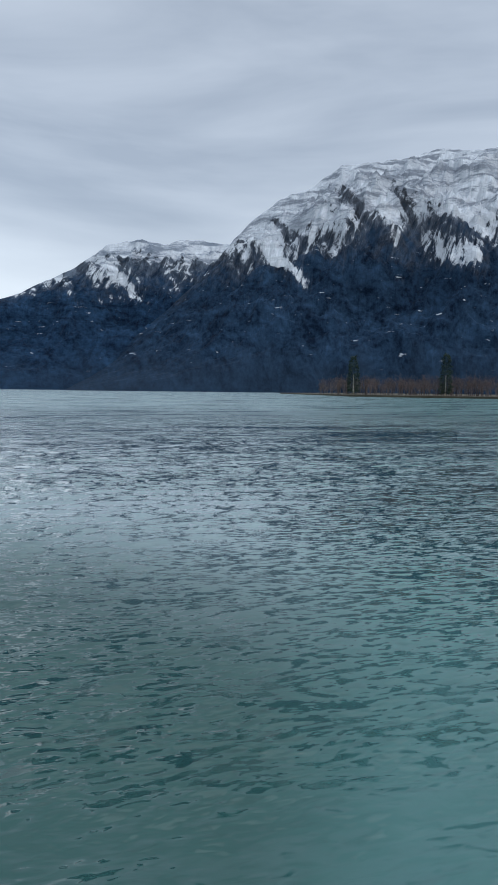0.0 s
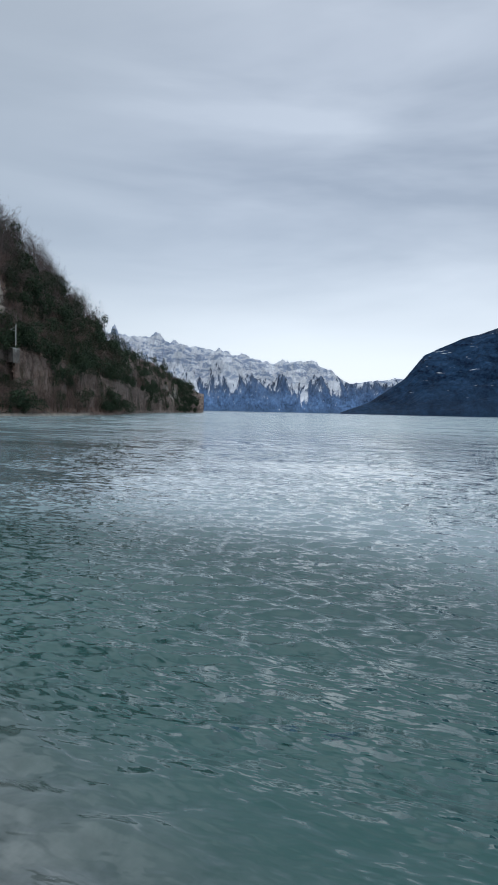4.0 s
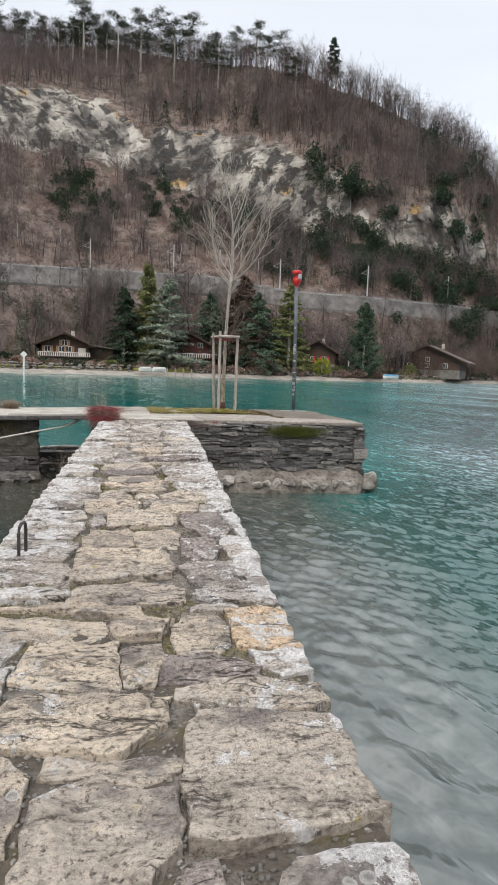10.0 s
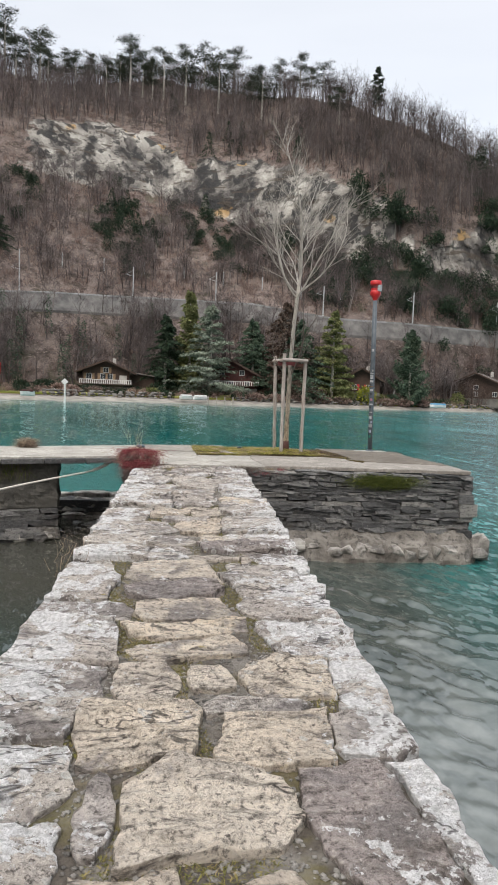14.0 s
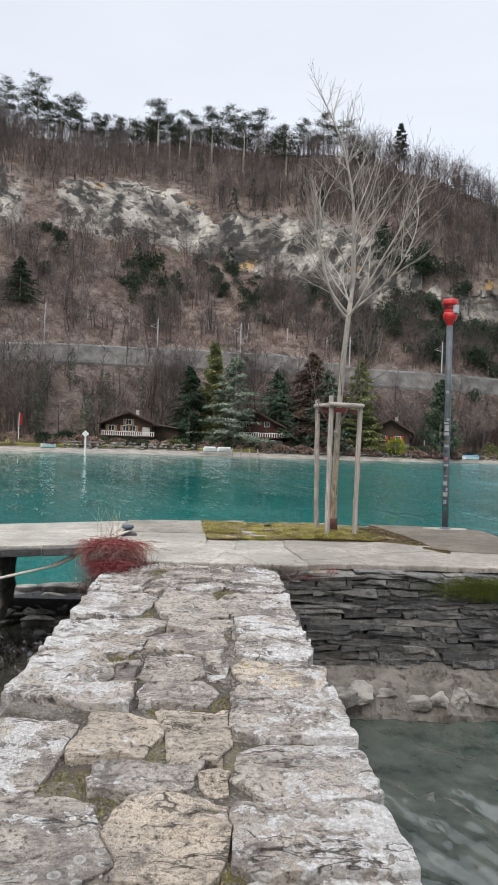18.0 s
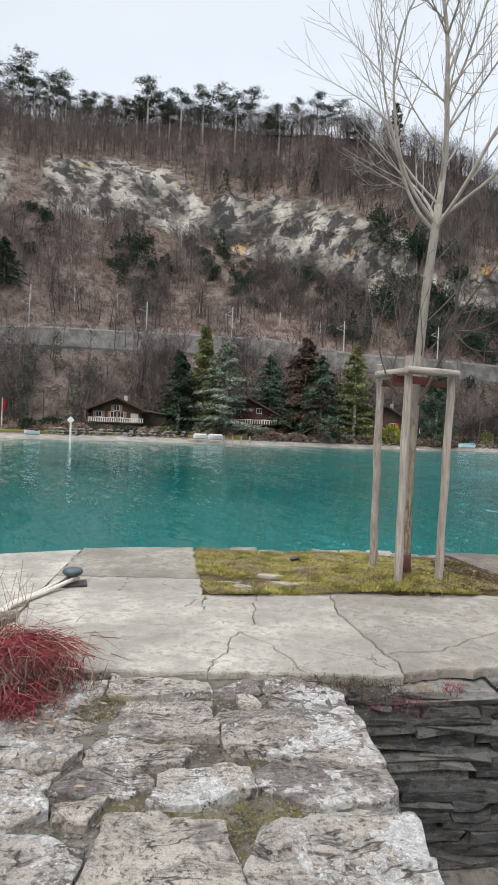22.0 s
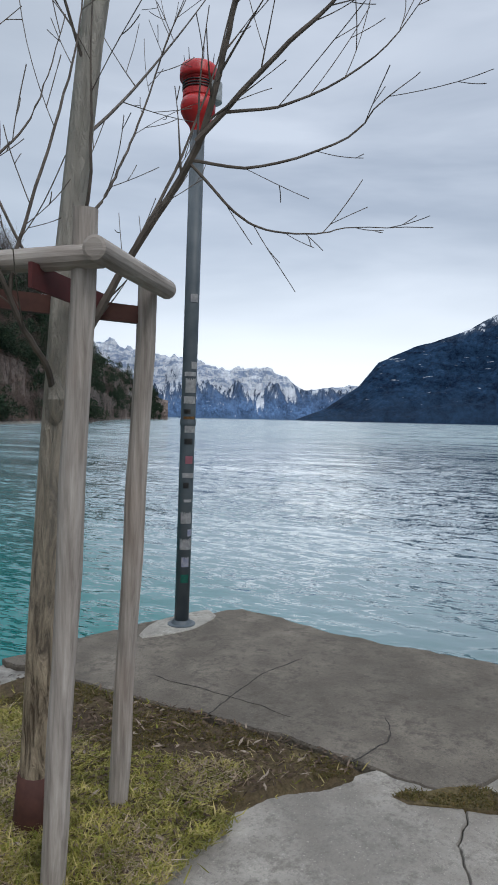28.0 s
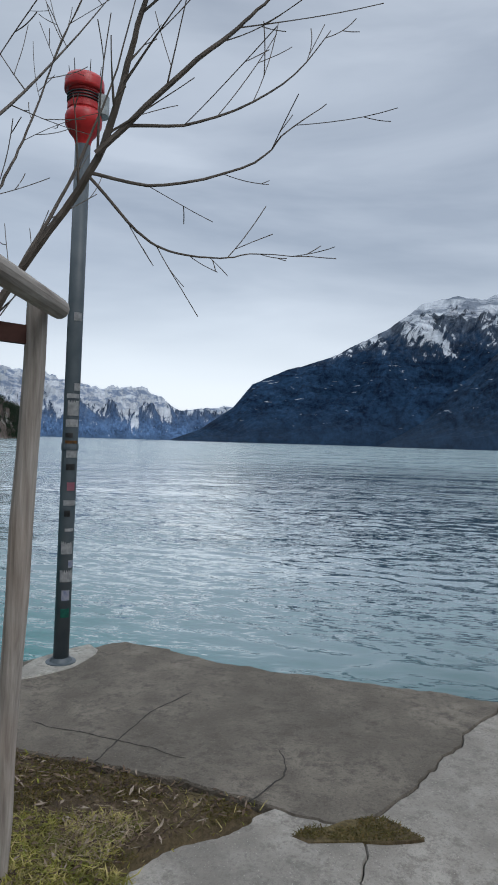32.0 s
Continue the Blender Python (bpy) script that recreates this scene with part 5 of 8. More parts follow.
# ======== things on the far shore ========
def gable(w, d, eave, peak, m):
    """The walls of a house with a gable at both ends, in metres round its foot."""
    bm = bmesh.new()
    pts = [(-w / 2, 0), (w / 2, 0), (w / 2, eave), (0, peak), (-w / 2, eave)]
    a = [bm.verts.new(m @ Vector((x, -d / 2, z))) for x, z in pts]
    b = [bm.verts.new(m @ Vector((x, d / 2, z))) for x, z in pts]
    bm.faces.new(a)
    bm.faces.new(b[::-1])
    for k in range(5):
        bm.faces.new((a[k], b[k], b[(k + 1) % 5], a[(k + 1) % 5]))
    bmesh.ops.recalc_face_normals(bm, faces=bm.faces)
    return bm


def chalet(b, f, turn, w, d, eave, peak, wall_mat, label, shutters=None, balcony=True, wide=1.2, windows=((-0.28, 0.35), (0.0, 0.35), (0.28, 0.35), (0.0, 0.75)), lift=0.3, level=None):
    x, y, z = hill_point(b, f)
    z += lift
    level = eave * 0.28 if level is None else level
    root = thing("chalet", (x, y, z), label, "house")
    m = Matrix.Translation((x, y, z)) @ Matrix.Rotation(radians(turn), 4, "Z")
    wall = part("wall", gable(w, d, eave, peak, m), wall_mat, root)
    part("plinth", block(bmesh.new(), (w + 0.1, d + 0.1, 1.0 + lift), m @ Matrix.Translation((0, 0, -0.1 - lift / 2))), M_SHOREW, root)
    slope = math.atan2(peak - eave, w / 2)
    for s in (-1, 1):
        run = math.hypot(peak - eave, w / 2) + wide
        c = m @ Matrix.Translation((s * (w / 4 + wide * 0.5 * math.cos(slope)), -0.3, (eave + peak) / 2 - wide * 0.5 * math.sin(slope) + 0.16)) @ Matrix.Rotation(s * slope, 4, "Y")
        part("roof", block(bmesh.new(), (run, d + 2.4, 0.22), c), M_ROOF, root)
        part("bargeboard", block(bmesh.new(), (run, 0.12, 0.34), c @ Matrix.Translation((0, -(d + 2.4) / 2 - 0.07, -0.02))), M_CHALET, root)
    part("chimney", block(bmesh.new(), (0.7, 0.7, 1.3), m @ Matrix.Translation((w * 0.16, d * 0.1, peak + 0.1))), M_PLINTH, root)
    for u, hgt in windows:
        c = m @ Matrix.Translation((u * w, -d / 2 - 0.05, hgt * eave + (0.4 if hgt < 0.6 else eave * 0.25)))
        win = part("window", block(bmesh.new(), (1.15, 0.08, 1.15), c), M_FRAME, root)
        for s in (-0.27, 0.27):
            part("pane", block(bmesh.new(), (0.46, 0.04, 0.98), c @ Matrix.Translation((s, -0.04, 0))), M_PANE, win)
        if shutters:
            for s in (-0.85, 0.85):
                part("shutter", block(bmesh.new(), (0.5, 0.07, 1.2), c @ Matrix.Translation((s, -0.02, 0))), shutters, win)
    if balcony:
        deck = part("balcony", block(bmesh.new(), (w + 1.0, 1.3, 0.15), m @ Matrix.Translation((0, -d / 2 - 0.65, level))), M_CHALET, root)
        for k in range(25):
            part("baluster", block(bmesh.new(), (0.16, 0.06, 0.8), m @ Matrix.Translation((-w / 2 - 0.4 + k * (w + 0.8) / 24, -d / 2 - 1.25, level + 0.45))), M_FRAME, deck)
        part("handrail", block(bmesh.new(), (w + 1.0, 0.1, 0.12), m @ Matrix.Translation((0, -d / 2 - 1.25, level + 0.9))), M_FRAME, deck)
    return root


low_chalet = chalet(-7.0, 0.115, 4, 9.4, 7.5, 2.7, 4.7, M_CHALET, "low brown chalet with tan shutters and a pale railing", shutters=M_TAN, windows=((-0.36, 0.42), (-0.06, 0.42), (0.09, 0.42), (0.0, 0.8)), lift=1.4, level=-0.05, wide=1.6)
x, y, z = hill_point(-7.0, 0.115)
m_ = Matrix.Translation((x, y, z + 1.4)) @ Matrix.Rotation(radians(4), 4, "Z")
part("blind", block(bmesh.new(), (1.5, 0.08, 1.7), m_ @ Matrix.Translation((3.5, -3.82, 1.0))), M_PLINTH, low_chalet)
annex = part("annex", block(bmesh.new(), (5.0, 4.5, 2.4), m_ @ Matrix.Translation((7.4, 2.0, 0.9))), M_CHALET, low_chalet)
part("annex_roof", block(bmesh.new(), (6.0, 5.8, 0.2), m_ @ Matrix.Translation((7.3, 1.8, 2.35)) @ Matrix.Rotation(0.14, 4, "Y")), M_ROOF, annex)
chalet(3.6, 0.125, -8, 11, 8, 3.4, 6.2, M_REDTIM, "dark red timber chalet half hidden behind conifers", lift=1.0, windows=((-0.3, 0.3), (0.0, 0.3), (0.3, 0.3), (-0.2, 0.85), (0.2, 0.85)))
chalet(14.5, 0.13, -14, 8.0, 7.0, 3.2, 5.6, M_CHALET, "small dark chalet with bright red shutters", lift=1.6, shutters=M_SHUT, balcony=False, windows=((-0.2, 0.35), (0.2, 0.35)))
chalet(24.0, 0.19, -34, 16.0, 11, 3.0, 6.4, M_CHALET, "dark timber boathouse chalet under a broad grey roof", balcony=False, wide=2.4, lift=1.2)
LOFT = (-20.3, 0.075)
x, y, z = hill_point(*LOFT)
rise = WATER + 2.6 - z
dark_house = chalet(*LOFT, 6, 9, 8, 2.9, 5.0, M_CHALET, "dark timber house with a deep porch by the shore", balcony=False, wide=2.6, lift=rise)
porch = Matrix.Translation((x, y, z + rise)) @ Matrix.Rotation(radians(6), 4, "Z")
for u, v in ((5.2, -4.6), (6.4, -4.6), (6.4, -1.5), (6.4, 1.8)):
    part("porch_post", block(bmesh.new(), (0.18, 0.18, 2.2), porch @ Matrix.Translation((u, v, 0.9))), M_WOOD, dark_house)


def board_on_house():
    root = thing("advertising_board", porch @ Vector((2.9, -4.1, 1.4)), "plain bright yellow board hung on the dark timber house", "sign")
    part("board", block(bmesh.new(), (2.0, 0.08, 1.7), porch @ Matrix.Translation((2.9, -4.10, 2.0))), M_YELLOW, root)
    for v in (-0.9, 0.9):
        part("batten", block(bmesh.new(), (2.1, 0.05, 0.07), porch @ Matrix.Translation((2.9, -4.03, 2.0 + v * 0.85))), M_CHALET, root)


board_on_house()


def shore_wall(b0, b1, h, label):
    g = np.random.default_rng(int(b0 * 10) + 500)
    bm = bmesh.new()
    root = thing("shore_wall", (*hill_point(b0, 0.03)[:2], WATER), label, "wall", "rough stone walls along the far shore", "structure")
    b = b0
    while b < b1:
        for k in range(3):
            x, y, z = hill_point(b + g.normal(0, 0.1), 0.030 + 0.004 * k)
            r = rubble((x, y, WATER + 0.75 + k * h / 3), (g.uniform(0.8, 1.8), 0.9, h / 3 * 1.25), g)
            me = bpy.data.meshes.new("stone")
            r.to_mesh(me)
            r.free()
            bm.from_mesh(me)
            bpy.data.meshes.remove(me)
        b += g.uniform(0.35, 0.6)
    part("stonework", bm, M_SHOREW, root)


for b0, b1, h in ((-26, -18, 1.2), (-12, -1.5, 1.5), (4, 17, 1.0), (19.5, 28, 1.1), (28.5, 36, 0.9)):
    shore_wall(b0, b1, h, "low rough stone wall along the far waterline")


def boat(b, dist, length, turn, cover, label):
    x, y = polar(b, dist)
    z = WATER + 0.75
    root = thing("boat", (x, y, z), label, "boat")
    m = Matrix.Translation((x, y, z)) @ Matrix.Rotation(radians(turn), 4, "Z")
    bm = bmesh.new()
    rows = []
    for i in range(9):
        t = i / 8
        w = 0.75 * math.sin(math.pi * (0.12 + 0.62 * t)) * (1 if t < 0.9 else 0.5)
        rows.append([bm.verts.new(m @ Vector((length * (0.5 - t), s * w * k, hh))) for s, k, hh in ((-1, 1, 0.75), (-1, 0.7, 0.2), (0, 0, 0.0), (1, 0.7, 0.2), (1, 1, 0.75))])
    for u, v in zip(rows, rows[1:]):
        for k in range(4):
            bm.faces.new((u[k], u[k + 1], v[k + 1], v[k]))
        bm.faces.new((u[4], u[0], v[0], v[4]))
    bm.faces.new(rows[0])
    bm.faces.new(rows[-1][::-1])
    part("hull", bm, M_BOATW, root)
    part("cover", block(bmesh.new(), (length * 0.8, 1.3, 0.35), m @ Matrix.Translation((0, 0, 0.85)), 0.12), cover, root)


boat(-0.35, 132.5, 2.6, 15, M_BOATW, "white covered boat pulled up on the gravel beach")
boat(0.85, 132.7, 2.9, 20, M_BOATW, "white boat under a white cover on the gravel beach")
boat(20.8, 154, 4.2, 20, M_BOATB, "small boat under a bright blue cover on the shore")
boat(-13.3, 119, 2.4, 10, M_REDTIM, "small white boat with a dark red cover on the beach")


def jetty(b, dist):
    """A small plank landing on posts."""
    x, y = polar(b, dist)
    root = thing("jetty", (x, y, WATER), "small weathered plank jetty on posts at the far shore", "jetty")
    m = Matrix.Translation((x, y, WATER)) @ Matrix.Rotation(radians(-b), 4, "Z")
    for k in range(6):
        part("plank", block(bmesh.new(), (0.82, 2.4, 0.1), m @ Matrix.Translation((-2.2 + k * 0.86, 0, 0.8))), M_WOOD, root)
    for u in (-2.4, -0.8, 0.8, 2.4):
        for w in (-1.0, 1.0):
            part("post", block(bmesh.new(), (0.2, 0.2, 2.6), m @ Matrix.Translation((u, w, 0.35 if w > 0 else 0.1))), M_WOOD, root)


jetty(2.6, 131.0)


def mast(b, f, h, arm, label, name="railway_mast"):
    x, y, z = hill_point(b, f)
    root = thing(name, (x, y, z), label, "mast", "masts along the railway")
    part("post", tube(bmesh.new(), [(x, y, z - 0.5), (x, y, z + h)], [0.17, 0.13], 6), M_MAST, root)
    if arm:
        part("arm", tube(bmesh.new(), [(x, y, z + h * 0.72), (x - 1.8, y, z + h * 0.78)], [0.06, 0.05], 5), M_MAST, root)
        part("brace", tube(bmesh.new(), [(x, y, z + h * 0.9), (x - 1.7, y, z + h * 0.78)], [0.04, 0.04], 5), M_MAST, root)


for b, f, h in ((18.4, 0.02, 8.5), (24.9, 0.02, 8.5), (1.9, 0.015, 8), (30.2, 0.0, 8), (-5, 0.015, 8), (11, 0.015, 8), (-14, 0.015, 8), (-22, 0.015, 8)):
    mast(b, share(b, 4, f), h, True, "pale galvanised railway mast by the road")
for k in range(9):
    mast(-14 + 3.3 * k, share(-14 + 3.3 * k, 5, 0.065), 3.2, False, "pale post of the rockfall fence above the road", "fence_post")

x, y = polar(-10.4, 108)
marker = thing("channel_marker", (x, y, WATER), "white marker post with a diamond board standing in the lake", "marker")
part("post", tube(bmesh.new(), [(x, y, WATER - 1), (x, y, WATER + 3.2)], [0.16, 0.14], 8), M_FRAME, marker)
part("board", block(bmesh.new(), (0.75, 0.1, 0.75), Matrix.Translation((x, y - 0.15, WATER + 3.3)) @ Matrix.Rotation(radians(45), 4, "Y")), M_FRAME, marker)
for b, h, red in ((-15.6, 5.6, True), (17.2, 3.6, False)):
    x, y, z = hill_point(b, 0.07)
    pole = thing("flagpole", (x, y, z), "white flagpole with a hanging red flag on the lawn" if red else "short white pole on the lawn", "flagpole")
    part("post", tube(bmesh.new(), [(x, y, z - 0.3), (x, y, z + h)], [0.09, 0.07], 6), M_FRAME, pole)
    if red:
        bm = bmesh.new()
        vs = [[bm.verts.new((x + 0.09 + 0.16 * i, y + 0.07 * math.sin(i * 2.0 + j), z + h - 0.1 - 0.42 * j - 0.08 * i)) for i in range(4)] for j in range(6)]
        for j in range(5):
            for i in range(3):
                bm.faces.new((vs[j][i], vs[j][i + 1], vs[j + 1][i + 1], vs[j + 1][i]))
        bmesh.ops.solidify(bm, geom=bm.faces, thickness=0.03)
        part("flag", bm, M_FLAGR, pole)
for b, f, h, r, mat_, label in ((14.9, 0.05, 4.2, 2.2, M_BAMB, "bright yellow-green shrub on the shore"), (-13.8, 0.07, 2.2, 1.6, M_NEEDLE, "clipped dark hedge shrub on the lawn"), (-9.8, 0.05, 1.8, 1.5, M_RUSTY, "russet shrub beside the chalet"), (22.3, 0.08, 3.4, 1.6, M_YELN, "yellowish shrub beside the boathouse"), (17, 0.06, 2.4, 1.8, M_GREN, "green garden shrub on the shore"), (13.2, 0.07, 3.0, 2.4, M_YELN, "loose olive shrub under the conifers"), (16.2, 0.07, 2.2, 2.0, M_YELN, "rounded olive shrub by the small chalet"), *((b_, 0.045, 1.5, 2.3, M_RUSTY, "low brown hedge shrub on the shore") for b_ in (5.6, 7.4, 9.4, 11.2, 12.9, 16.6, 18.0, 19.4)), (-3.4, 0.06, 1.7, 2.0, M_YELN, "low olive shrub on the bank"), (-4.8, 0.055, 1.3, 1.8, M_STRAW, "pale dry shrub on the bank"), (-12.0, 0.08, 2.4, 2.2, M_NEEDLE, "dark hedge shrub on the lawn"), (-11.0, 0.07, 1.8, 1.6, M_RUSTY, "russet shrub on the lawn")):
    x, y, z = hill_point(b, f)
    g = np.random.default_rng(int(h * 100))
    shrub = thing("shrub", (x, y, z), label, "shrub")
    part("stem", tube(bmesh.new(), [(x, y, z - 0.2), (x, y, z + h * 0.6)], [0.15, 0.05], 5), M_BARK, shrub)
    n = 900
    d = g.normal(size=(n, 3))
    d /= np.linalg.norm(d, axis=1, keepdims=True)
    p = d * g.uniform(0.5, 1.0, (n, 1)) * [r, r, h / 2] + [0, 0, h / 2]
    v, t = slivers(p, p + d * 0.35 + g.normal(0, 0.12, (n, 3)), np.full(n, 0.25), g)
    o = new("leaves", soup("leaves", v, t, mat_))
    o.parent = shrub

# ======== the pier head: quay block, bridge and rocks ========
def prism(name, loop, top, bottom, material, label, category="structure"):
    bm = bmesh.new()
    a = [bm.verts.new((*p, top)) for p in loop]
    b = [bm.verts.new((*p, bottom)) for p in loop]
    bm.faces.new(a)
    bm.faces.new(b[::-1])
    n = len(loop)
    for k in range(n):
        bm.faces.new((a[k], b[k], b[(k + 1) % n], a[(k + 1) % n]))
    bmesh.ops.recalc_face_normals(bm, faces=bm.faces)
    return solo(name, bm, material, label, category, kind="structure")


HEAD = [(-1.30, 15.75), (4.70, 15.85), (4.68, 17.4), (4.45, 18.4), (4.42, 19.0), (3.8, 19.3), (2.6, 19.35), (-0.1, 19.3), (-1.30, 19.1)]
quay = prism("quay_core", HEAD, -0.06, -4.0, M_SLATE, "rubble core of the quay under its concrete top", "quay")
lake_bed = prism("lake_bed", [(-9, -8), (9, -8), (9, 22), (-9, 22)], WATER - 1.6, WATER - 2.4, M_PALE, "stony lake bed round the quay", "lake bed")
pier = prism("pier_core", [(-0.99, -9), (0.58, -9), (0.66, 15.8), (-0.99, 15.8)], -0.10, -4.0, M_JOINT, "earth and mortar core between the pier's flagstones", "pier")
filling = prism("joint_bed", [(-0.98, -9), (0.60, -9), (0.68, 15.66), (-0.98, 15.66)], -0.036, -0.098, M_JOINT, "mossy earth and mortar in the joints of the pier", "pier")


def wall_stones(p, q, low, high, root, g, material, rows=(0.05, 0.12), longs=(0.16, 0.6), proud=0.12):
    """A dry wall of flat stones from p to q: courses of uneven blocks."""
    p, q = Vector((*p, 0)), Vector((*q, 0))
    d = (q - p).normalized()
    out = Vector((d.y, -d.x, 0))
    total, z = (q - p).length, low
    turn = math.atan2(d.y, d.x)
    count = 0
    while z < high - 0.02:
        h = min(g.uniform(*rows) * (1.0 + 0.7 * (high - z) / (high - low) * (g.random() < 0.4)), high - z)
        s = -g.uniform(0, 0.2)
        while s < total:
            w = min(g.uniform(*longs) * (1.5 if h > 0.1 else 1), total - s + 0.04)
            if w < 0.06:
                break
            c = p + d * (s + w / 2) + out * (g.uniform(-0.03, 0.03) + proud - 0.14)
            bm = bmesh.new()
            r = bmesh.ops.create_cube(bm, size=1.0)
            bmesh.ops.subdivide_edges(bm, edges=[e for e in bm.edges if abs(e.verts[0].co.x - e.verts[1].co.x) > 0.5], cuts=2)
            hh = h * g.choice([0.8, 0.95, 1.0, 1.25])
            tilt = g.normal(0, 0.03)
            for v in bm.verts:
                jx, jy, jz = g.normal(0, 0.016), g.normal(0, 0.016), g.normal(0, min(0.010, 0.15 * h))
                v.co = Vector((v.co.x * (w - 0.008) + jx, v.co.y * 0.3 + jy, v.co.z * hh + jz + v.co.x * w * tilt))
            bmesh.ops.transform(bm, matrix=Matrix.Translation(c + Vector((0, 0, z + h / 2 + 0.03 * noise.noise(Vector((s * 1.3, z * 2.0, 4)))))) @ Matrix.Rotation(turn, 4, "Z"), verts=bm.verts)
            part("stone", bm, material, root)
            count += 1
            s += w
        z += h
    return count


front = thing("quay_wall", (2.8, 15.6, WATER), "dark dry-stone wall of thin slates along the quay front", "wall", kind="structure")
gw = np.random.default_rng(11)
wall_stones((0.66, 15.62), (4.84, 15.66), -1.12, -0.05, front, gw, M_SLATE, rows=(0.022, 0.065), longs=(0.14, 0.75))
side_wall = thing("quay_side_wall", (4.8, 17.4, WATER), "dark slate wall on the lake side of the quay", "wall", kind="structure")
wall_stones((4.82, 15.66), (4.66, 18.2), -1.2, -0.085, side_wall, gw, M_SLATE, rows=(0.1, 0.2), longs=(0.3, 0.9))
ledge = thing("quay_footing", (2.8, 15.3, WATER), "pale rough rocks of the footing along the waterline", "rocks", kind="structure")


def skirt():
    """The cast foot of the wall: a rough sloping shoulder that drops into the water."""
    bm = bmesh.new()
    prof = [(15.66, -1.02), (15.56, -1.06), (15.46, -1.12), (15.36, -1.19), (15.26, -1.235), (15.18, -1.29), (15.14, -1.38), (15.12, -1.50), (15.11, -1.65), (15.10, -1.9)]
    rows = []
    for i in range(126):
        x = 0.74 + i * 0.035
        nose = max(0.0, x - 4.72) / 0.4
        col = []
        for k, (y, z) in enumerate(prof):
            q = Vector((x * 1.7, y * 3.0, z * 3.0))
            d = 0.055 * noise.noise(q * 1.4) + 0.035 * noise.noise(q * 3.7) + 0.016 * noise.noise(q * 9.0)
            col.append(bm.verts.new((x, y - d * (0.2 if k == 0 else 1.0) + 0.5 * nose * nose, z + 0.6 * d - 0.30 * nose * nose * (k < 8))))
        rows.append(col)
    for a, b in zip(rows, rows[1:]):
        for k in range(len(prof) - 1):
            bm.faces.new((a[k], a[k + 1], b[k + 1], b[k]))
    bmesh.ops.recalc_face_normals(bm, faces=bm.faces)
    part("shoulder", bm, M_FOOT, ledge, "rough grey-brown cast shoulder")


skirt()
x = 1.5
while x < 4.85:
    w = gw.uniform(0.16, 0.46)
    part("rock", rubble((x + w / 2, 15.21 + gw.normal(0, 0.02), -1.375 + gw.normal(0, 0.03)), (w * 1.12, gw.uniform(0.24, 0.30), gw.uniform(0.20, 0.28)), gw, gw.normal(0, 0.08)), M_PALE, ledge)
    x += w * 0.95
for x, y, s in ((5.02, 15.5, (0.5, 0.6, 0.7)), (5.12, 15.95, (0.45, 0.6, 0.6)), (4.95, 16.6, (0.4, 0.7, 0.5)), (4.85, 17.4, (0.4, 0.8, 0.5)), (1.2, 15.15, (0.5, 0.4, 0.35))):
    part("rock", rubble((x, y, -1.42), s, gw, 0.1), M_PALE, ledge)
for x, y, z, w, d in ((1.20, 15.02, -1.20, 0.80, 0.5), (0.98, 14.3, -1.5, 0.6, 0.4)):
    loop = [(x + w * 0.5 * math.cos(a) * g_, y + d * 0.5 * math.sin(a) * g_) for a, g_ in zip(np.linspace(0, 6.28, 10)[:-1], gw.uniform(0.85, 1.15, 9))]
    part("slab", slab_of(loop, z, 0.14, gw, 0.01), M_PALE, ledge)
for k in range(14):
    x, y = gw.uniform(0.8, 3.0), gw.uniform(11.0, 15.0)
    part("rock", rubble((x, y, WATER - 0.16), (gw.uniform(0.3, 0.7), gw.uniform(0.3, 0.6), 0.34), gw), M_SLATE, ledge)

# ---- concrete top, broken into slabs by old cracks
gc = np.random.default_rng(5)
CORNER = {
    "a": (-1.34, 15.56), "b": (0.02, 15.58), "j": (0.24, 16.35), "k": (0.02, 16.81), "l": (-0.02, 17.36), "m": (0.45, 17.40), "n": (0.36, 16.6),
    "o": (1.09, 17.47), "p": (1.03, 16.92), "q": (1.07, 16.47), "r": (1.14, 15.90), "s": (1.16, 15.56), "t": (1.40, 15.95), "u": (2.06, 16.39),
    "v": (3.12, 16.86), "w": (3.10, 17.22), "x": (2.47, 17.50), "y": (1.78, 17.44), "z": (4.90, 15.60), "A": (4.85, 16.50), "B": (3.35, 16.80),
    "C": (3.06, 17.87), "D": (2.93, 18.6), "E": (2.86, 19.20), "F": (2.80, 19.58), "G": (3.88, 19.47), "H": (4.63, 19.15), "I": (4.58, 18.28),
    "J": (4.70, 17.5), "3": (0.45, 15.97), "4": (0.60, 15.57), "1": (1.42, 15.67), "2": (2.5, 15.70), "K": (-0.04, 17.92), "L": (-1.34, 17.92), "M": (-0.12, 19.52), "N": (-1.34, 19.30),
}
SIDES = {}


def shared(a, b):
    """The broken line between two corners, the same from both sides."""
    key = (min(a, b), max(a, b))
    if key not in SIDES:
        SIDES[key] = jag(CORNER[key[0]], CORNER[key[1]], gc, 0.024, 0.022) + [CORNER[key[1]]]
    line = SIDES[key]
    return line[:-1] if a == key[0] else line[::-1][:-1]


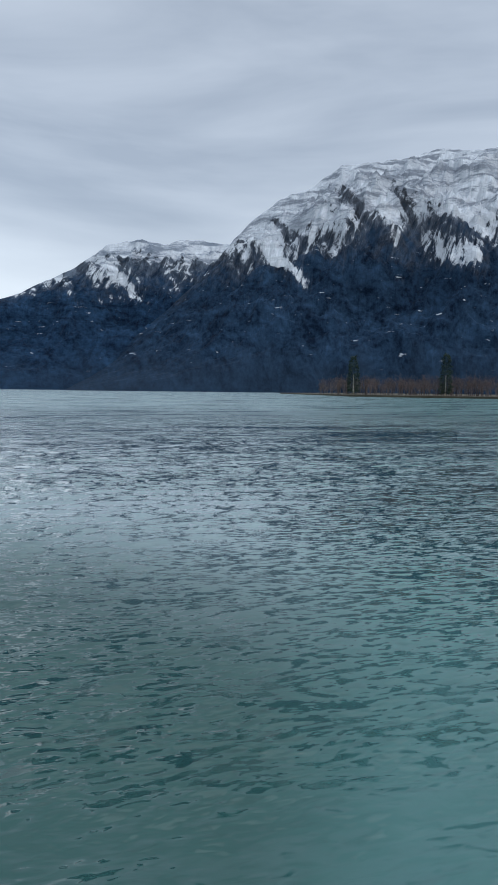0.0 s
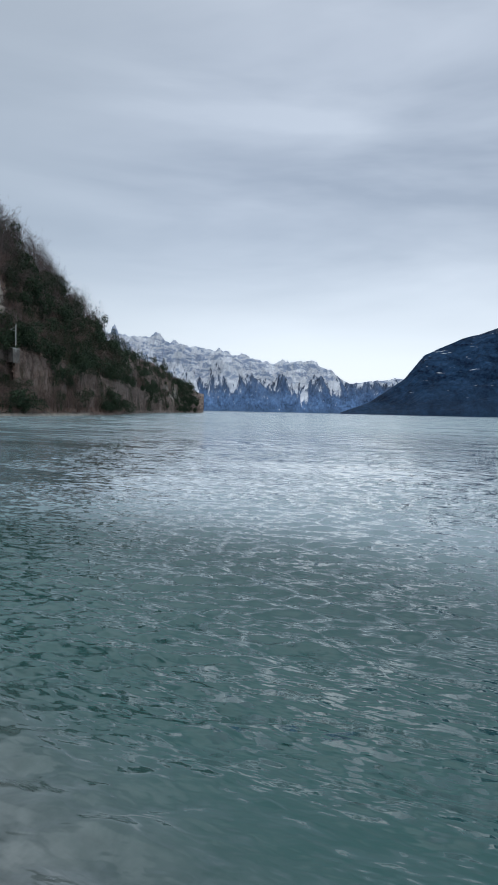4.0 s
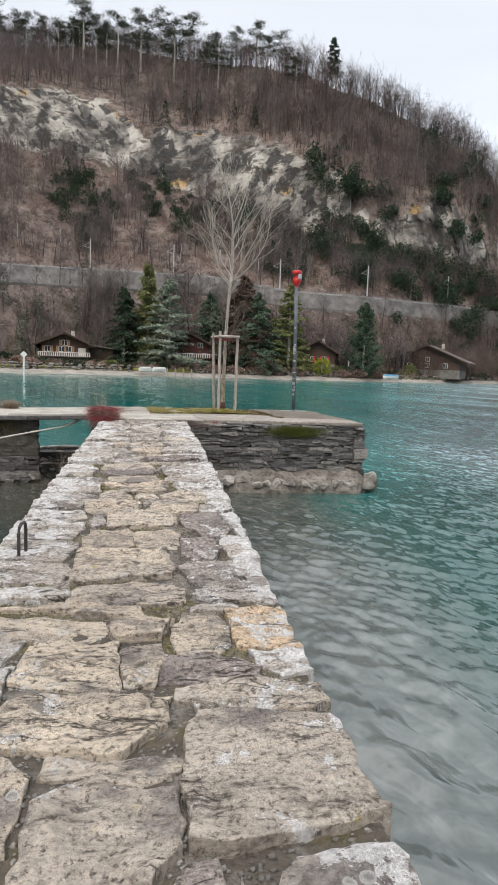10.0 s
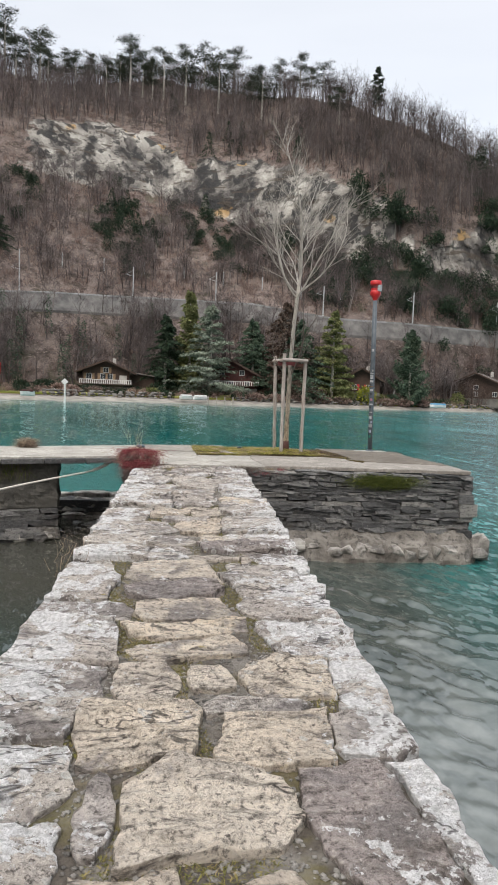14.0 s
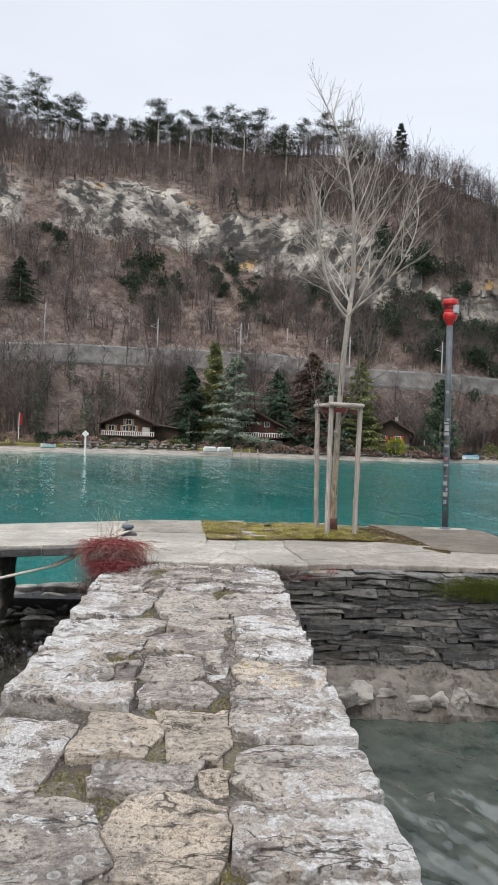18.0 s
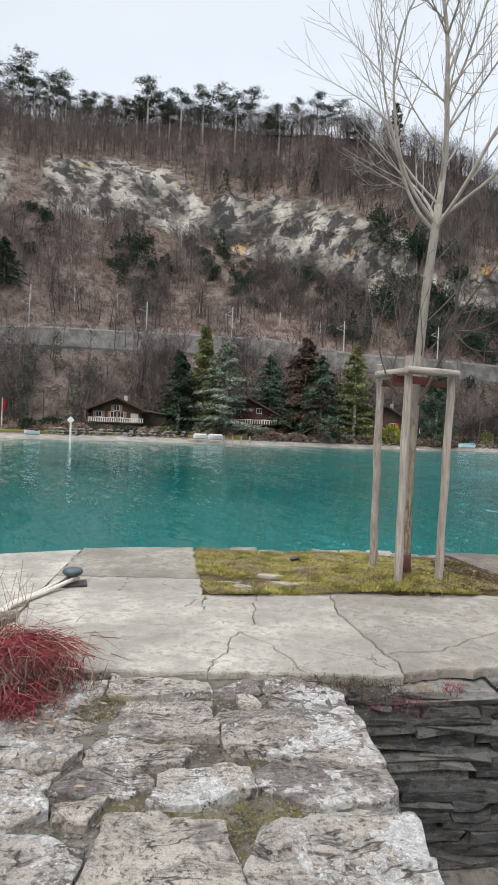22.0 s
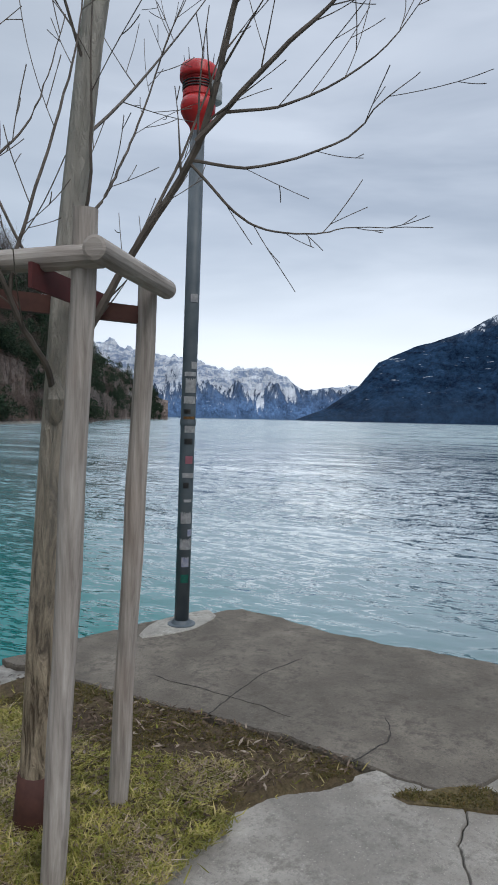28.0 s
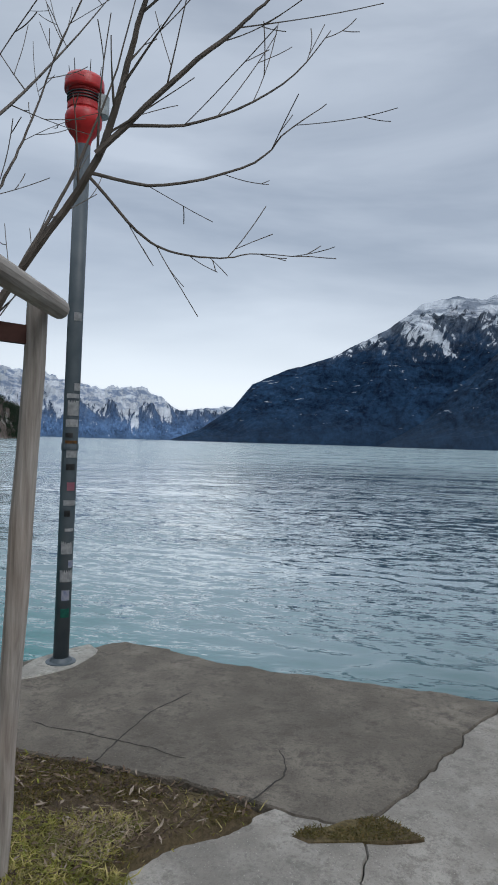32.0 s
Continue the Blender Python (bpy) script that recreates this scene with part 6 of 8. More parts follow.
def slab_piece(names, root, top, material, gap=0.0065):
    loop = [p for a, b in zip(names, names[1:] + names[0]) for p in shared(a, b)]
    bm = bmesh.new()
    pts = inset(loop, gap)
    vs = [bm.verts.new((*p, top)) for p in pts]
    face = bm.faces.new(vs)
    if face.normal.z < 0:
        face.normal_flip()
    low = [bm.verts.new((*p, top - 0.06)) for p in pts]
    rim = [bm.verts.new((*p, top - 0.012)) for p in inset(loop, max(0.0, gap - 0.005))]
    n = len(vs)
    for k in range(n):
        bm.faces.new((vs[k], vs[(k + 1) % n], rim[(k + 1) % n], rim[k]))
        bm.faces.new((rim[k], rim[(k + 1) % n], low[(k + 1) % n], low[k]))
    bmesh.ops.recalc_face_normals(bm, faces=bm.faces)
    return part("slab", bm, material, root)


quay_top = thing("quay_top", (1.7, 17.5, 0.0), "cracked weathered concrete paving on the quay", "paving", kind="structure")
for names, top in (("abjklKL", 0.012), ("LKMN", 0.018), ("jnmlk", 0.006), ("b43j", 0.010), ("4srqpomnj3", 0.014), ("opqrtuvwxy", 0.022), ("s12zABvutr", 0.018), ("vBAJIHGFEDCw", 0.026)):
    slab_piece(names, quay_top, top, M_OLD if names[0] == "v" else M_MID if names[0] == "L" else M_FRONT if names[0] in "so" else M_CONC)


def crack(line, root, top, wide=0.006):
    """A dirt-filled crack wandering over a slab."""
    pts = [p for a, b in zip(line, line[1:]) for p in jag(a, b, gc, 0.03, 0.012)] + [line[-1]]
    bm = bmesh.new()
    rows = []
    for k, (x, y) in enumerate(pts):
        (x0, y0), (x1, y1) = pts[max(k - 1, 0)], pts[min(k + 1, len(pts) - 1)]
        far = math.hypot(x1 - x0, y1 - y0) + 1e-6
        w = wide * gc.uniform(0.35, 1.0) * (0.3 if k in (0, len(pts) - 1) else 1)
        u, v = -(y1 - y0) / far * w, (x1 - x0) / far * w
        rows.append([bm.verts.new((x + u, y + v, top)), bm.verts.new((x, y, top + 0.0012)), bm.verts.new((x - u, y - v, top))])
    for a, b in zip(rows, rows[1:]):
        bm.faces.new((a[0], a[1], b[1], b[0]))
        bm.faces.new((a[1], a[2], b[2], b[1]))
    bmesh.ops.recalc_face_normals(bm, faces=bm.faces)
    part("crack", bm, M_JOINTDIRT, root)


for line in ([(2.98, 18.1), (3.27, 18.17), (3.65, 18.23), (4.01, 18.19)], [(3.22, 18.69), (3.27, 18.17), (3.28, 17.92), (3.28, 17.77)], [(3.07, 17.33), (3.36, 17.29), (3.59, 17.42)]):
    crack(line, quay_top, 0.0275)
rim = thing("quay_rim", (1.3, 19.5, 0.0), "worn stones edging the grass at the water", "kerb", kind="structure")
for k in range(9):
    x = -0.02 + k * 0.32
    loop = [(x + dx + gc.normal(0, 0.015), 19.42 + dy + gc.normal(0, 0.03)) for dx, dy in ((0, -0.12), (0.15, -0.14), (0.30, -0.12), (0.31, 0.0), (0.30, 0.14), (0.15, 0.17), (0.0, 0.15), (-0.01, 0.0))]
    part("stone", slab_of(loop, 0.0 + gc.normal(0, 0.015), 0.1, gc, 0.01), M_PALE if k % 3 else M_CONC, rim)

# ---- footbridge to the landing on the left
bridge = thing("footbridge", (-4.5, 16.6, 0.0), "flat grey concrete footbridge on a dry-stone abutment", "bridge", kind="structure")
BR = [(-1.36, 16.80), (-5.2, 15.35), (-9.6, 13.7), (-10.4, 15.9), (-6.0, 17.45), (-3.4, 18.35), (-1.36, 19.28)]
bm = bmesh.new()
t_ = [bm.verts.new((*p, 0.0)) for p in BR]
b_ = [bm.verts.new((*p, -0.10)) for p in BR]
bm.faces.new(t_)
bm.faces.new(b_[::-1])
for k in range(7):
    bm.faces.new((t_[k], b_[k], b_[(k + 1) % 7], t_[(k + 1) % 7]))
bmesh.ops.recalc_face_normals(bm, faces=bm.faces)
part("deck", bm, M_CONC, bridge)
bm = bmesh.new()
beam = [(-1.36, 16.79), (-9.6, 13.69)]
for k in range(12):
    a, b = Vector((*beam[0], 0)).lerp(Vector((*beam[1], 0)), k / 12 + 0.001), Vector((*beam[0], 0)).lerp(Vector((*beam[1], 0)), (k + 1) / 12 - 0.001)
    part("edge_stone", box(((b - a).length, 0.10 + gw.uniform(0, 0.03), 0.085 + gw.uniform(0, 0.02)), ((a.x + b.x) / 2 - 0.01, (a.y + b.y) / 2 - 0.03, -0.075), math.atan2(beam[0][1] - beam[1][1], beam[0][0] - beam[1][0]), 0.015), M_SLATE, bridge)
abutment = prism("bridge_abutment", [(-2.70, 16.68), (-9.4, 14.15), (-10.0, 15.8), (-3.05, 18.2)], -0.105, -4.0, M_SLATE, "dark rubble core of the abutment under the footbridge", "abutment")
pillar = thing("abutment_wall", (-4.0, 16.0, WATER), "dark stained rough masonry under the footbridge", "wall", kind="structure")


def rough_mass():
    """The stained, lumpy face of the abutment, round its corner, overhanging the courses below."""
    line = [Vector((-9.2, 14.05, 0)).lerp(Vector((-2.56, 16.58, 0)), k / 130) for k in range(131)] + [Vector((-2.55 - 0.0103 * k, 16.63 + 0.05 * k, 0)) for k in range(32)]
    bm = bmesh.new()
    cols = []
    for k, p in enumerate(line):
        d = (line[min(k + 1, len(line) - 1)] - line[max(k - 1, 0)]).normalized()
        out = Vector((d.y, -d.x, 0))
        col = [bm.verts.new(p - out * 0.3 + Vector((0, 0, -0.11)))]
        for r in range(19):
            z = -0.11 - 0.05 * r
            q = Vector((p.x * 1.6, p.y * 1.6, z * 2.6))
            bulge = 0.07 * noise.noise(q) + 0.05 * noise.noise(q * 2.7) + 0.02 * noise.noise(q * 7) - (0.05 if r in (0, 18) else 0) - (0.03 if noise.noise(Vector((p.x * 0.8, p.y, z * 9.0))) > 0.25 else 0)
            col.append(bm.verts.new(p + out * bulge + Vector((0, 0, z + 0.02 * noise.noise(q * 1.7)))))
        col.append(bm.verts.new(p - out * 0.3 + Vector((0, 0, -0.98))))
        cols.append(col)
    for a, b in zip(cols, cols[1:]):
        for r in range(len(a) - 1):
            bm.faces.new((a[r], a[r + 1], b[r + 1], b[r]))
    bmesh.ops.recalc_face_normals(bm, faces=bm.faces)
    part("rough_face", bm, M_DAMP, pillar, "damp blackened rough mortar face")


rough_mass()
wall_stones((-9.2, 14.10), (-2.62, 16.60), -1.75, -0.98, pillar, gw, M_SLATE, rows=(0.07, 0.15), longs=(0.3, 0.9), proud=0.16)
for k in range(10):
    c_ = Vector((-2.6, 16.62, 0)).lerp(Vector((-6.0, 15.3, 0)), k / 10 + gw.uniform(-0.03, 0.03))
    part("rock", rubble((c_.x + 0.05, c_.y - 0.12, -1.46 + gw.normal(0, 0.03)), (gw.uniform(0.3, 0.6), 0.3, gw.uniform(0.16, 0.26)), gw, 0.37), M_PALE if k % 2 == 0 else M_SLATE, pillar)
creeper = thing("creeper", (-3.6, 16.1, -0.1), "dark wiry creeper hanging down the abutment", "plant")
gh = np.random.default_rng(31)
for mat_, n in ((M_TWIG, 900), (M_WETMOSS, 500)):
    u = gh.uniform(0, 1, n) ** 0.7
    p = np.stack([-2.95 - 1.5 * u, 16.36 - 0.575 * u, -0.06 - gh.uniform(0, 0.25, n) - 0.1 * gh.random(n) * (u > 0.3)], 1)
    q = p + np.stack([gh.normal(0, 0.06, n), -np.abs(gh.normal(0.03, 0.03, n)), -gh.uniform(0.03, 0.26, n)], 1)
    v, t = slivers(p, q, np.full(n, 0.012), gh)
    o = new("runner_mass", soup("runner_mass", v - np.array(ORIGIN[creeper]), t, mat_))
    o.parent = creeper
    tagged(o, kind="stuff")
heap = thing("rock_heap", (-1.9, 18.8, WATER), "low heap of broken stones and pale slabs behind the footbridge", "rocks", kind="structure")
for row in range(5):
    x = -3.3
    while x < -1.36:
        w = gw.uniform(0.22, 0.55)
        z = -1.54 + 0.085 * row
        part("rock", rubble((x + w / 2, 18.50 + 0.10 * row + gw.normal(0, 0.03), z + gw.normal(0, 0.012)), (w * 1.12, 0.42, gw.uniform(0.12, 0.18)), gw, gw.normal(0, 0.12)), M_PALE if gw.random() < 0.85 else M_SLATE, heap)
        x += w
for x, y, w, d in ((-2.95, 19.15, 0.46, 0.30), (-2.32, 19.22, 0.86, 0.42), (-1.68, 19.18, 0.52, 0.36)):
    loop = [(x + w * 0.5 * math.cos(a) * k, y + d * 0.5 * math.sin(a) * k) for a, k in zip(np.linspace(0, 6.28, 12)[:-1], gw.uniform(0.85, 1.12, 11))]
    part("slab", slab_of(loop, -1.07 + gw.normal(0, 0.012), 0.10, gw, 0.012), M_PALE, heap)
prism("heap_core", [(-3.3, 18.62), (-1.32, 18.62), (-1.32, 19.4), (-3.3, 19.4)], -1.17, -3.5, M_SLATE, "rubble core of the heap behind the footbridge", "rocks")
part("rock", rubble((-1.52, 17.6, -1.28), (0.5, 1.1, 0.5), gw, 0.35), M_PALE, heap)
for k in range(9):
    part("rock", rubble((gw.uniform(-2.5, -1.4), gw.uniform(17.3, 18.2), -1.58), (gw.uniform(0.2, 0.5), gw.uniform(0.2, 0.4), 0.14), gw), M_SLATE, heap)
landing = prism("landing", [(-8.6, 14.2), (-12, 12.8), (-13, 15.2), (-9.4, 16.6)], -0.02, -3.5, M_CONC, "grey concrete landing at the end of the footbridge", "landing")

# ======== the turf bed, tree and stakes ========
def turf_height(x, y):
    d = math.hypot(x - 1.8, y - 17.95)
    return 0.015 + 0.085 * math.exp(-(d / 0.75) ** 2) + 0.02 * noise.noise(Vector((x * 2, y * 2, 0)))


TURF_LOOP = [(-0.06, 17.95), (0.02, 17.42), (0.45, 17.42), (1.09, 17.49), (1.78, 17.46), (2.47, 17.52), (2.8, 17.42), (3.09, 17.24), (3.05, 17.87), (2.92, 18.6), (2.85, 19.2), (2.7, 19.3), (1.3, 19.33), (-0.1, 19.36)]


def inside(x, y, loop):
    hit_ = False
    for (x0, y0), (x1, y1) in zip(loop, loop[1:] + loop[:1]):
        if (y0 > y) != (y1 > y) and x < (x1 - x0) * (y - y0) / (y1 - y0) + x0:
            hit_ = not hit_
    return hit_


bm = bmesh.new()
grid = {}
for i in range(70):
    for k in range(46):
        x, y = -0.25 + i * 0.05, 17.15 + k * 0.05
        grid[i, k] = bm.verts.new((x, y, turf_height(x, y) - 0.002 if inside(x + 0.05 * noise.noise(Vector((x * 6, y * 6, 1))), y + 0.07 * noise.noise(Vector((x * 5, y * 5, 7))), TURF_LOOP) else -0.02))
for i in range(69):
    for k in range(45):
        bm.faces.new((grid[i, k], grid[i + 1, k], grid[i + 1, k + 1], grid[i, k + 1]))
solo("turf_bed", bm, M_SOIL, "bare brown soil and thin turf round the young tree", "soil", kind="structure", smooth=True)


def blades(name, count, spot, material, label, tall, wide, category="grass", lean=0.5):
    """Single blades, each a bent sliver of two triangles."""
    g = np.random.default_rng(count)
    v, f = [], []
    for _ in range(count):
        x, y, z = spot(g)
        h, a = g.uniform(*tall), g.uniform(0, 6.28)
        w = wide * g.uniform(0.6, 1.2)
        s = np.array([math.cos(a), math.sin(a), 0]) * w
        d = np.array([*g.normal(0, lean, 2), 1.0]) * h
        d2 = np.array([*g.normal(0, lean * 1.6, 2), 0.35]) * h
        p = np.array([x, y, z])
        n = len(v)
        v += [p - s, p + s, p + d * 0.6 + s * 0.7, p + d * 0.6 - s * 0.7, p + d * 0.6 + d2 * 0.6]
        f += [(n, n + 1, n + 2), (n, n + 2, n + 3), (n + 3, n + 2, n + 4)]
    return tagged(new(name, soup(name, np.array(v), np.array(f), material)), label, category, kind="stuff")


def turf_spot(g):
    while True:
        x, y = g.uniform(-0.1, 3.1), g.uniform(17.2, 19.4)
        if not inside(x - 0.03, y + 0.085, TURF_LOOP) and not inside(x, y, TURF_LOOP):
            continue
        worn = noise.noise(Vector((x * 1.6, y * 1.6, 4))) + (0.35 if math.hypot(x - 1.5, y - 18.3) < 0.9 else 0)
        if x < 0.7 and y < 18.3:
            worn -= 0.2
        worn -= 1.2 * max(0.0, min(1.0, (x - 2.25) * 1.5)) - 0.14
        if y < 17.75 and x < 2.4:
            worn += 0.3
        if worn > -0.12 or g.random() < 0.02:
            return x, y, turf_height(x, y)


def straw_spot(g):
    while True:
        x, y, z = turf_spot(g)
        if noise.noise(Vector((x * 3.3, y * 3.3, 21))) > 0.05:
            return x, y, z


blades("grass", 60000, turf_spot, M_GRASS, "short yellow-green winter grass round the tree", (0.010, 0.040), 0.0036, lean=0.9)
blades("grass", 14000, straw_spot, M_STRAW, "bleached and brown dead grass among the turf", (0.012, 0.045), 0.0030, lean=1.1)
blades("grass", 1500, lambda g: (lambda a, b: (a, b, turf_height(a, b)))(1.80 + g.normal(0, 0.17), 17.74 + g.normal(0, 0.15)), M_GRASS, "longer tufts of grass at the stakes", (0.03, 0.07), 0.003)


def moss_spot(g):
    while True:
        x, y = g.uniform(1.7, 3.05), g.uniform(17.3, 19.2)
        if inside(x, y, TURF_LOOP) and noise.noise(Vector((x * 3.1, y * 3.1, 7))) + 0.4 * noise.noise(Vector((x * 11, y * 11, 3))) > -0.06:
            return x, y, turf_height(x, y)


blades("turf_moss", 30000, moss_spot, M_TURFMOSS, "low brown-green moss patches on the bare soil", (0.003, 0.010), 0.003, "moss", 1.0)


def leaf_spot(g):
    while True:
        x, y = g.uniform(-0.1, 3.1), g.uniform(17.2, 19.4)
        if inside(x, y, TURF_LOOP) and (math.hypot(x - 2.5, y - 17.9) < 0.8 or g.random() < 0.15):
            return x, y, turf_height(x, y) + 0.02


def fallen(name, count, spot, label, material=M_LEAF, size=(0.012, 0.034)):
    g = np.random.default_rng(count + 3)
    v, f = [], []
    for _ in range(count):
        p = np.array(spot(g))
        a, l = g.uniform(0, 6.28), g.uniform(*size)
        d = np.array([math.cos(a), math.sin(a), g.normal(0, 0.25)]) * l
        s = np.array([-math.sin(a), math.cos(a), g.normal(0, 0.2)]) * l * 0.22
        n = len(v)
        v += [p - d, p + s + [0, 0, 0.004], p + d, p - s]
        f += [(n, n + 1, n + 2), (n, n + 2, n + 3)]
    tagged(new(name, soup(name, np.array(v), np.array(f), material)), label, "leaves", kind="stuff")


fallen("fallen_leaves", 420, leaf_spot, "pale dry narrow leaves fallen on the turf")
fallen("leaf_litter", 5200, leaf_spot, "dark brown crumbled leaves and bark on the bare soil", M_LITTER, (0.006, 0.02))
stones = thing("turf_stones", (0.5, 17.9, 0.0), "flat worn stones let into the edge of the turf", "stones", kind="structure")
for x, y, w, d in ((0.85, 17.72, 0.5, 0.16), (0.2, 17.75, 0.22, 0.14), (0.62, 18.02, 0.24, 0.14), (0.32, 17.62, 0.2, 0.1), (0.95, 18.3, 0.2, 0.12)):
    loop = [(x + w * 0.5 * math.cos(a) * k, y + d * 0.5 * math.sin(a) * k) for a, k in zip(np.linspace(0, 6.28, 10)[:-1], gc.uniform(0.8, 1.15, 9))]
    part("stone", slab_of(loop, turf_height(x, y) + 0.02, 0.06, gc, 0.006, 0.012), M_CONC, stones)
GAP = [(2.95, 17.08), (3.03, 17.05), (3.08, 16.99), (3.15, 16.93), (3.22, 16.86), (3.25, 16.78), (3.22, 16.70), (3.18, 16.61), (3.13, 16.66), (3.09, 16.74), (3.04, 16.83), (3.00, 16.92), (2.96, 17.0)]
loop = [(x + gc.normal(0, 0.008), y + gc.normal(0, 0.008)) for x, y in GAP]
solo("soil_patch", slab_of(loop, 0.028, 0.05, gc, 0.006, 0.004), M_SOIL, "dark mossy soil filling a gap between slabs", "soil", kind="structure")


def gap_spot(g):
    while True:
        x, y = g.uniform(2.93, 3.27), g.uniform(16.6, 17.1)
        if inside(x, y, GAP) and noise.noise(Vector((x * 7, y * 7, 2))) > -0.15:
            return x, y, 0.027


blades("moss", 1500, gap_spot, M_TURFMOSS, "low moss growing in the gap between slabs", (0.004, 0.014), 0.003, "moss", 0.9)
bm = rubble((0.95, 18.75, 0.05), (0.16, 0.12, 0.1), gc)
solo("burnt_log_end", bm, M_DARK, "small charred piece of wood lying on the grass", "wood", (0.95, 18.75, 0.0))

# ---- stakes
STAKE = {"a": ((1.66, 18.27), (1.56, 17.90), 2.05), "b": ((1.715, 17.61), (1.69, 17.46), 2.09), "c": ((2.16, 17.82), (2.16, 17.70), 2.0)}
support = thing("tree_stake_frame", (1.82, 17.85, 0.0), "three grey weathered stakes tied with rails round the tree", "tree stakes")
for base, head, top in STAKE.values():
    z0 = turf_height(*base) - 0.05
    n = 8
    bm = bmesh.new()
    tube(bm, [(base[0] + (head[0] - base[0]) * k / n + 0.004 * math.sin(k * 2.1), base[1] + (head[1] - base[1]) * k / n, z0 + (top - z0) * k / n) for k in range(n + 1)], [0.037 + 0.002 * math.sin(k * 1.7) for k in range(n)] + [0.034], 14)
    part("stake", bm, M_WOOD, support, smooth=False)


def rail(p, q, r, over=0.09):
    p, q = Vector(p), Vector(q)
    d = (q - p).normalized() * over
    bm = bmesh.new()
    pts = [p - d, p - d * 0.93, p, (p + q) / 2, q, q + d * 0.93, q + d]
    tube(bm, pts, [r * 0.75, r, r, r, r, r, r * 0.75], 14)
    return bm


part("rail", rail((1.672, 17.46, 1.955), (1.55, 17.83, 1.955), 0.034, 0.07), M_RAIL, support)
part("rail", rail((1.68, 17.385, 1.962), (2.145, 17.615, 1.968), 0.034, 0.05), M_RAIL, support)
part("rail", box((0.62, 0.03, 0.06), (1.86, 17.82, 1.88), -0.32), M_GUARD, support, "dark brown slat behind the trunk")
part("strap", box((0.5, 0.012, 0.07), (1.80, 17.66, 1.90), 0.45), M_STRAP, support, "dark red binding strap")

# ---- the tree
tree = thing("young_tree", (1.80, 17.90, 0.05), "slender young leafless tree with upswept branches", "tree")
TR = [(1.85, 17.89, 0.0), (1.85, 17.885, 0.25), (1.852, 17.865, 0.8), (1.858, 17.825, 1.4), (1.866, 17.78, 2.0), (1.888, 17.70, 2.7), (1.925, 17.63, 3.25), (1.94, 17.61, 3.45)]
part("trunk", tube(bmesh.new(), TR, [0.074, 0.056, 0.047, 0.044, 0.041, 0.039, 0.037, 0.035], 14), M_BARK, tree, smooth=True)
part("trunk_guard", tube(bmesh.new(), [(1.85, 17.89, 0.02), (1.85, 17.887, 0.2), (1.851, 17.883, 0.30)], [0.084, 0.068, 0.062], 14), M_GUARD, tree, "rusty brown sleeve round the foot of the trunk", smooth=True)
part("knot", tube(bmesh.new(), [(1.835, 17.79, 1.50), (1.825, 17.76, 1.57), (1.835, 17.79, 1.65)], [0.02, 0.032, 0.016], 8), M_BARK, tree, "dark knot on the trunk")


def shoot(bm, p, d, length, r, g, depth, bend=0.25, lift=0.12, twigs=5):
    """A branch that bends upwards and carries smaller ones."""
    pts, n = [Vector(p)], max(6, int(length / 0.11))
    d, sway = Vector(d).normalized(), Vector(g.normal(0, 1, 3))
    for k in range(n):
        sway = sway * 0.85 + Vector(g.normal(0, 0.5, 3))
        d = (d + sway * (bend * 0.07) + Vector((0, 0, lift * 0.11))).normalized()
        pts.append(pts[-1] + d * (length / n))
    tube(bm, pts, [max(0.0016, r * (1 - 0.88 * k / n)) for k in range(n + 1)], 6 if r > 0.012 else 4, cap=False)
    if depth > 0:
        for k in range(twigs):
            i = int(n * (0.2 + 0.72 * (k + g.random()) / twigs))
            i = min(max(i, 1), n - 1)
            way = (pts[i + 1] - pts[i - 1]).normalized()
            side = way.cross(Vector(g.normal(0, 1, 3))).normalized()
            f = 1 - i / (n + 1)
            shoot(bm, pts[i], way * 0.8 + side * g.uniform(0.3, 0.9), length * g.uniform(0.25, 0.6) * (0.4 + 0.6 * f), max(0.0016, r * 0.45 * (0.4 + 0.6 * f)), g, depth - 1, bend, lift, max(1, twigs - 4))


gt = np.random.default_rng(23)
for k in range(11):
    a = 2 * math.pi * k * 0.382 + 2.6 + gt.normal(0, 0.15)
    h = 3.22 + 0.022 * k + (0.13 * (k - 4) if k > 4 else 0.0)
    base = Vector((1.925 + 0.05 * (h - 3.22), 17.63 - 0.03 * (h - 3.22), h))
    low_limb = k < 5
    bm = bmesh.new()
    shoot(bm, base, (math.cos(a), math.sin(a), gt.uniform(0.45, 0.95) if low_limb else 1.1), gt.uniform(2.1, 2.7) if low_limb else gt.uniform(1.3, 2.0), gt.uniform(0.017, 0.021) if low_limb else 0.011, gt, 2, 0.75, 0.62, 11 if low_limb else 7)
    part("limb", bm, M_LIMB, tree)
bm = bmesh.new()
shoot(bm, (1.94, 17.61, 3.42), (0.10, -0.02, 1.0), 3.3, 0.031, gt, 2, 0.3, 0.2, 18)
part("leader", bm, M_LIMB, tree)
# low shoots from the stem, thin and dark
for p, d, length, r, twigs in (
        ((1.878, 17.735, 2.4), (0.85, 0.35, 0.7), 1.5, 0.008, 6), ((1.87, 17.80, 1.85), (-0.2, 0.7, 0.9), 1.5, 0.008, 5),
        ((1.885, 17.71, 2.6), (-0.6, -0.2, 0.8), 1.3, 0.007, 5), ((1.90, 17.675, 2.9), (0.7, 0.4, 0.8), 1.2, 0.007, 5)):
    bm = bmesh.new()
    shoot(bm, p, d, length, r * 0.8, gt, 2, 0.3, 0.28, twigs)
    part("shoot", bm, M_TWIG, tree)


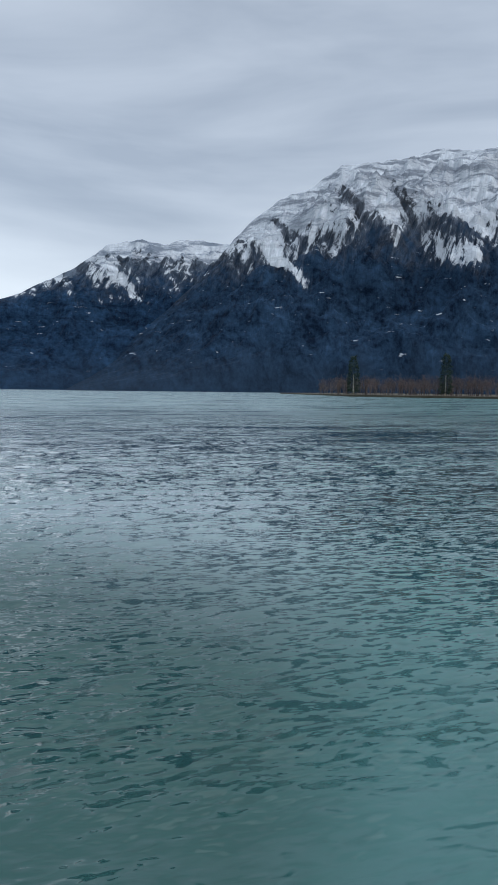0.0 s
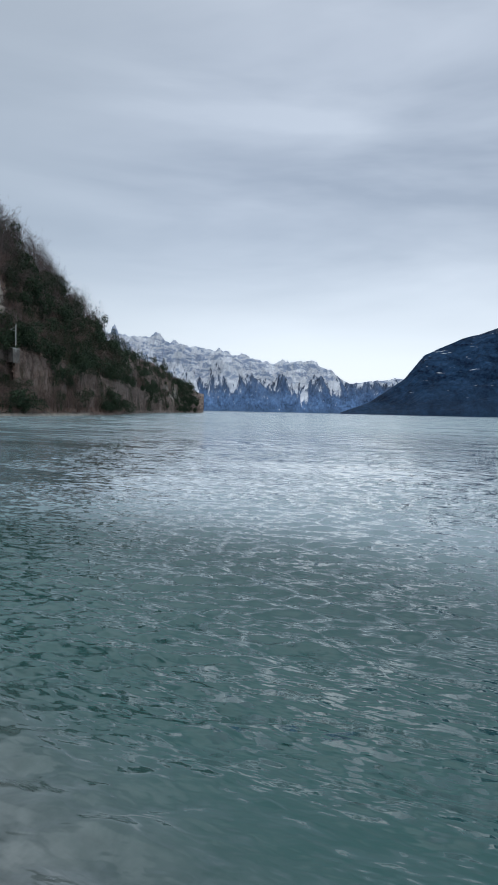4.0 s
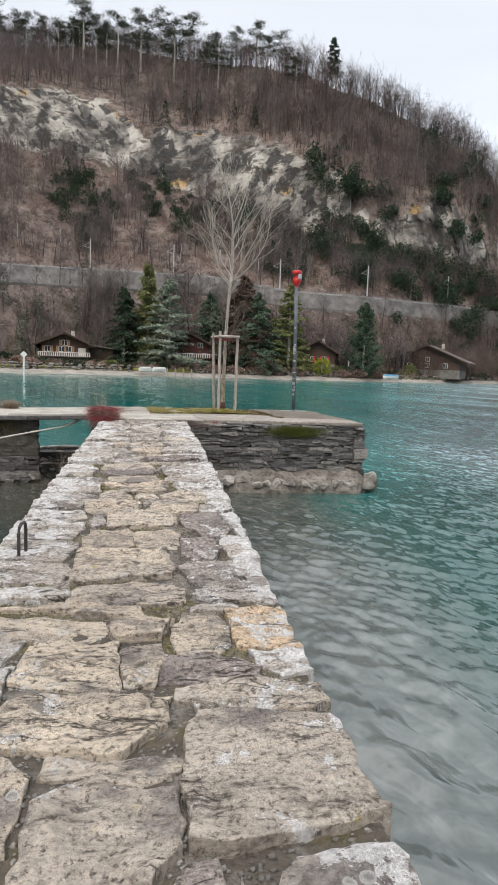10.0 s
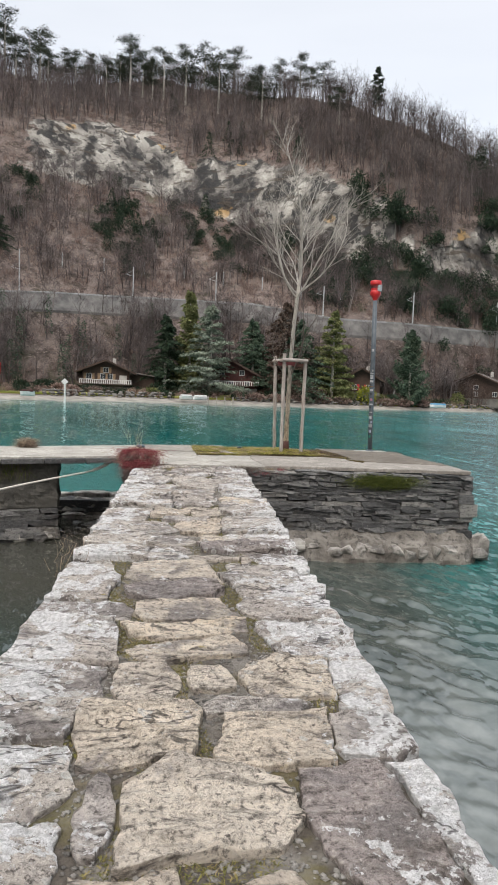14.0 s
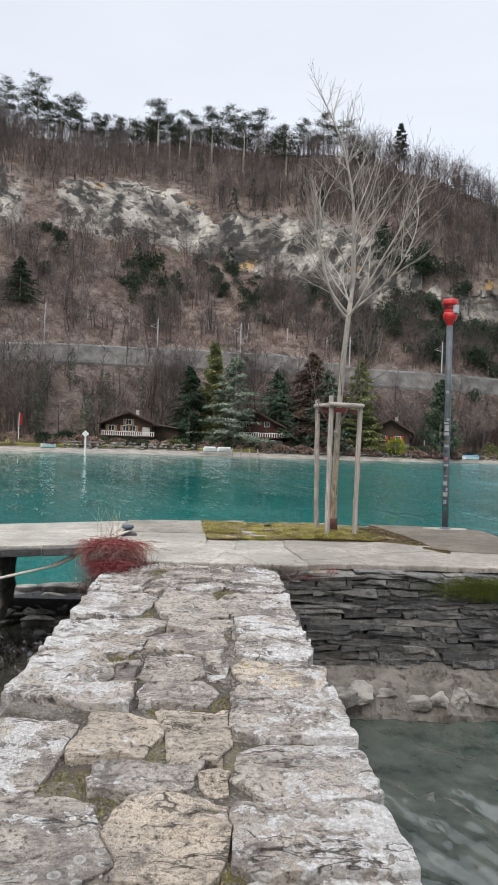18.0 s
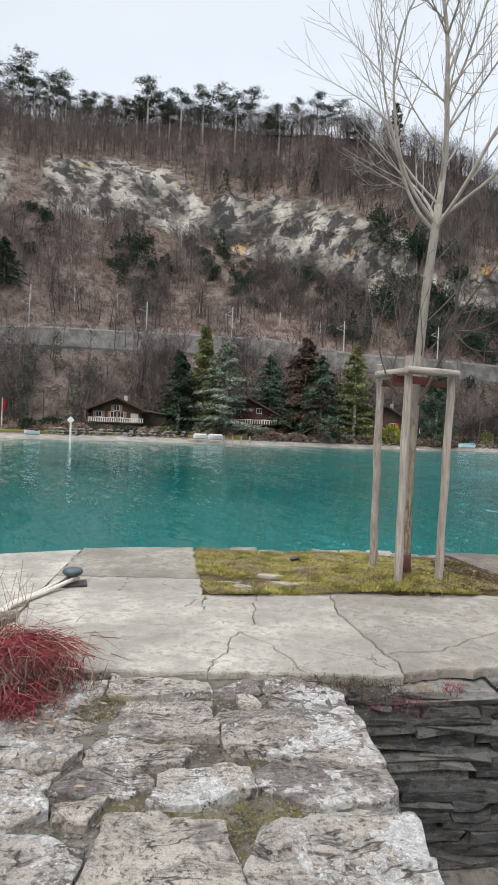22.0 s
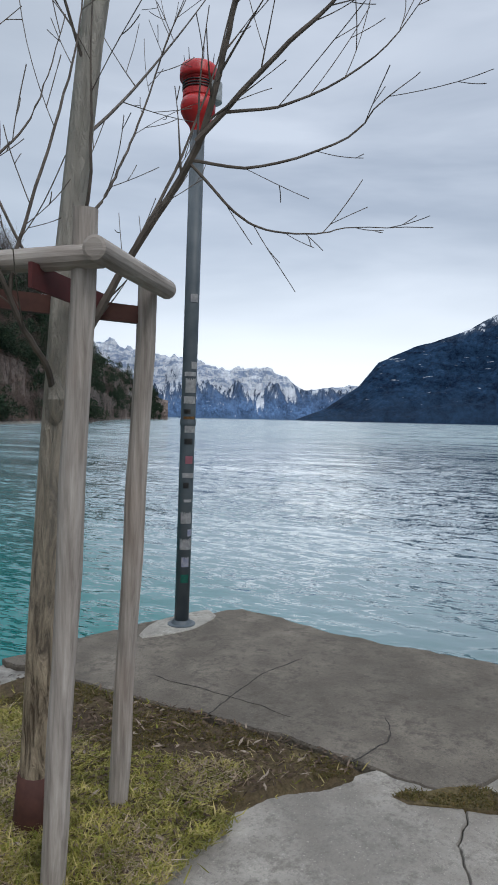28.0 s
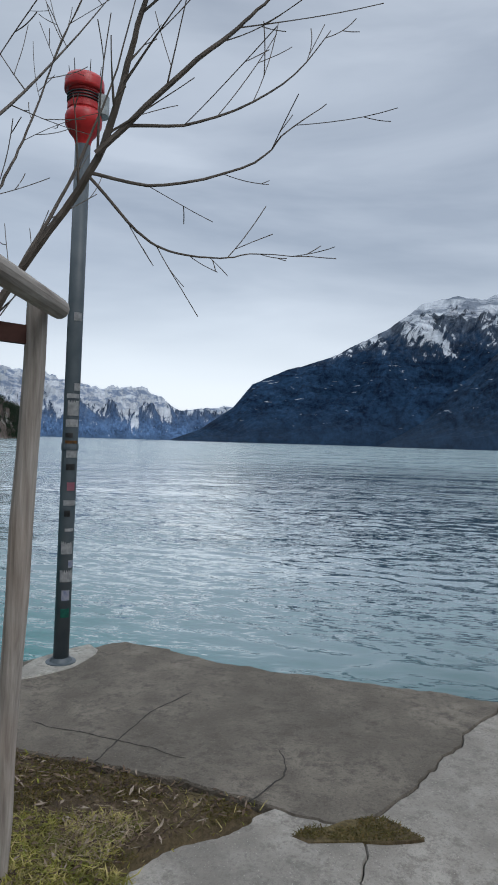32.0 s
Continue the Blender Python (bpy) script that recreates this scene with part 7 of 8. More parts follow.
def bough(lines, twig_len, extra=()):
    """A strong low branch: a few bent arms from one stem, set with twigs."""
    bm = bmesh.new()
    for pts, r in lines:
        pts = [Vector(p) for p in pts]
        fine = []
        for i in range(len(pts) - 1):
            a, b, c, d = pts[max(i - 1, 0)], pts[i], pts[i + 1], pts[min(i + 2, len(pts) - 1)]
            for k in range(5):
                t = k / 5
                fine.append(0.5 * (2 * b + (c - a) * t + (2 * a - 5 * b + 4 * c - d) * t * t + (3 * b - a - 3 * c + d) * t ** 3) + Vector(gt.normal(0, 0.0012, 3)))
        fine.append(pts[-1])
        n = len(fine)
        tube(bm, fine, [max(0.0015, r * (1 - 0.85 * k / n)) for k in range(n)], 6, cap=False)
        for k in range(4, n - 1, 2):
            if gt.random() < 0.72:
                way = (fine[k + 1] - fine[k - 1]).normalized()
                side = way.cross(Vector(gt.normal(0, 1, 3))).normalized()
                shoot(bm, fine[k], way * 0.8 + side * 0.6, twig_len * gt.uniform(0.4, 1.7), max(0.0016, r * 0.26), gt, 1, 0.35, 0.25, 1)
    return bm


part("bough", bough((
    ([(1.83, 17.79, 1.60), (1.75, 17.72, 1.68), (1.66, 17.70, 1.77), (1.55, 17.68, 1.95), (1.48, 17.68, 2.15), (1.42, 17.66, 2.38), (1.36, 17.64, 2.60), (1.32, 17.62, 2.82)], 0.0115),
    ([(1.48, 17.68, 2.15), (1.48, 17.72, 2.3), (1.51, 17.75, 2.47), (1.55, 17.78, 2.7), (1.59, 17.80, 2.93)], 0.006),
    ([(1.48, 17.68, 2.15), (1.53, 17.66, 2.22), (1.60, 17.62, 2.32), (1.66, 17.60, 2.48), (1.70, 17.58, 2.66)], 0.005),
    ([(1.60, 17.69, 1.86), (1.60, 17.65, 1.99), (1.62, 17.62, 2.11), (1.70, 17.60, 2.4), (1.76, 17.60, 2.63), (1.79, 17.60, 2.84), (1.85, 17.6, 3.08)], 0.0065)), 0.22), M_TWIG, tree, "dark curved bough with upright shoots")
part("bough", bough((
    ([(1.89, 17.78, 2.08), (1.87, 17.68, 2.2), (1.83, 17.62, 2.42), (1.81, 17.60, 2.64), (1.82, 17.60, 3.05)], 0.007),
    ([(1.91, 17.80, 2.12), (2.05, 17.83, 2.27), (2.12, 17.84, 2.38), (2.2, 17.85, 2.53), (2.30, 17.86, 2.75), (2.38, 17.86, 2.97), (2.50, 17.87, 3.2), (2.62, 17.88, 3.45)], 0.0065)), 0.25), M_TWIG, tree, "slender dark upright shoots beside the stem")
part("bough", bough((
    ([(1.85, 17.80, 1.62), (1.95, 17.72, 1.86), (2.01, 17.62, 2.06), (2.04, 17.40, 2.32), (2.02, 17.30, 2.47), (2.01, 17.24, 2.62), (1.99, 17.17, 2.77), (1.96, 17.08, 2.98), (1.93, 17.0, 3.25)], 0.017),
    ([(1.95, 17.72, 1.86), (2.08, 17.71, 2.08), (2.24, 17.66, 2.4), (2.34, 17.58, 2.75), (2.40, 17.52, 3.1)], 0.009),
    ([(2.02, 17.36, 2.36), (2.11, 17.13, 2.59), (2.18, 17.0, 2.72), (2.22, 16.92, 2.81), (2.30, 16.80, 3.0)], 0.010),
    ([(2.05, 17.28, 2.44), (2.17, 17.11, 2.47), (2.30, 16.91, 2.60), (2.36, 16.79, 2.76)], 0.0055)), 0.28), M_TWIG, tree, "dark forked bough reaching over the paving")
part("bough", bough((
    ([(2.04, 17.40, 2.32), (2.16, 17.22, 2.30), (2.33, 17.01, 2.40), (2.36, 16.92, 2.49), (2.42, 16.82, 2.58)], 0.0055),
    ([(2.04, 17.40, 2.31), (2.14, 17.30, 2.17), (2.24, 17.25, 2.13), (2.36, 17.14, 2.13), (2.46, 17.05, 2.16), (2.63, 16.85, 2.17)], 0.005)), 0.18), M_TWIG, tree, "thin level branch over the paving")

# ======== the lamp pole ========
PB, PT = Vector((4.02, 19.23, 0.025)), Vector((3.927, 19.086, 3.46))
lamp = thing("storm_warning_lamp", PB, "red storm warning lamp on a grey pole covered with stickers", "warning lamp")
ax = (PT - PB).normalized()
part("pole", tube(bmesh.new(), [PB, PB + ax * 1.1, PB + ax * 2.2, PT], [0.052, 0.052, 0.051, 0.050], 20), M_POLE, lamp, smooth=True)
part("foot", lathe([(0.10, -0.005), (0.10, 0.012), (0.075, 0.016), (0.06, 0.04)], PB, 20), M_POLE, lamp)
part("collar", lathe([(0.056, -0.02), (0.058, 0.0), (0.056, 0.025)], PB + ax * 1.46, 18), M_POLE, lamp)
HEADAT, LS = PT, 0.79
part("lamp_base", lathe([(0.055, -0.06), (0.060, 0.0), (0.075, 0.05), (0.115, 0.10), (0.148, 0.16), (0.152, 0.22), (0.138, 0.262), (0.128, 0.275)], HEADAT, 28, LS), M_RED, lamp, "glossy red lower bowl", smooth=True)
housing = part("lamp_housing", lathe([(0.128, 0.275), (0.134, 0.285), (0.134, 0.33), (0.128, 0.335), (0.128, 0.41), (0.135, 0.415), (0.137, 0.43)], HEADAT, 28, LS), M_RED, lamp)
for k in range(3):
    part("louvre", lathe([(0.131, 0.343 + 0.024 * k), (0.139, 0.345 + 0.024 * k), (0.139, 0.352 + 0.024 * k), (0.131, 0.355 + 0.024 * k)], HEADAT, 28, LS), M_DARK, housing, "black louvre ring")
part("lamp_cap", lathe([(0.140, 0.43), (0.160, 0.435), (0.163, 0.46), (0.160, 0.525), (0.148, 0.55), (0.10, 0.56), (0.02, 0.563)], HEADAT, 28, LS), M_RED, lamp, "red cap", smooth=True)
lens_at = HEADAT + Vector((0.065, -0.085, 0.27))
lens = part("lens", lathe([(0.050, -0.075), (0.056, -0.07), (0.056, 0.055), (0.050, 0.06)], lens_at, 18), M_LENS, lamp, "clear ribbed glass lens of the lamp")
for k in range(6):
    a = k * 1.05
    p = HEADAT + Vector((0.095 * math.cos(a), 0.095 * math.sin(a), 0.43))
    part("bird_spike", tube(bmesh.new(), [p, p + Vector((0.01 * math.cos(a), 0.01 * math.sin(a), 0.09))], [0.004, 0.002], 5), M_IRON, lamp)


def sticker(z, w, h, material, turn=0.0, label=""):
    """A paper patch bent round the pole on the side that faces the pier."""
    bm = bmesh.new()
    c, n = PB + ax * z, 6
    face = radians(-128 + turn)
    rows = []
    for i in range(n + 1):
        a = face + (i / n - 0.5) * w / 0.0535
        rows.append([bm.verts.new((c.x + 0.0535 * math.cos(a), c.y + 0.0535 * math.sin(a), c.z + s * h / 2)) for s in (-1, 1)])
    for u, v in zip(rows, rows[1:]):
        bm.faces.new((u[0], v[0], v[1], u[1]))
    bmesh.ops.solidify(bm, geom=bm.faces, thickness=-0.0008)
    return part("sticker", bm, material, lamp, label)


for z, w, h, k, turn in ((2.32, 0.055, 0.055, 0, 10), (1.86, 0.05, 0.05, 0, 30), (1.80, 0.09, 0.03, 0, 0), (1.72, 0.08, 0.10, 0, 5), (1.62, 0.09, 0.05, 0, 0), (1.54, 0.05, 0.03, 1, -20), (1.49, 0.09, 0.03, 4, 0),
                         (1.42, 0.085, 0.055, 0, 12), (1.33, 0.06, 0.04, 1, 0), (1.20, 0.055, 0.055, 2, 10), (1.09, 0.09, 0.035, 0, 8), (1.02, 0.04, 0.04, 1, -10), (0.91, 0.06, 0.02, 0, 10),
                         (0.79, 0.08, 0.085, 0, 0), (0.68, 0.04, 0.05, 5, 35), (0.60, 0.09, 0.08, 0, 4), (0.47, 0.055, 0.07, 5, 4), (0.35, 0.06, 0.06, 3, 4)):
    sticker(z, w, h, M_STK[k], turn)
    if k == 0 and h > 0.045:
        sticker(z - h * 0.2, w * 0.7, h * 0.25, M_STK[1], turn)
patch = [(3.80 + 0.42 * math.cos(a) * k, 19.30 + 0.16 * math.sin(a) * k) for a, k in zip(np.linspace(0, 6.28, 16)[:-1], gc.uniform(0.85, 1.1, 15))]
patch = [(x + 0.22, y - 0.05) for x, y in patch]
bm = slab_of(patch, 0.034, 0.02, gc, 0.004, 0.012)
solo("pole_footing", bm, M_CONC, "pale patch of newer concrete round the pole's foot", "paving", (4.1, 19.3, 0.0), kind="structure")

# ======== bollard, rope, heather ========
BO = Vector((-1.13, 17.58, 0.015))
bollard = thing("bollard", BO, "blue-grey mushroom mooring bollard on the quay", "bollard")
part("base_plate", box((0.24, 0.2, 0.02), BO + Vector((0, 0, 0.01)), 0.2, 0.004), M_IRON, bollard)
part("stem", lathe([(0.046, 0.015), (0.04, 0.04), (0.042, 0.085)], BO, 20), M_BOLL, bollard)
part("head", lathe([(0.04, 0.078), (0.075, 0.09), (0.086, 0.106), (0.086, 0.12), (0.075, 0.136), (0.045, 0.144), (0.01, 0.146)], BO, 24), M_BOLL, bollard, smooth=True)
rope = thing("mooring_rope", BO + Vector((0, 0, 0.03)), "thick cream mooring rope looped on the bollard", "rope")


def cord(pts, r, sub=8):
    """A two-strand rope along a smooth line through points."""
    pts = [Vector(p) for p in pts]
    line = []
    for i in range(len(pts) - 1):
        a, b, c, d = pts[max(i - 1, 0)], pts[i], pts[i + 1], pts[min(i + 2, len(pts) - 1)]
        for k in range(sub):
            t = k / sub
            line.append(0.5 * (2 * b + (c - a) * t + (2 * a - 5 * b + 4 * c - d) * t * t + (3 * b - a - 3 * c + d) * t ** 3))
    line.append(pts[-1])
    return tube(bmesh.new(), line, [r] * len(line), 8)


part("strand", cord([BO + Vector((0.055, 0.0, 0.055)), BO + Vector((0.0, -0.06, 0.05)), (-1.28, 17.2, 0.035), (-1.42, 16.84, 0.03), (-1.55, 16.76, -0.07), (-1.9, 16.68, -0.26), (-2.25, 16.45, -0.33), (-2.7, 16.0, -0.39), (-3.2, 15.2, -0.44), (-4.2, 13.4, -0.55), (-6.0, 10.0, -0.85), (-8.5, 6.0, -1.7)], 0.019), M_ROPE, rope, smooth=True)
part("strand", cord([BO + Vector((0.02, 0.06, 0.055)), BO + Vector((-0.06, 0.02, 0.05)), (-1.33, 17.22, 0.03), (-1.46, 16.86, 0.025), (-1.58, 16.77, -0.09), (-1.9, 16.70, -0.275)], 0.016), M_ROPE, rope, smooth=True)
part("splice", cord([(-1.68, 16.73, -0.15), (-1.8, 16.70, -0.215), (-1.95, 16.66, -0.275)], 0.028), M_ROPE, rope, smooth=True)


def heather(at, count, spread, tall, root, material, g, name):
    v_, f_ = [], []
    P = np.array(at) + g.normal(0, 1, (count, 3)) * [spread, spread * 0.7, 0.02]
    a = g.uniform(0, 6.28, count)
    out = np.stack([np.cos(a), np.sin(a), 0 * a], 1)
    h = g.uniform(*tall, (count, 1))
    mid = P + out * h * 0.35 + [0, 0, 1] * h
    tip = mid + out * h * g.uniform(0.5, 1.1, (count, 1)) + [0, 0, 1] * h * g.uniform(-0.7, 0.15, (count, 1))
    k1, k2 = slivers(P, mid, np.full(count, 0.0045), g), slivers(mid, tip, np.full(count, 0.0045), g)
    v, t = gather([k1, k2])
    o = new(name, soup(name, v - np.array(ORIGIN[root]), t, material))
    o.parent = root
    tagged(o, kind="stuff")


bush = thing("red_stemmed_shrub", (-1.0, 15.35, 0.0), "low dark red wiry shrub at the corner of the pier", "shrub")
gb = np.random.default_rng(77)
heather((-1.0, 15.35, 0.02), 3400, 0.125, (0.09, 0.25), bush, M_HEATH, gb, "stem_mass")
heather((-1.01, 15.10, -0.10), 1300, 0.09, (0.08, 0.22), bush, M_HEATH, gb, "hanging_stem_mass")
heather((-1.02, 15.25, 0.0), 1100, 0.12, (0.08, 0.22), bush, M_TWIG, gb, "dead_stem_mass")
heather((-1.10, 14.85, -0.20), 420, 0.08, (0.06, 0.20), bush, M_DUSK, gb, "trailing_stem_mass")
heather((-1.0, 15.33, 0.03), 420, 0.15, (0.10, 0.25), bush, M_STRAW, gb, "dry_stem_mass")
bm = bmesh.new()
for k in range(9):
    shoot(bm, (-1.1 + gb.normal(0, 0.12), 15.4 + gb.normal(0, 0.08), 0.1), (gb.normal(0, 0.25), gb.normal(0, 0.2), 1), gb.uniform(0.35, 0.6), 0.003, gb, 1, 0.3, 0.2, 3)
part("bare_stem_mass", bm, M_STRAW, bush)
far_bush = thing("dry_shrub", (-3.45, 18.0, 0.0), "low dry brownish tuft on the footbridge edge", "shrub")
heather((-3.45, 18.0, 0.01), 700, 0.10, (0.05, 0.17), far_bush, M_STRAW, gb, "dry_stem_mass")
heather((-3.45, 18.0, 0.01), 700, 0.11, (0.05, 0.15), far_bush, M_DUSK, gb, "stem_mass")
fallen("fallen_leaves", 260, lambda g: (-0.72 + g.normal(0, 0.16), 15.2 + g.normal(0, 0.35), 0.006), "pale dry leaves caught at the foot of the shrub")
tuft = thing("root_tuft", (1.0, 15.55, -0.1), "dark wiry roots hanging over the quay edge", "plant")
heather((0.92, 15.52, -0.07), 600, 0.11, (0.02, 0.06), tuft, M_TWIG, gb, "root_mass")
heather((1.1, 15.50, -0.12), 120, 0.16, (0.02, 0.06), tuft, M_HEATH, gb, "red_root_mass")
heather((0.72, 15.53, -0.03), 260, 0.13, (0.012, 0.035), tuft, M_LITTER, gb, "dry_root_mass")
heather((1.25, 15.50, -0.05), 90, 0.05, (0.015, 0.035), tuft, M_STRAW, gb, "dry_rosette_mass")
heather((1.42, 15.50, -0.05), 80, 0.04, (0.015, 0.035), tuft, M_HEATH, gb, "red_rosette_mass")
blades("wall_moss", 9000, lambda g: (3.25 + g.normal(0, 0.28), 15.46 + g.normal(0, 0.014), -0.20 + g.normal(0, 0.055)), M_WETMOSS, "cushion of dark green moss on the face of the quay wall", (0.012, 0.03), 0.004, "moss", 0.8)
blades("pier_weeds", 22, lambda g: (-1.1 + g.normal(0, 0.06), 9.4 + g.normal(0, 0.3), -0.08), M_STRAW, "dry stalks growing at the pier's edge", (0.12, 0.4), 0.0025, "grass", 0.35)

# ---- iron hoop at the pier's edge
bm = bmesh.new()
tube(bm, [(-0.86, 4.99, -0.06), (-0.86, 4.99, 0.15), (-0.857, 5.0, 0.19), (-0.85, 5.025, 0.207), (-0.84, 5.065, 0.207), (-0.836, 5.09, 0.19), (-0.835, 5.10, 0.15), (-0.835, 5.10, -0.06)], [0.011] * 8, 10)
solo("iron_hoop", bm, M_IRON, "single black iron hoop set in the pier's edge", "mooring hoop", (-0.85, 5.05, 0.0))

# ======== flagstones of the pier ========
gp = np.random.default_rng(42)
paving = thing("pier_paving", (-0.15, 6.0, 0.0), "uneven lichen-covered limestone flags paving the pier", "paving", kind="structure")
X0, Y0, Y1 = -1.05, -8.8, 15.57


def edge_x(y):
    """The pier widens a little towards its head."""
    return float(np.interp(y, [3.0, 6.0, 11.0, 15.5], [0.665, 0.715, 0.785, 0.77]))



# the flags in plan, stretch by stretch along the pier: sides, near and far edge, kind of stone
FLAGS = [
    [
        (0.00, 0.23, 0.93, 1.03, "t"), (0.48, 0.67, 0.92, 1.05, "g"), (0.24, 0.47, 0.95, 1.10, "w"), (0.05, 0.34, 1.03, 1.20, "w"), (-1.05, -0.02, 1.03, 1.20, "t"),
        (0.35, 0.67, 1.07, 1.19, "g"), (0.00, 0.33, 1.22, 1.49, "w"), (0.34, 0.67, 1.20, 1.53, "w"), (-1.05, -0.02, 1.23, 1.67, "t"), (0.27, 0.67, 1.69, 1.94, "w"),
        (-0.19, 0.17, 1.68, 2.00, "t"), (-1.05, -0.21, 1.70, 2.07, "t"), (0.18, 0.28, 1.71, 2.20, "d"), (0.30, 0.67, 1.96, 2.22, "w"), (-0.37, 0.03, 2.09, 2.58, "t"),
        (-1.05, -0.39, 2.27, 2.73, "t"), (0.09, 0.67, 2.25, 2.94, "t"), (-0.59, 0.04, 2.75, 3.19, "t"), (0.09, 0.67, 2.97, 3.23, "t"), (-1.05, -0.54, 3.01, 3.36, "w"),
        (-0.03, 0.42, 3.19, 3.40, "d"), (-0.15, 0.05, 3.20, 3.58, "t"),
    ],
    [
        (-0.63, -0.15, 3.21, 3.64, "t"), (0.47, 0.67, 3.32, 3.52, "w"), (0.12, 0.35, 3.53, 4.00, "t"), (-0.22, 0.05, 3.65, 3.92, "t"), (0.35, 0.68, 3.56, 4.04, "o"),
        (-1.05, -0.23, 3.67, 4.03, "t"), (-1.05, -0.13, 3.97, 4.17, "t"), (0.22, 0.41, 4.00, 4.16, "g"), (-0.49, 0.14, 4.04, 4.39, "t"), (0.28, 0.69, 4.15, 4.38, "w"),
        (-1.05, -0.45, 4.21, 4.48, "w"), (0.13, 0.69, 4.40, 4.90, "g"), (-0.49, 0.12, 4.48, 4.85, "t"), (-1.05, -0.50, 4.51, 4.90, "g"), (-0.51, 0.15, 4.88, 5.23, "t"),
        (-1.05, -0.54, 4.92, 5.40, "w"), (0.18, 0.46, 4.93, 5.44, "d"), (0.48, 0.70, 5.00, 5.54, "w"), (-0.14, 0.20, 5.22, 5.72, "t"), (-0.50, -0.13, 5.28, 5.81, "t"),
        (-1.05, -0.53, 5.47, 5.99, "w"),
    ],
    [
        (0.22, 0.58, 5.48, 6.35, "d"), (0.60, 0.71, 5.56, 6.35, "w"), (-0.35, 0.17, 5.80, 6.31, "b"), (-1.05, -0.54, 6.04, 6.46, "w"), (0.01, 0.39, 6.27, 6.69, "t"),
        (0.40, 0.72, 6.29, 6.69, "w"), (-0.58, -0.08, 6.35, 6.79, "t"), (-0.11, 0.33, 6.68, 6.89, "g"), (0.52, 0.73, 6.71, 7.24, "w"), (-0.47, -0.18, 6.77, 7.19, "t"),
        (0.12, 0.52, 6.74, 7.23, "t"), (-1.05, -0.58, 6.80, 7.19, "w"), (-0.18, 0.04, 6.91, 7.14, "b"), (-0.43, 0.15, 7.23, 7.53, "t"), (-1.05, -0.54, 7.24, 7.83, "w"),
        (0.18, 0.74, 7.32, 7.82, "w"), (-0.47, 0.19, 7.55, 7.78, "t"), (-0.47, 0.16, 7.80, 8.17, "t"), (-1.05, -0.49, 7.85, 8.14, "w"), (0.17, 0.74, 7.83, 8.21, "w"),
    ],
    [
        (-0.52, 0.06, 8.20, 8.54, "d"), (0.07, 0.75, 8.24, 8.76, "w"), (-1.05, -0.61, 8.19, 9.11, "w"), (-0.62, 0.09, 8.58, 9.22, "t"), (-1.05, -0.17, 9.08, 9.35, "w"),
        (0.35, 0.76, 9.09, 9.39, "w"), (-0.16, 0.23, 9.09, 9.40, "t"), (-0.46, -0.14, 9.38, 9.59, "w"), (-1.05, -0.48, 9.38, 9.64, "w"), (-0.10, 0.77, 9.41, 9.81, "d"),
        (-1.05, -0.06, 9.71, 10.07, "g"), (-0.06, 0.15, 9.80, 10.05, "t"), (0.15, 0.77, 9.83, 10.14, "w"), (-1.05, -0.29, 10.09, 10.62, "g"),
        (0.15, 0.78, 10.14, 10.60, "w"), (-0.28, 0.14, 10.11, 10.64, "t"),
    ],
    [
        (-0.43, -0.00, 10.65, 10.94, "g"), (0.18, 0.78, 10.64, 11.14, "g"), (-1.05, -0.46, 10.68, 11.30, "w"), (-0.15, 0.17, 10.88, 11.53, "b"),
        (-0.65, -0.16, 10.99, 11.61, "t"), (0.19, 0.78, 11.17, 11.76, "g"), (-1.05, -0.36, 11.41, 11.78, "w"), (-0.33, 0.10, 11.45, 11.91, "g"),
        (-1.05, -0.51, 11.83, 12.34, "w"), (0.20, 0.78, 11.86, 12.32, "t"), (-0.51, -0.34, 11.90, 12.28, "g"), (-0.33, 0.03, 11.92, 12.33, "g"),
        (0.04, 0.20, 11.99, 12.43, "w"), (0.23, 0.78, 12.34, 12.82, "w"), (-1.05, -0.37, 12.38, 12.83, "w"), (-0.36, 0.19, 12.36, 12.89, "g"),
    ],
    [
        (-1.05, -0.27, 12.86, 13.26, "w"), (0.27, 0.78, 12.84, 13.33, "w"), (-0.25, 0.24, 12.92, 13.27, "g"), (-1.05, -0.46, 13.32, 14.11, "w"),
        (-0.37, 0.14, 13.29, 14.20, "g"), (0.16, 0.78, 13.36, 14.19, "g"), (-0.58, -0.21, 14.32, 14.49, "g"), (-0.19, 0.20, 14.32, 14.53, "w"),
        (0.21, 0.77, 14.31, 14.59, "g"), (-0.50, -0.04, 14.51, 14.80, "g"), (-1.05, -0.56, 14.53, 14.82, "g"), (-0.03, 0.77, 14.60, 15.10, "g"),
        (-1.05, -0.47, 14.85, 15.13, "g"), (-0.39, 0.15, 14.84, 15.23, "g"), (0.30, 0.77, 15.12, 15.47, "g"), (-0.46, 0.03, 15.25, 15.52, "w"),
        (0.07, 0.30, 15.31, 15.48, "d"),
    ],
    ]


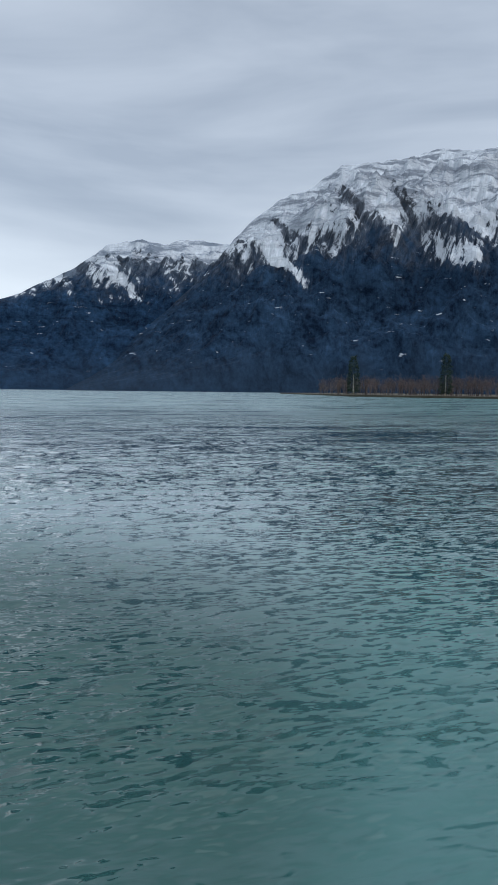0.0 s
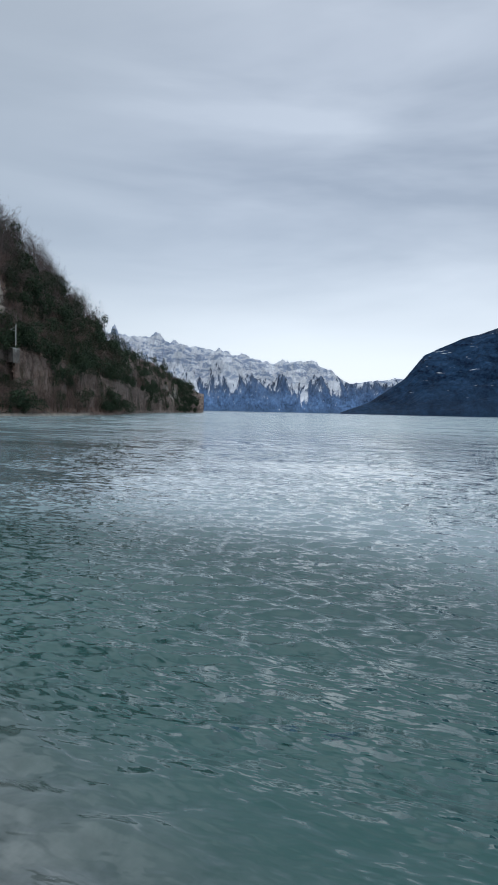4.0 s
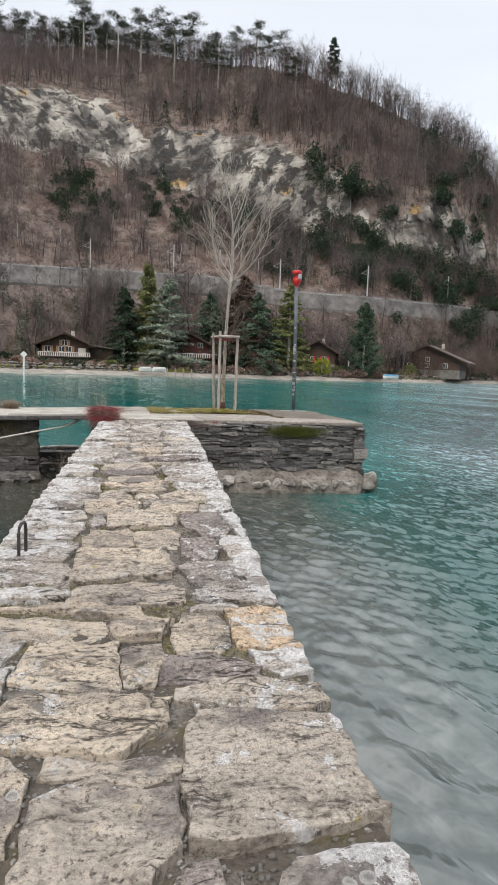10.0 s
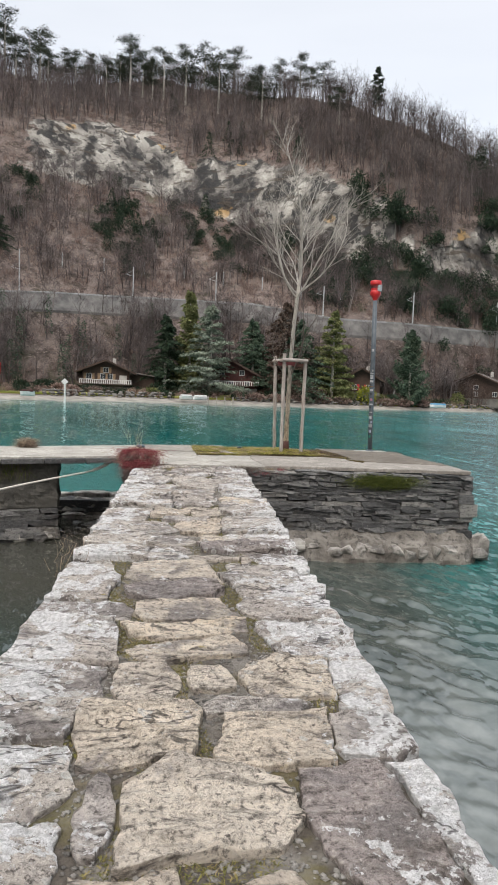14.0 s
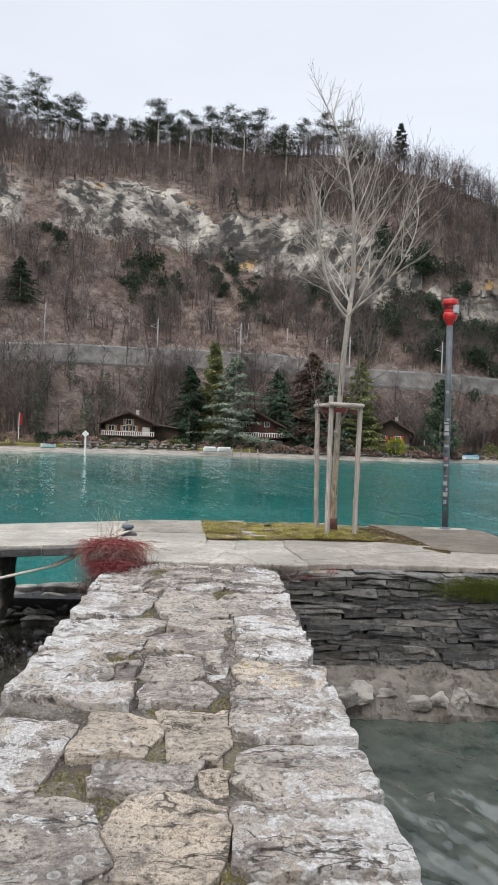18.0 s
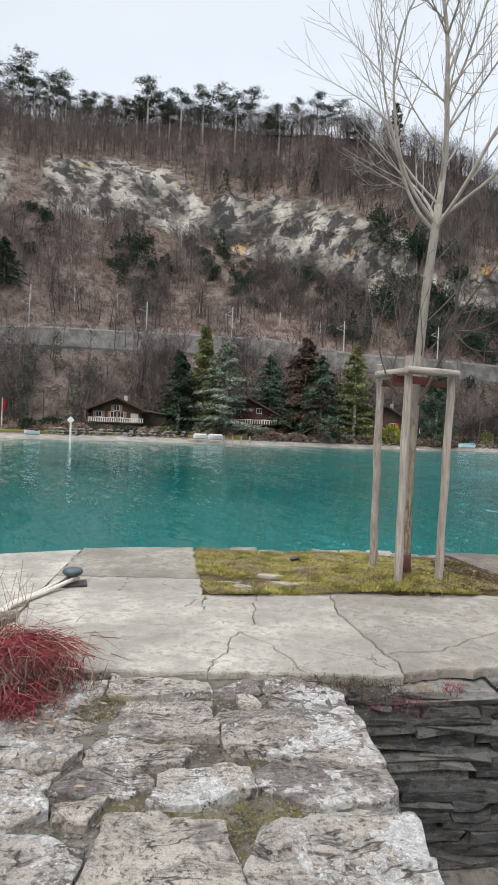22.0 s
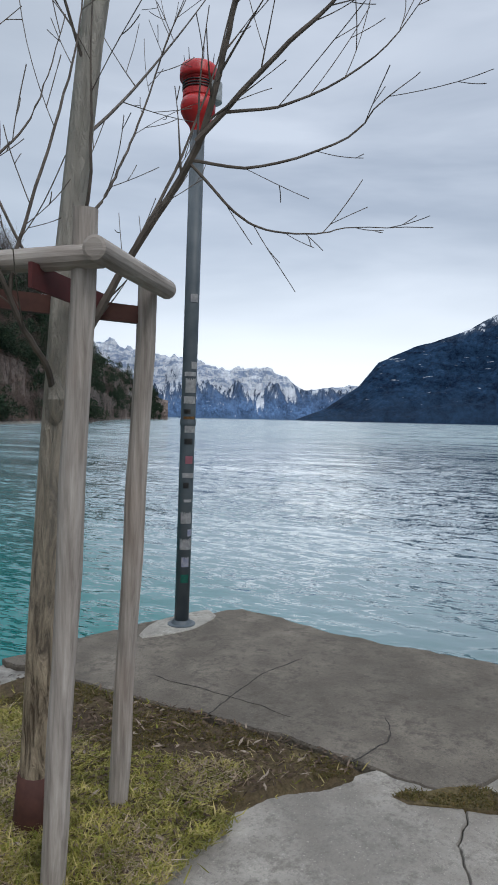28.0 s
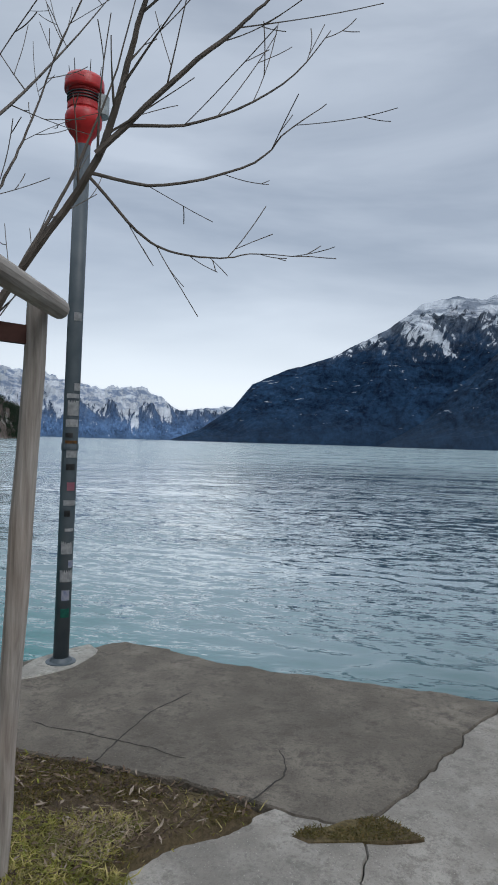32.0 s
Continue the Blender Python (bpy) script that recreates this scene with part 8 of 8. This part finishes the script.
def more_flags(known):
    """Courses where the pier was not laid out above, and small fillers in the gaps between large flags."""
    rows = []
    y = Y0
    while y < 0.95:
        d = gp.uniform(0.32, 0.6)
        cuts = [X0] + sorted(X0 + (edge_x(y) - X0) * (k + gp.uniform(-0.22, 0.22)) / 3.0 for k in (1, 2)) + [edge_x(y)]
        for a, b in zip(cuts, cuts[1:]):
            rows.append((a + 0.015, b - 0.015, y + gp.uniform(-0.05, 0.03), y + d + gp.uniform(-0.05, 0.03), gp.choice(list("ttggw"))))
        y += d
    rows = [r for r in rows if not any(min(r[1], k[1]) > max(r[0], k[0]) and min(r[3], k[3]) - max(r[2], k[2]) > 0.1 for k in known)]
    taken = known + rows

    def free(x0, x1, y0, y1):
        return not any(x0 < k[1] + 0.012 and x1 > k[0] - 0.012 and y0 < k[3] + 0.012 and y1 > k[2] - 0.012 for k in taken)

    for y in np.arange(0.9, Y1 - 0.08, 0.05):
        near = [k for k in taken if k[3] > y - 0.2 and k[2] < y + 0.7]
        for x in np.arange(X0, 0.7, 0.05):
            x0, x1, y0, y1 = x, x + 0.08, y, y + 0.09
            if x1 > edge_x(y) or any(x0 < k[1] + 0.012 and x1 > k[0] - 0.012 and y0 < k[3] + 0.012 and y1 > k[2] - 0.012 for k in near):
                continue
            while x1 - x0 < 0.46 and x1 + 0.03 <= edge_x(y) and free(x0, x1 + 0.03, y0, y1):
                x1 += 0.03
            while y1 - y0 < 0.34 and y1 + 0.03 < Y1 and free(x0, x1, y0, y1 + 0.03):
                y1 += 0.03
            if gp.random() < 0.93:
                taken.append((x0, x1, y0, y1, "w" if abs(x0 + 0.17) > 0.5 else gp.choice(list("tttgd"))))
                near.append(taken[-1])
    return taken


def clip(loop, n, c):
    """The part of a convex outline where n . p <= c."""
    cut, kept = [p @ n - c for p in loop], []
    for k in range(len(loop)):
        a, b, da, db = loop[k], loop[(k + 1) % len(loop)], cut[k], cut[(k + 1) % len(loop)]
        if da <= 0:
            kept.append(a)
        if (da < 0) != (db < 0):
            kept.append(a + (b - a) * da / (da - db))
    return kept


def flag_outline(i, flags):
    """A flag's outline: its stretch of the plan, cut back where a neighbour begins, with broken corners."""
    x0, x1, y0, y1, _ = flags[i]
    lo, hi = max(X0, x0 - 0.07), min(edge_x((y0 + y1) / 2), x1 + 0.07)
    loop = [np.array(p) for p in ((lo, y0 - 0.06), (hi, y0 - 0.06), (hi, min(y1 + 0.06, Y1)), (lo, min(y1 + 0.06, Y1)))]
    for j, (u0, u1, v0, v1, _) in enumerate(flags):
        gx, gy = max(u0 - x1, x0 - u1), max(v0 - y1, y0 - v1)
        if j == i or gx > 0.15 or gy > 0.13:
            continue
        skew = 0.55 * noise.noise(Vector((min(i, j) * 3.71, max(i, j) * 1.93, 4.4)))
        if gx > gy:
            s = 1 if u0 + u1 > x0 + x1 else -1
            mid = np.array([(x1 + u0) / 2 if s > 0 else (x0 + u1) / 2, (max(y0, v0) + min(y1, v1)) / 2])
            n = np.array([math.cos(skew), math.sin(skew)]) * s
        else:
            s = 1 if v0 + v1 > y0 + y1 else -1
            mid = np.array([(max(x0, u0) + min(x1, u1)) / 2, (y1 + v0) / 2 if s > 0 else (y0 + v1) / 2])
            n = np.array([math.sin(skew * 0.8), math.cos(skew * 0.8)]) * s
        loop = clip(loop, n, n @ mid)
        if len(loop) < 3:
            return None
    for cx, cy in ((0, 0), (1, 0), (1, 1), (0, 1)):
        if gp.random() < 0.62:
            outer = (cx == 0 and x0 < X0 + 0.1) or (cx == 1 and x1 > edge_x(y0) - 0.1)
            a, b = (x1 - x0) * gp.uniform(0.06, 0.22 if not outer else 0.1), (y1 - y0) * gp.uniform(0.08, 0.36 if not outer else 0.14)
            corner = np.array([x0 if cx == 0 else x1, y0 if cy == 0 else y1])
            n = np.array([(1 if cx else -1) / a, (1 if cy else -1) / b])
            loop = clip(loop, n, n @ corner - 1.0)
            if len(loop) < 3:
                return None
    return [tuple(p) for p in loop]


def wobble(p):
    """Edges wander the same way on both sides of a joint."""
    v = Vector((p[0] * 4.5, p[1] * 4.5, 3))
    w = Vector((p[0] * 14, p[1] * 14, 9))
    return (p[0] + 0.030 * noise.noise(v) + 0.020 * noise.noise(w), p[1] + 0.030 * noise.noise(v + Vector((9, 4, 0))) + 0.020 * noise.noise(w + Vector((3, 8, 1))))


def flag_top(loop, top, thick, round_):
    """A split flag: broken edge, steps where layers have come off, a slightly dished top."""
    bm = bmesh.new()
    pts = np.array(loop)
    x, y = pts.T
    if (x * np.roll(y, -1) - np.roll(x, -1) * y).sum() < 0:
        pts = pts[::-1]
    mid, seed = pts.mean(0), gp.uniform(0, 99)
    step = gp.uniform(0.007, 0.018)
    tilt = gp.normal(0, 0.012, 2)

    def height(px, py):
        v = Vector((px, py, seed))
        leaf = math.floor(2.6 * (noise.noise(Vector((px * 3.0, py * 4.6, seed))) - gp_cut) + 0.3 * noise.noise(Vector((px * 13, py * 17, seed))))
        return top + step * max(-1, min(1, leaf)) + 0.018 * noise.noise(v * 5) + 0.012 * noise.noise(v * 15) + tilt[0] * (px - mid[0]) + tilt[1] * (py - mid[1])

    gp_cut = gp.uniform(-0.25, 0.35)
    made, n = [], len(pts)
    for f, dz in ((0.0, None), (0.0, -round_), (round_ * 2.2, -0.003), (0.1, 0), (0.19, 0), (0.28, 0), (0.37, 0), (0.46, 0), (0.55, 0), (0.66, 0), (0.78, 0), (0.9, 0)):
        ring = []
        for px, py in pts + (mid - pts) * f:
            ring.append(bm.verts.new((px, py, top - thick if dz is None else height(px, py) + dz)))
        made.append(ring)
    for u, v in zip(made, made[1:]):
        for k in range(n):
            bm.faces.new((u[k], u[(k + 1) % n], v[(k + 1) % n], v[k]))
    c = bm.verts.new((*mid, height(*mid)))
    for k in range(n):
        bm.faces.new((made[-1][k], made[-1][(k + 1) % n], c))
    return bm


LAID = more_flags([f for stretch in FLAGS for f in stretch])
OPEN = np.ones((180, 1700), bool)
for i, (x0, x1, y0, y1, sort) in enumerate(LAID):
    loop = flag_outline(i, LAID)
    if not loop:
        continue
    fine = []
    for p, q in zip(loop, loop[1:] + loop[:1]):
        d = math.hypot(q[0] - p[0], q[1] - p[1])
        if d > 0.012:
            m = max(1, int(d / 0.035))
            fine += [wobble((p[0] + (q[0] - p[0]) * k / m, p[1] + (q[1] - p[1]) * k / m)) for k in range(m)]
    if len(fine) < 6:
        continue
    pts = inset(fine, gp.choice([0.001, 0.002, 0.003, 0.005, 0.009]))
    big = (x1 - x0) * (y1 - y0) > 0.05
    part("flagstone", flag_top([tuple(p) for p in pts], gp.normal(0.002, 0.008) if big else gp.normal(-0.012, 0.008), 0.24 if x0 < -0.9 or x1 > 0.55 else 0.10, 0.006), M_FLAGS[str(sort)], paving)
    ax_, ay_ = np.meshgrid((np.arange(180) + 0.5) * 0.01 - 1.05, (np.arange(1700) + 0.5) * 0.01 - 1.0, indexing="ij")
    lo, hi = max(0, int((pts[:, 1].min() + 1.0) * 100) - 1), max(0, int((pts[:, 1].max() + 1.0) * 100) + 2)
    if hi > lo:
        gx, gy, hit_ = ax_[:, lo:hi], ay_[:, lo:hi], np.zeros((180, min(hi, 1700) - lo), bool)
        for (u0, v0), (u1, v1) in zip(pts, np.roll(pts, -1, 0)):
            if v0 != v1:
                hit_ ^= ((v0 > gy) != (v1 > gy)) & (gx < (u1 - u0) * (gy - v0) / (v1 - v0) + u0)
        OPEN[:, lo:hi] &= ~hit_
GAPS = np.argwhere(OPEN[8:165, 130:1650]) + (8, 130)


def gap_at(g):
    i, k = GAPS[g.integers(len(GAPS))]
    return -1.05 + (i + g.random()) * 0.01, -1.0 + (k + g.random()) * 0.01


def joint_spot(g):
    while True:
        x, y = gap_at(g)
        if x < edge_x(y) - 0.08 and noise.noise(Vector((x * 2.0, y * 1.1, 8))) > 0.05:
            return x, y, -0.037


blades("joint_moss", 15000, joint_spot, M_MOSS, "moss and dry grass growing in the joints of the pier", (0.004, 0.018), 0.0024, "moss", 1.0)


def pebbles(name, count, spot, size, material, label):
    """Loose chips of stone, each a squashed octahedron."""
    g = np.random.default_rng(count)
    v, f = [], []
    for _ in range(count):
        p, r = np.array(spot(g)), g.uniform(*size)
        a = g.uniform(0, 6.28)
        u, w = np.array([math.cos(a), math.sin(a), 0]) * r, np.array([-math.sin(a), math.cos(a), 0]) * r * g.uniform(0.5, 1)
        z = np.array([0, 0, r * g.uniform(0.35, 0.7)])
        n = len(v)
        v += [p + u, p + w, p - u * g.uniform(0.7, 1), p - w, p + z, p - z]
        f += [(n + i, n + (i + 1) % 4, n + 4) for i in range(4)] + [(n + (i + 1) % 4, n + i, n + 5) for i in range(4)]
    return tagged(new(name, soup(name, np.array(v), np.array(f), material)), label, "gravel", kind="stuff")


def chip_spot(g):
    return (*gap_at(g), -0.034)


pebbles("joint_gravel", 5200, chip_spot, (0.004, 0.018), M_PALE, "small stone chips lying in the joints of the pier")
pier_side = thing("pier_side_wall", (0.75, 8.0, WATER), "dark mortared stone side of the pier above the water", "wall", kind="structure")
wall_stones((0.66, 15.5), (0.60, 6.0), -1.9, -0.2, pier_side, gp, M_SLATE, rows=(0.16, 0.3), longs=(0.35, 0.9), proud=0.10)
pier_side_2 = thing("pier_side_wall", (-1.1, 10.0, WATER), "dark mortared stone side of the pier above the water", "wall", kind="structure")
wall_stones((-0.95, 6.0), (-0.95, 15.4), -1.9, -0.2, pier_side_2, gp, M_SLATE, rows=(0.18, 0.32), longs=(0.4, 0.9), proud=0.10)
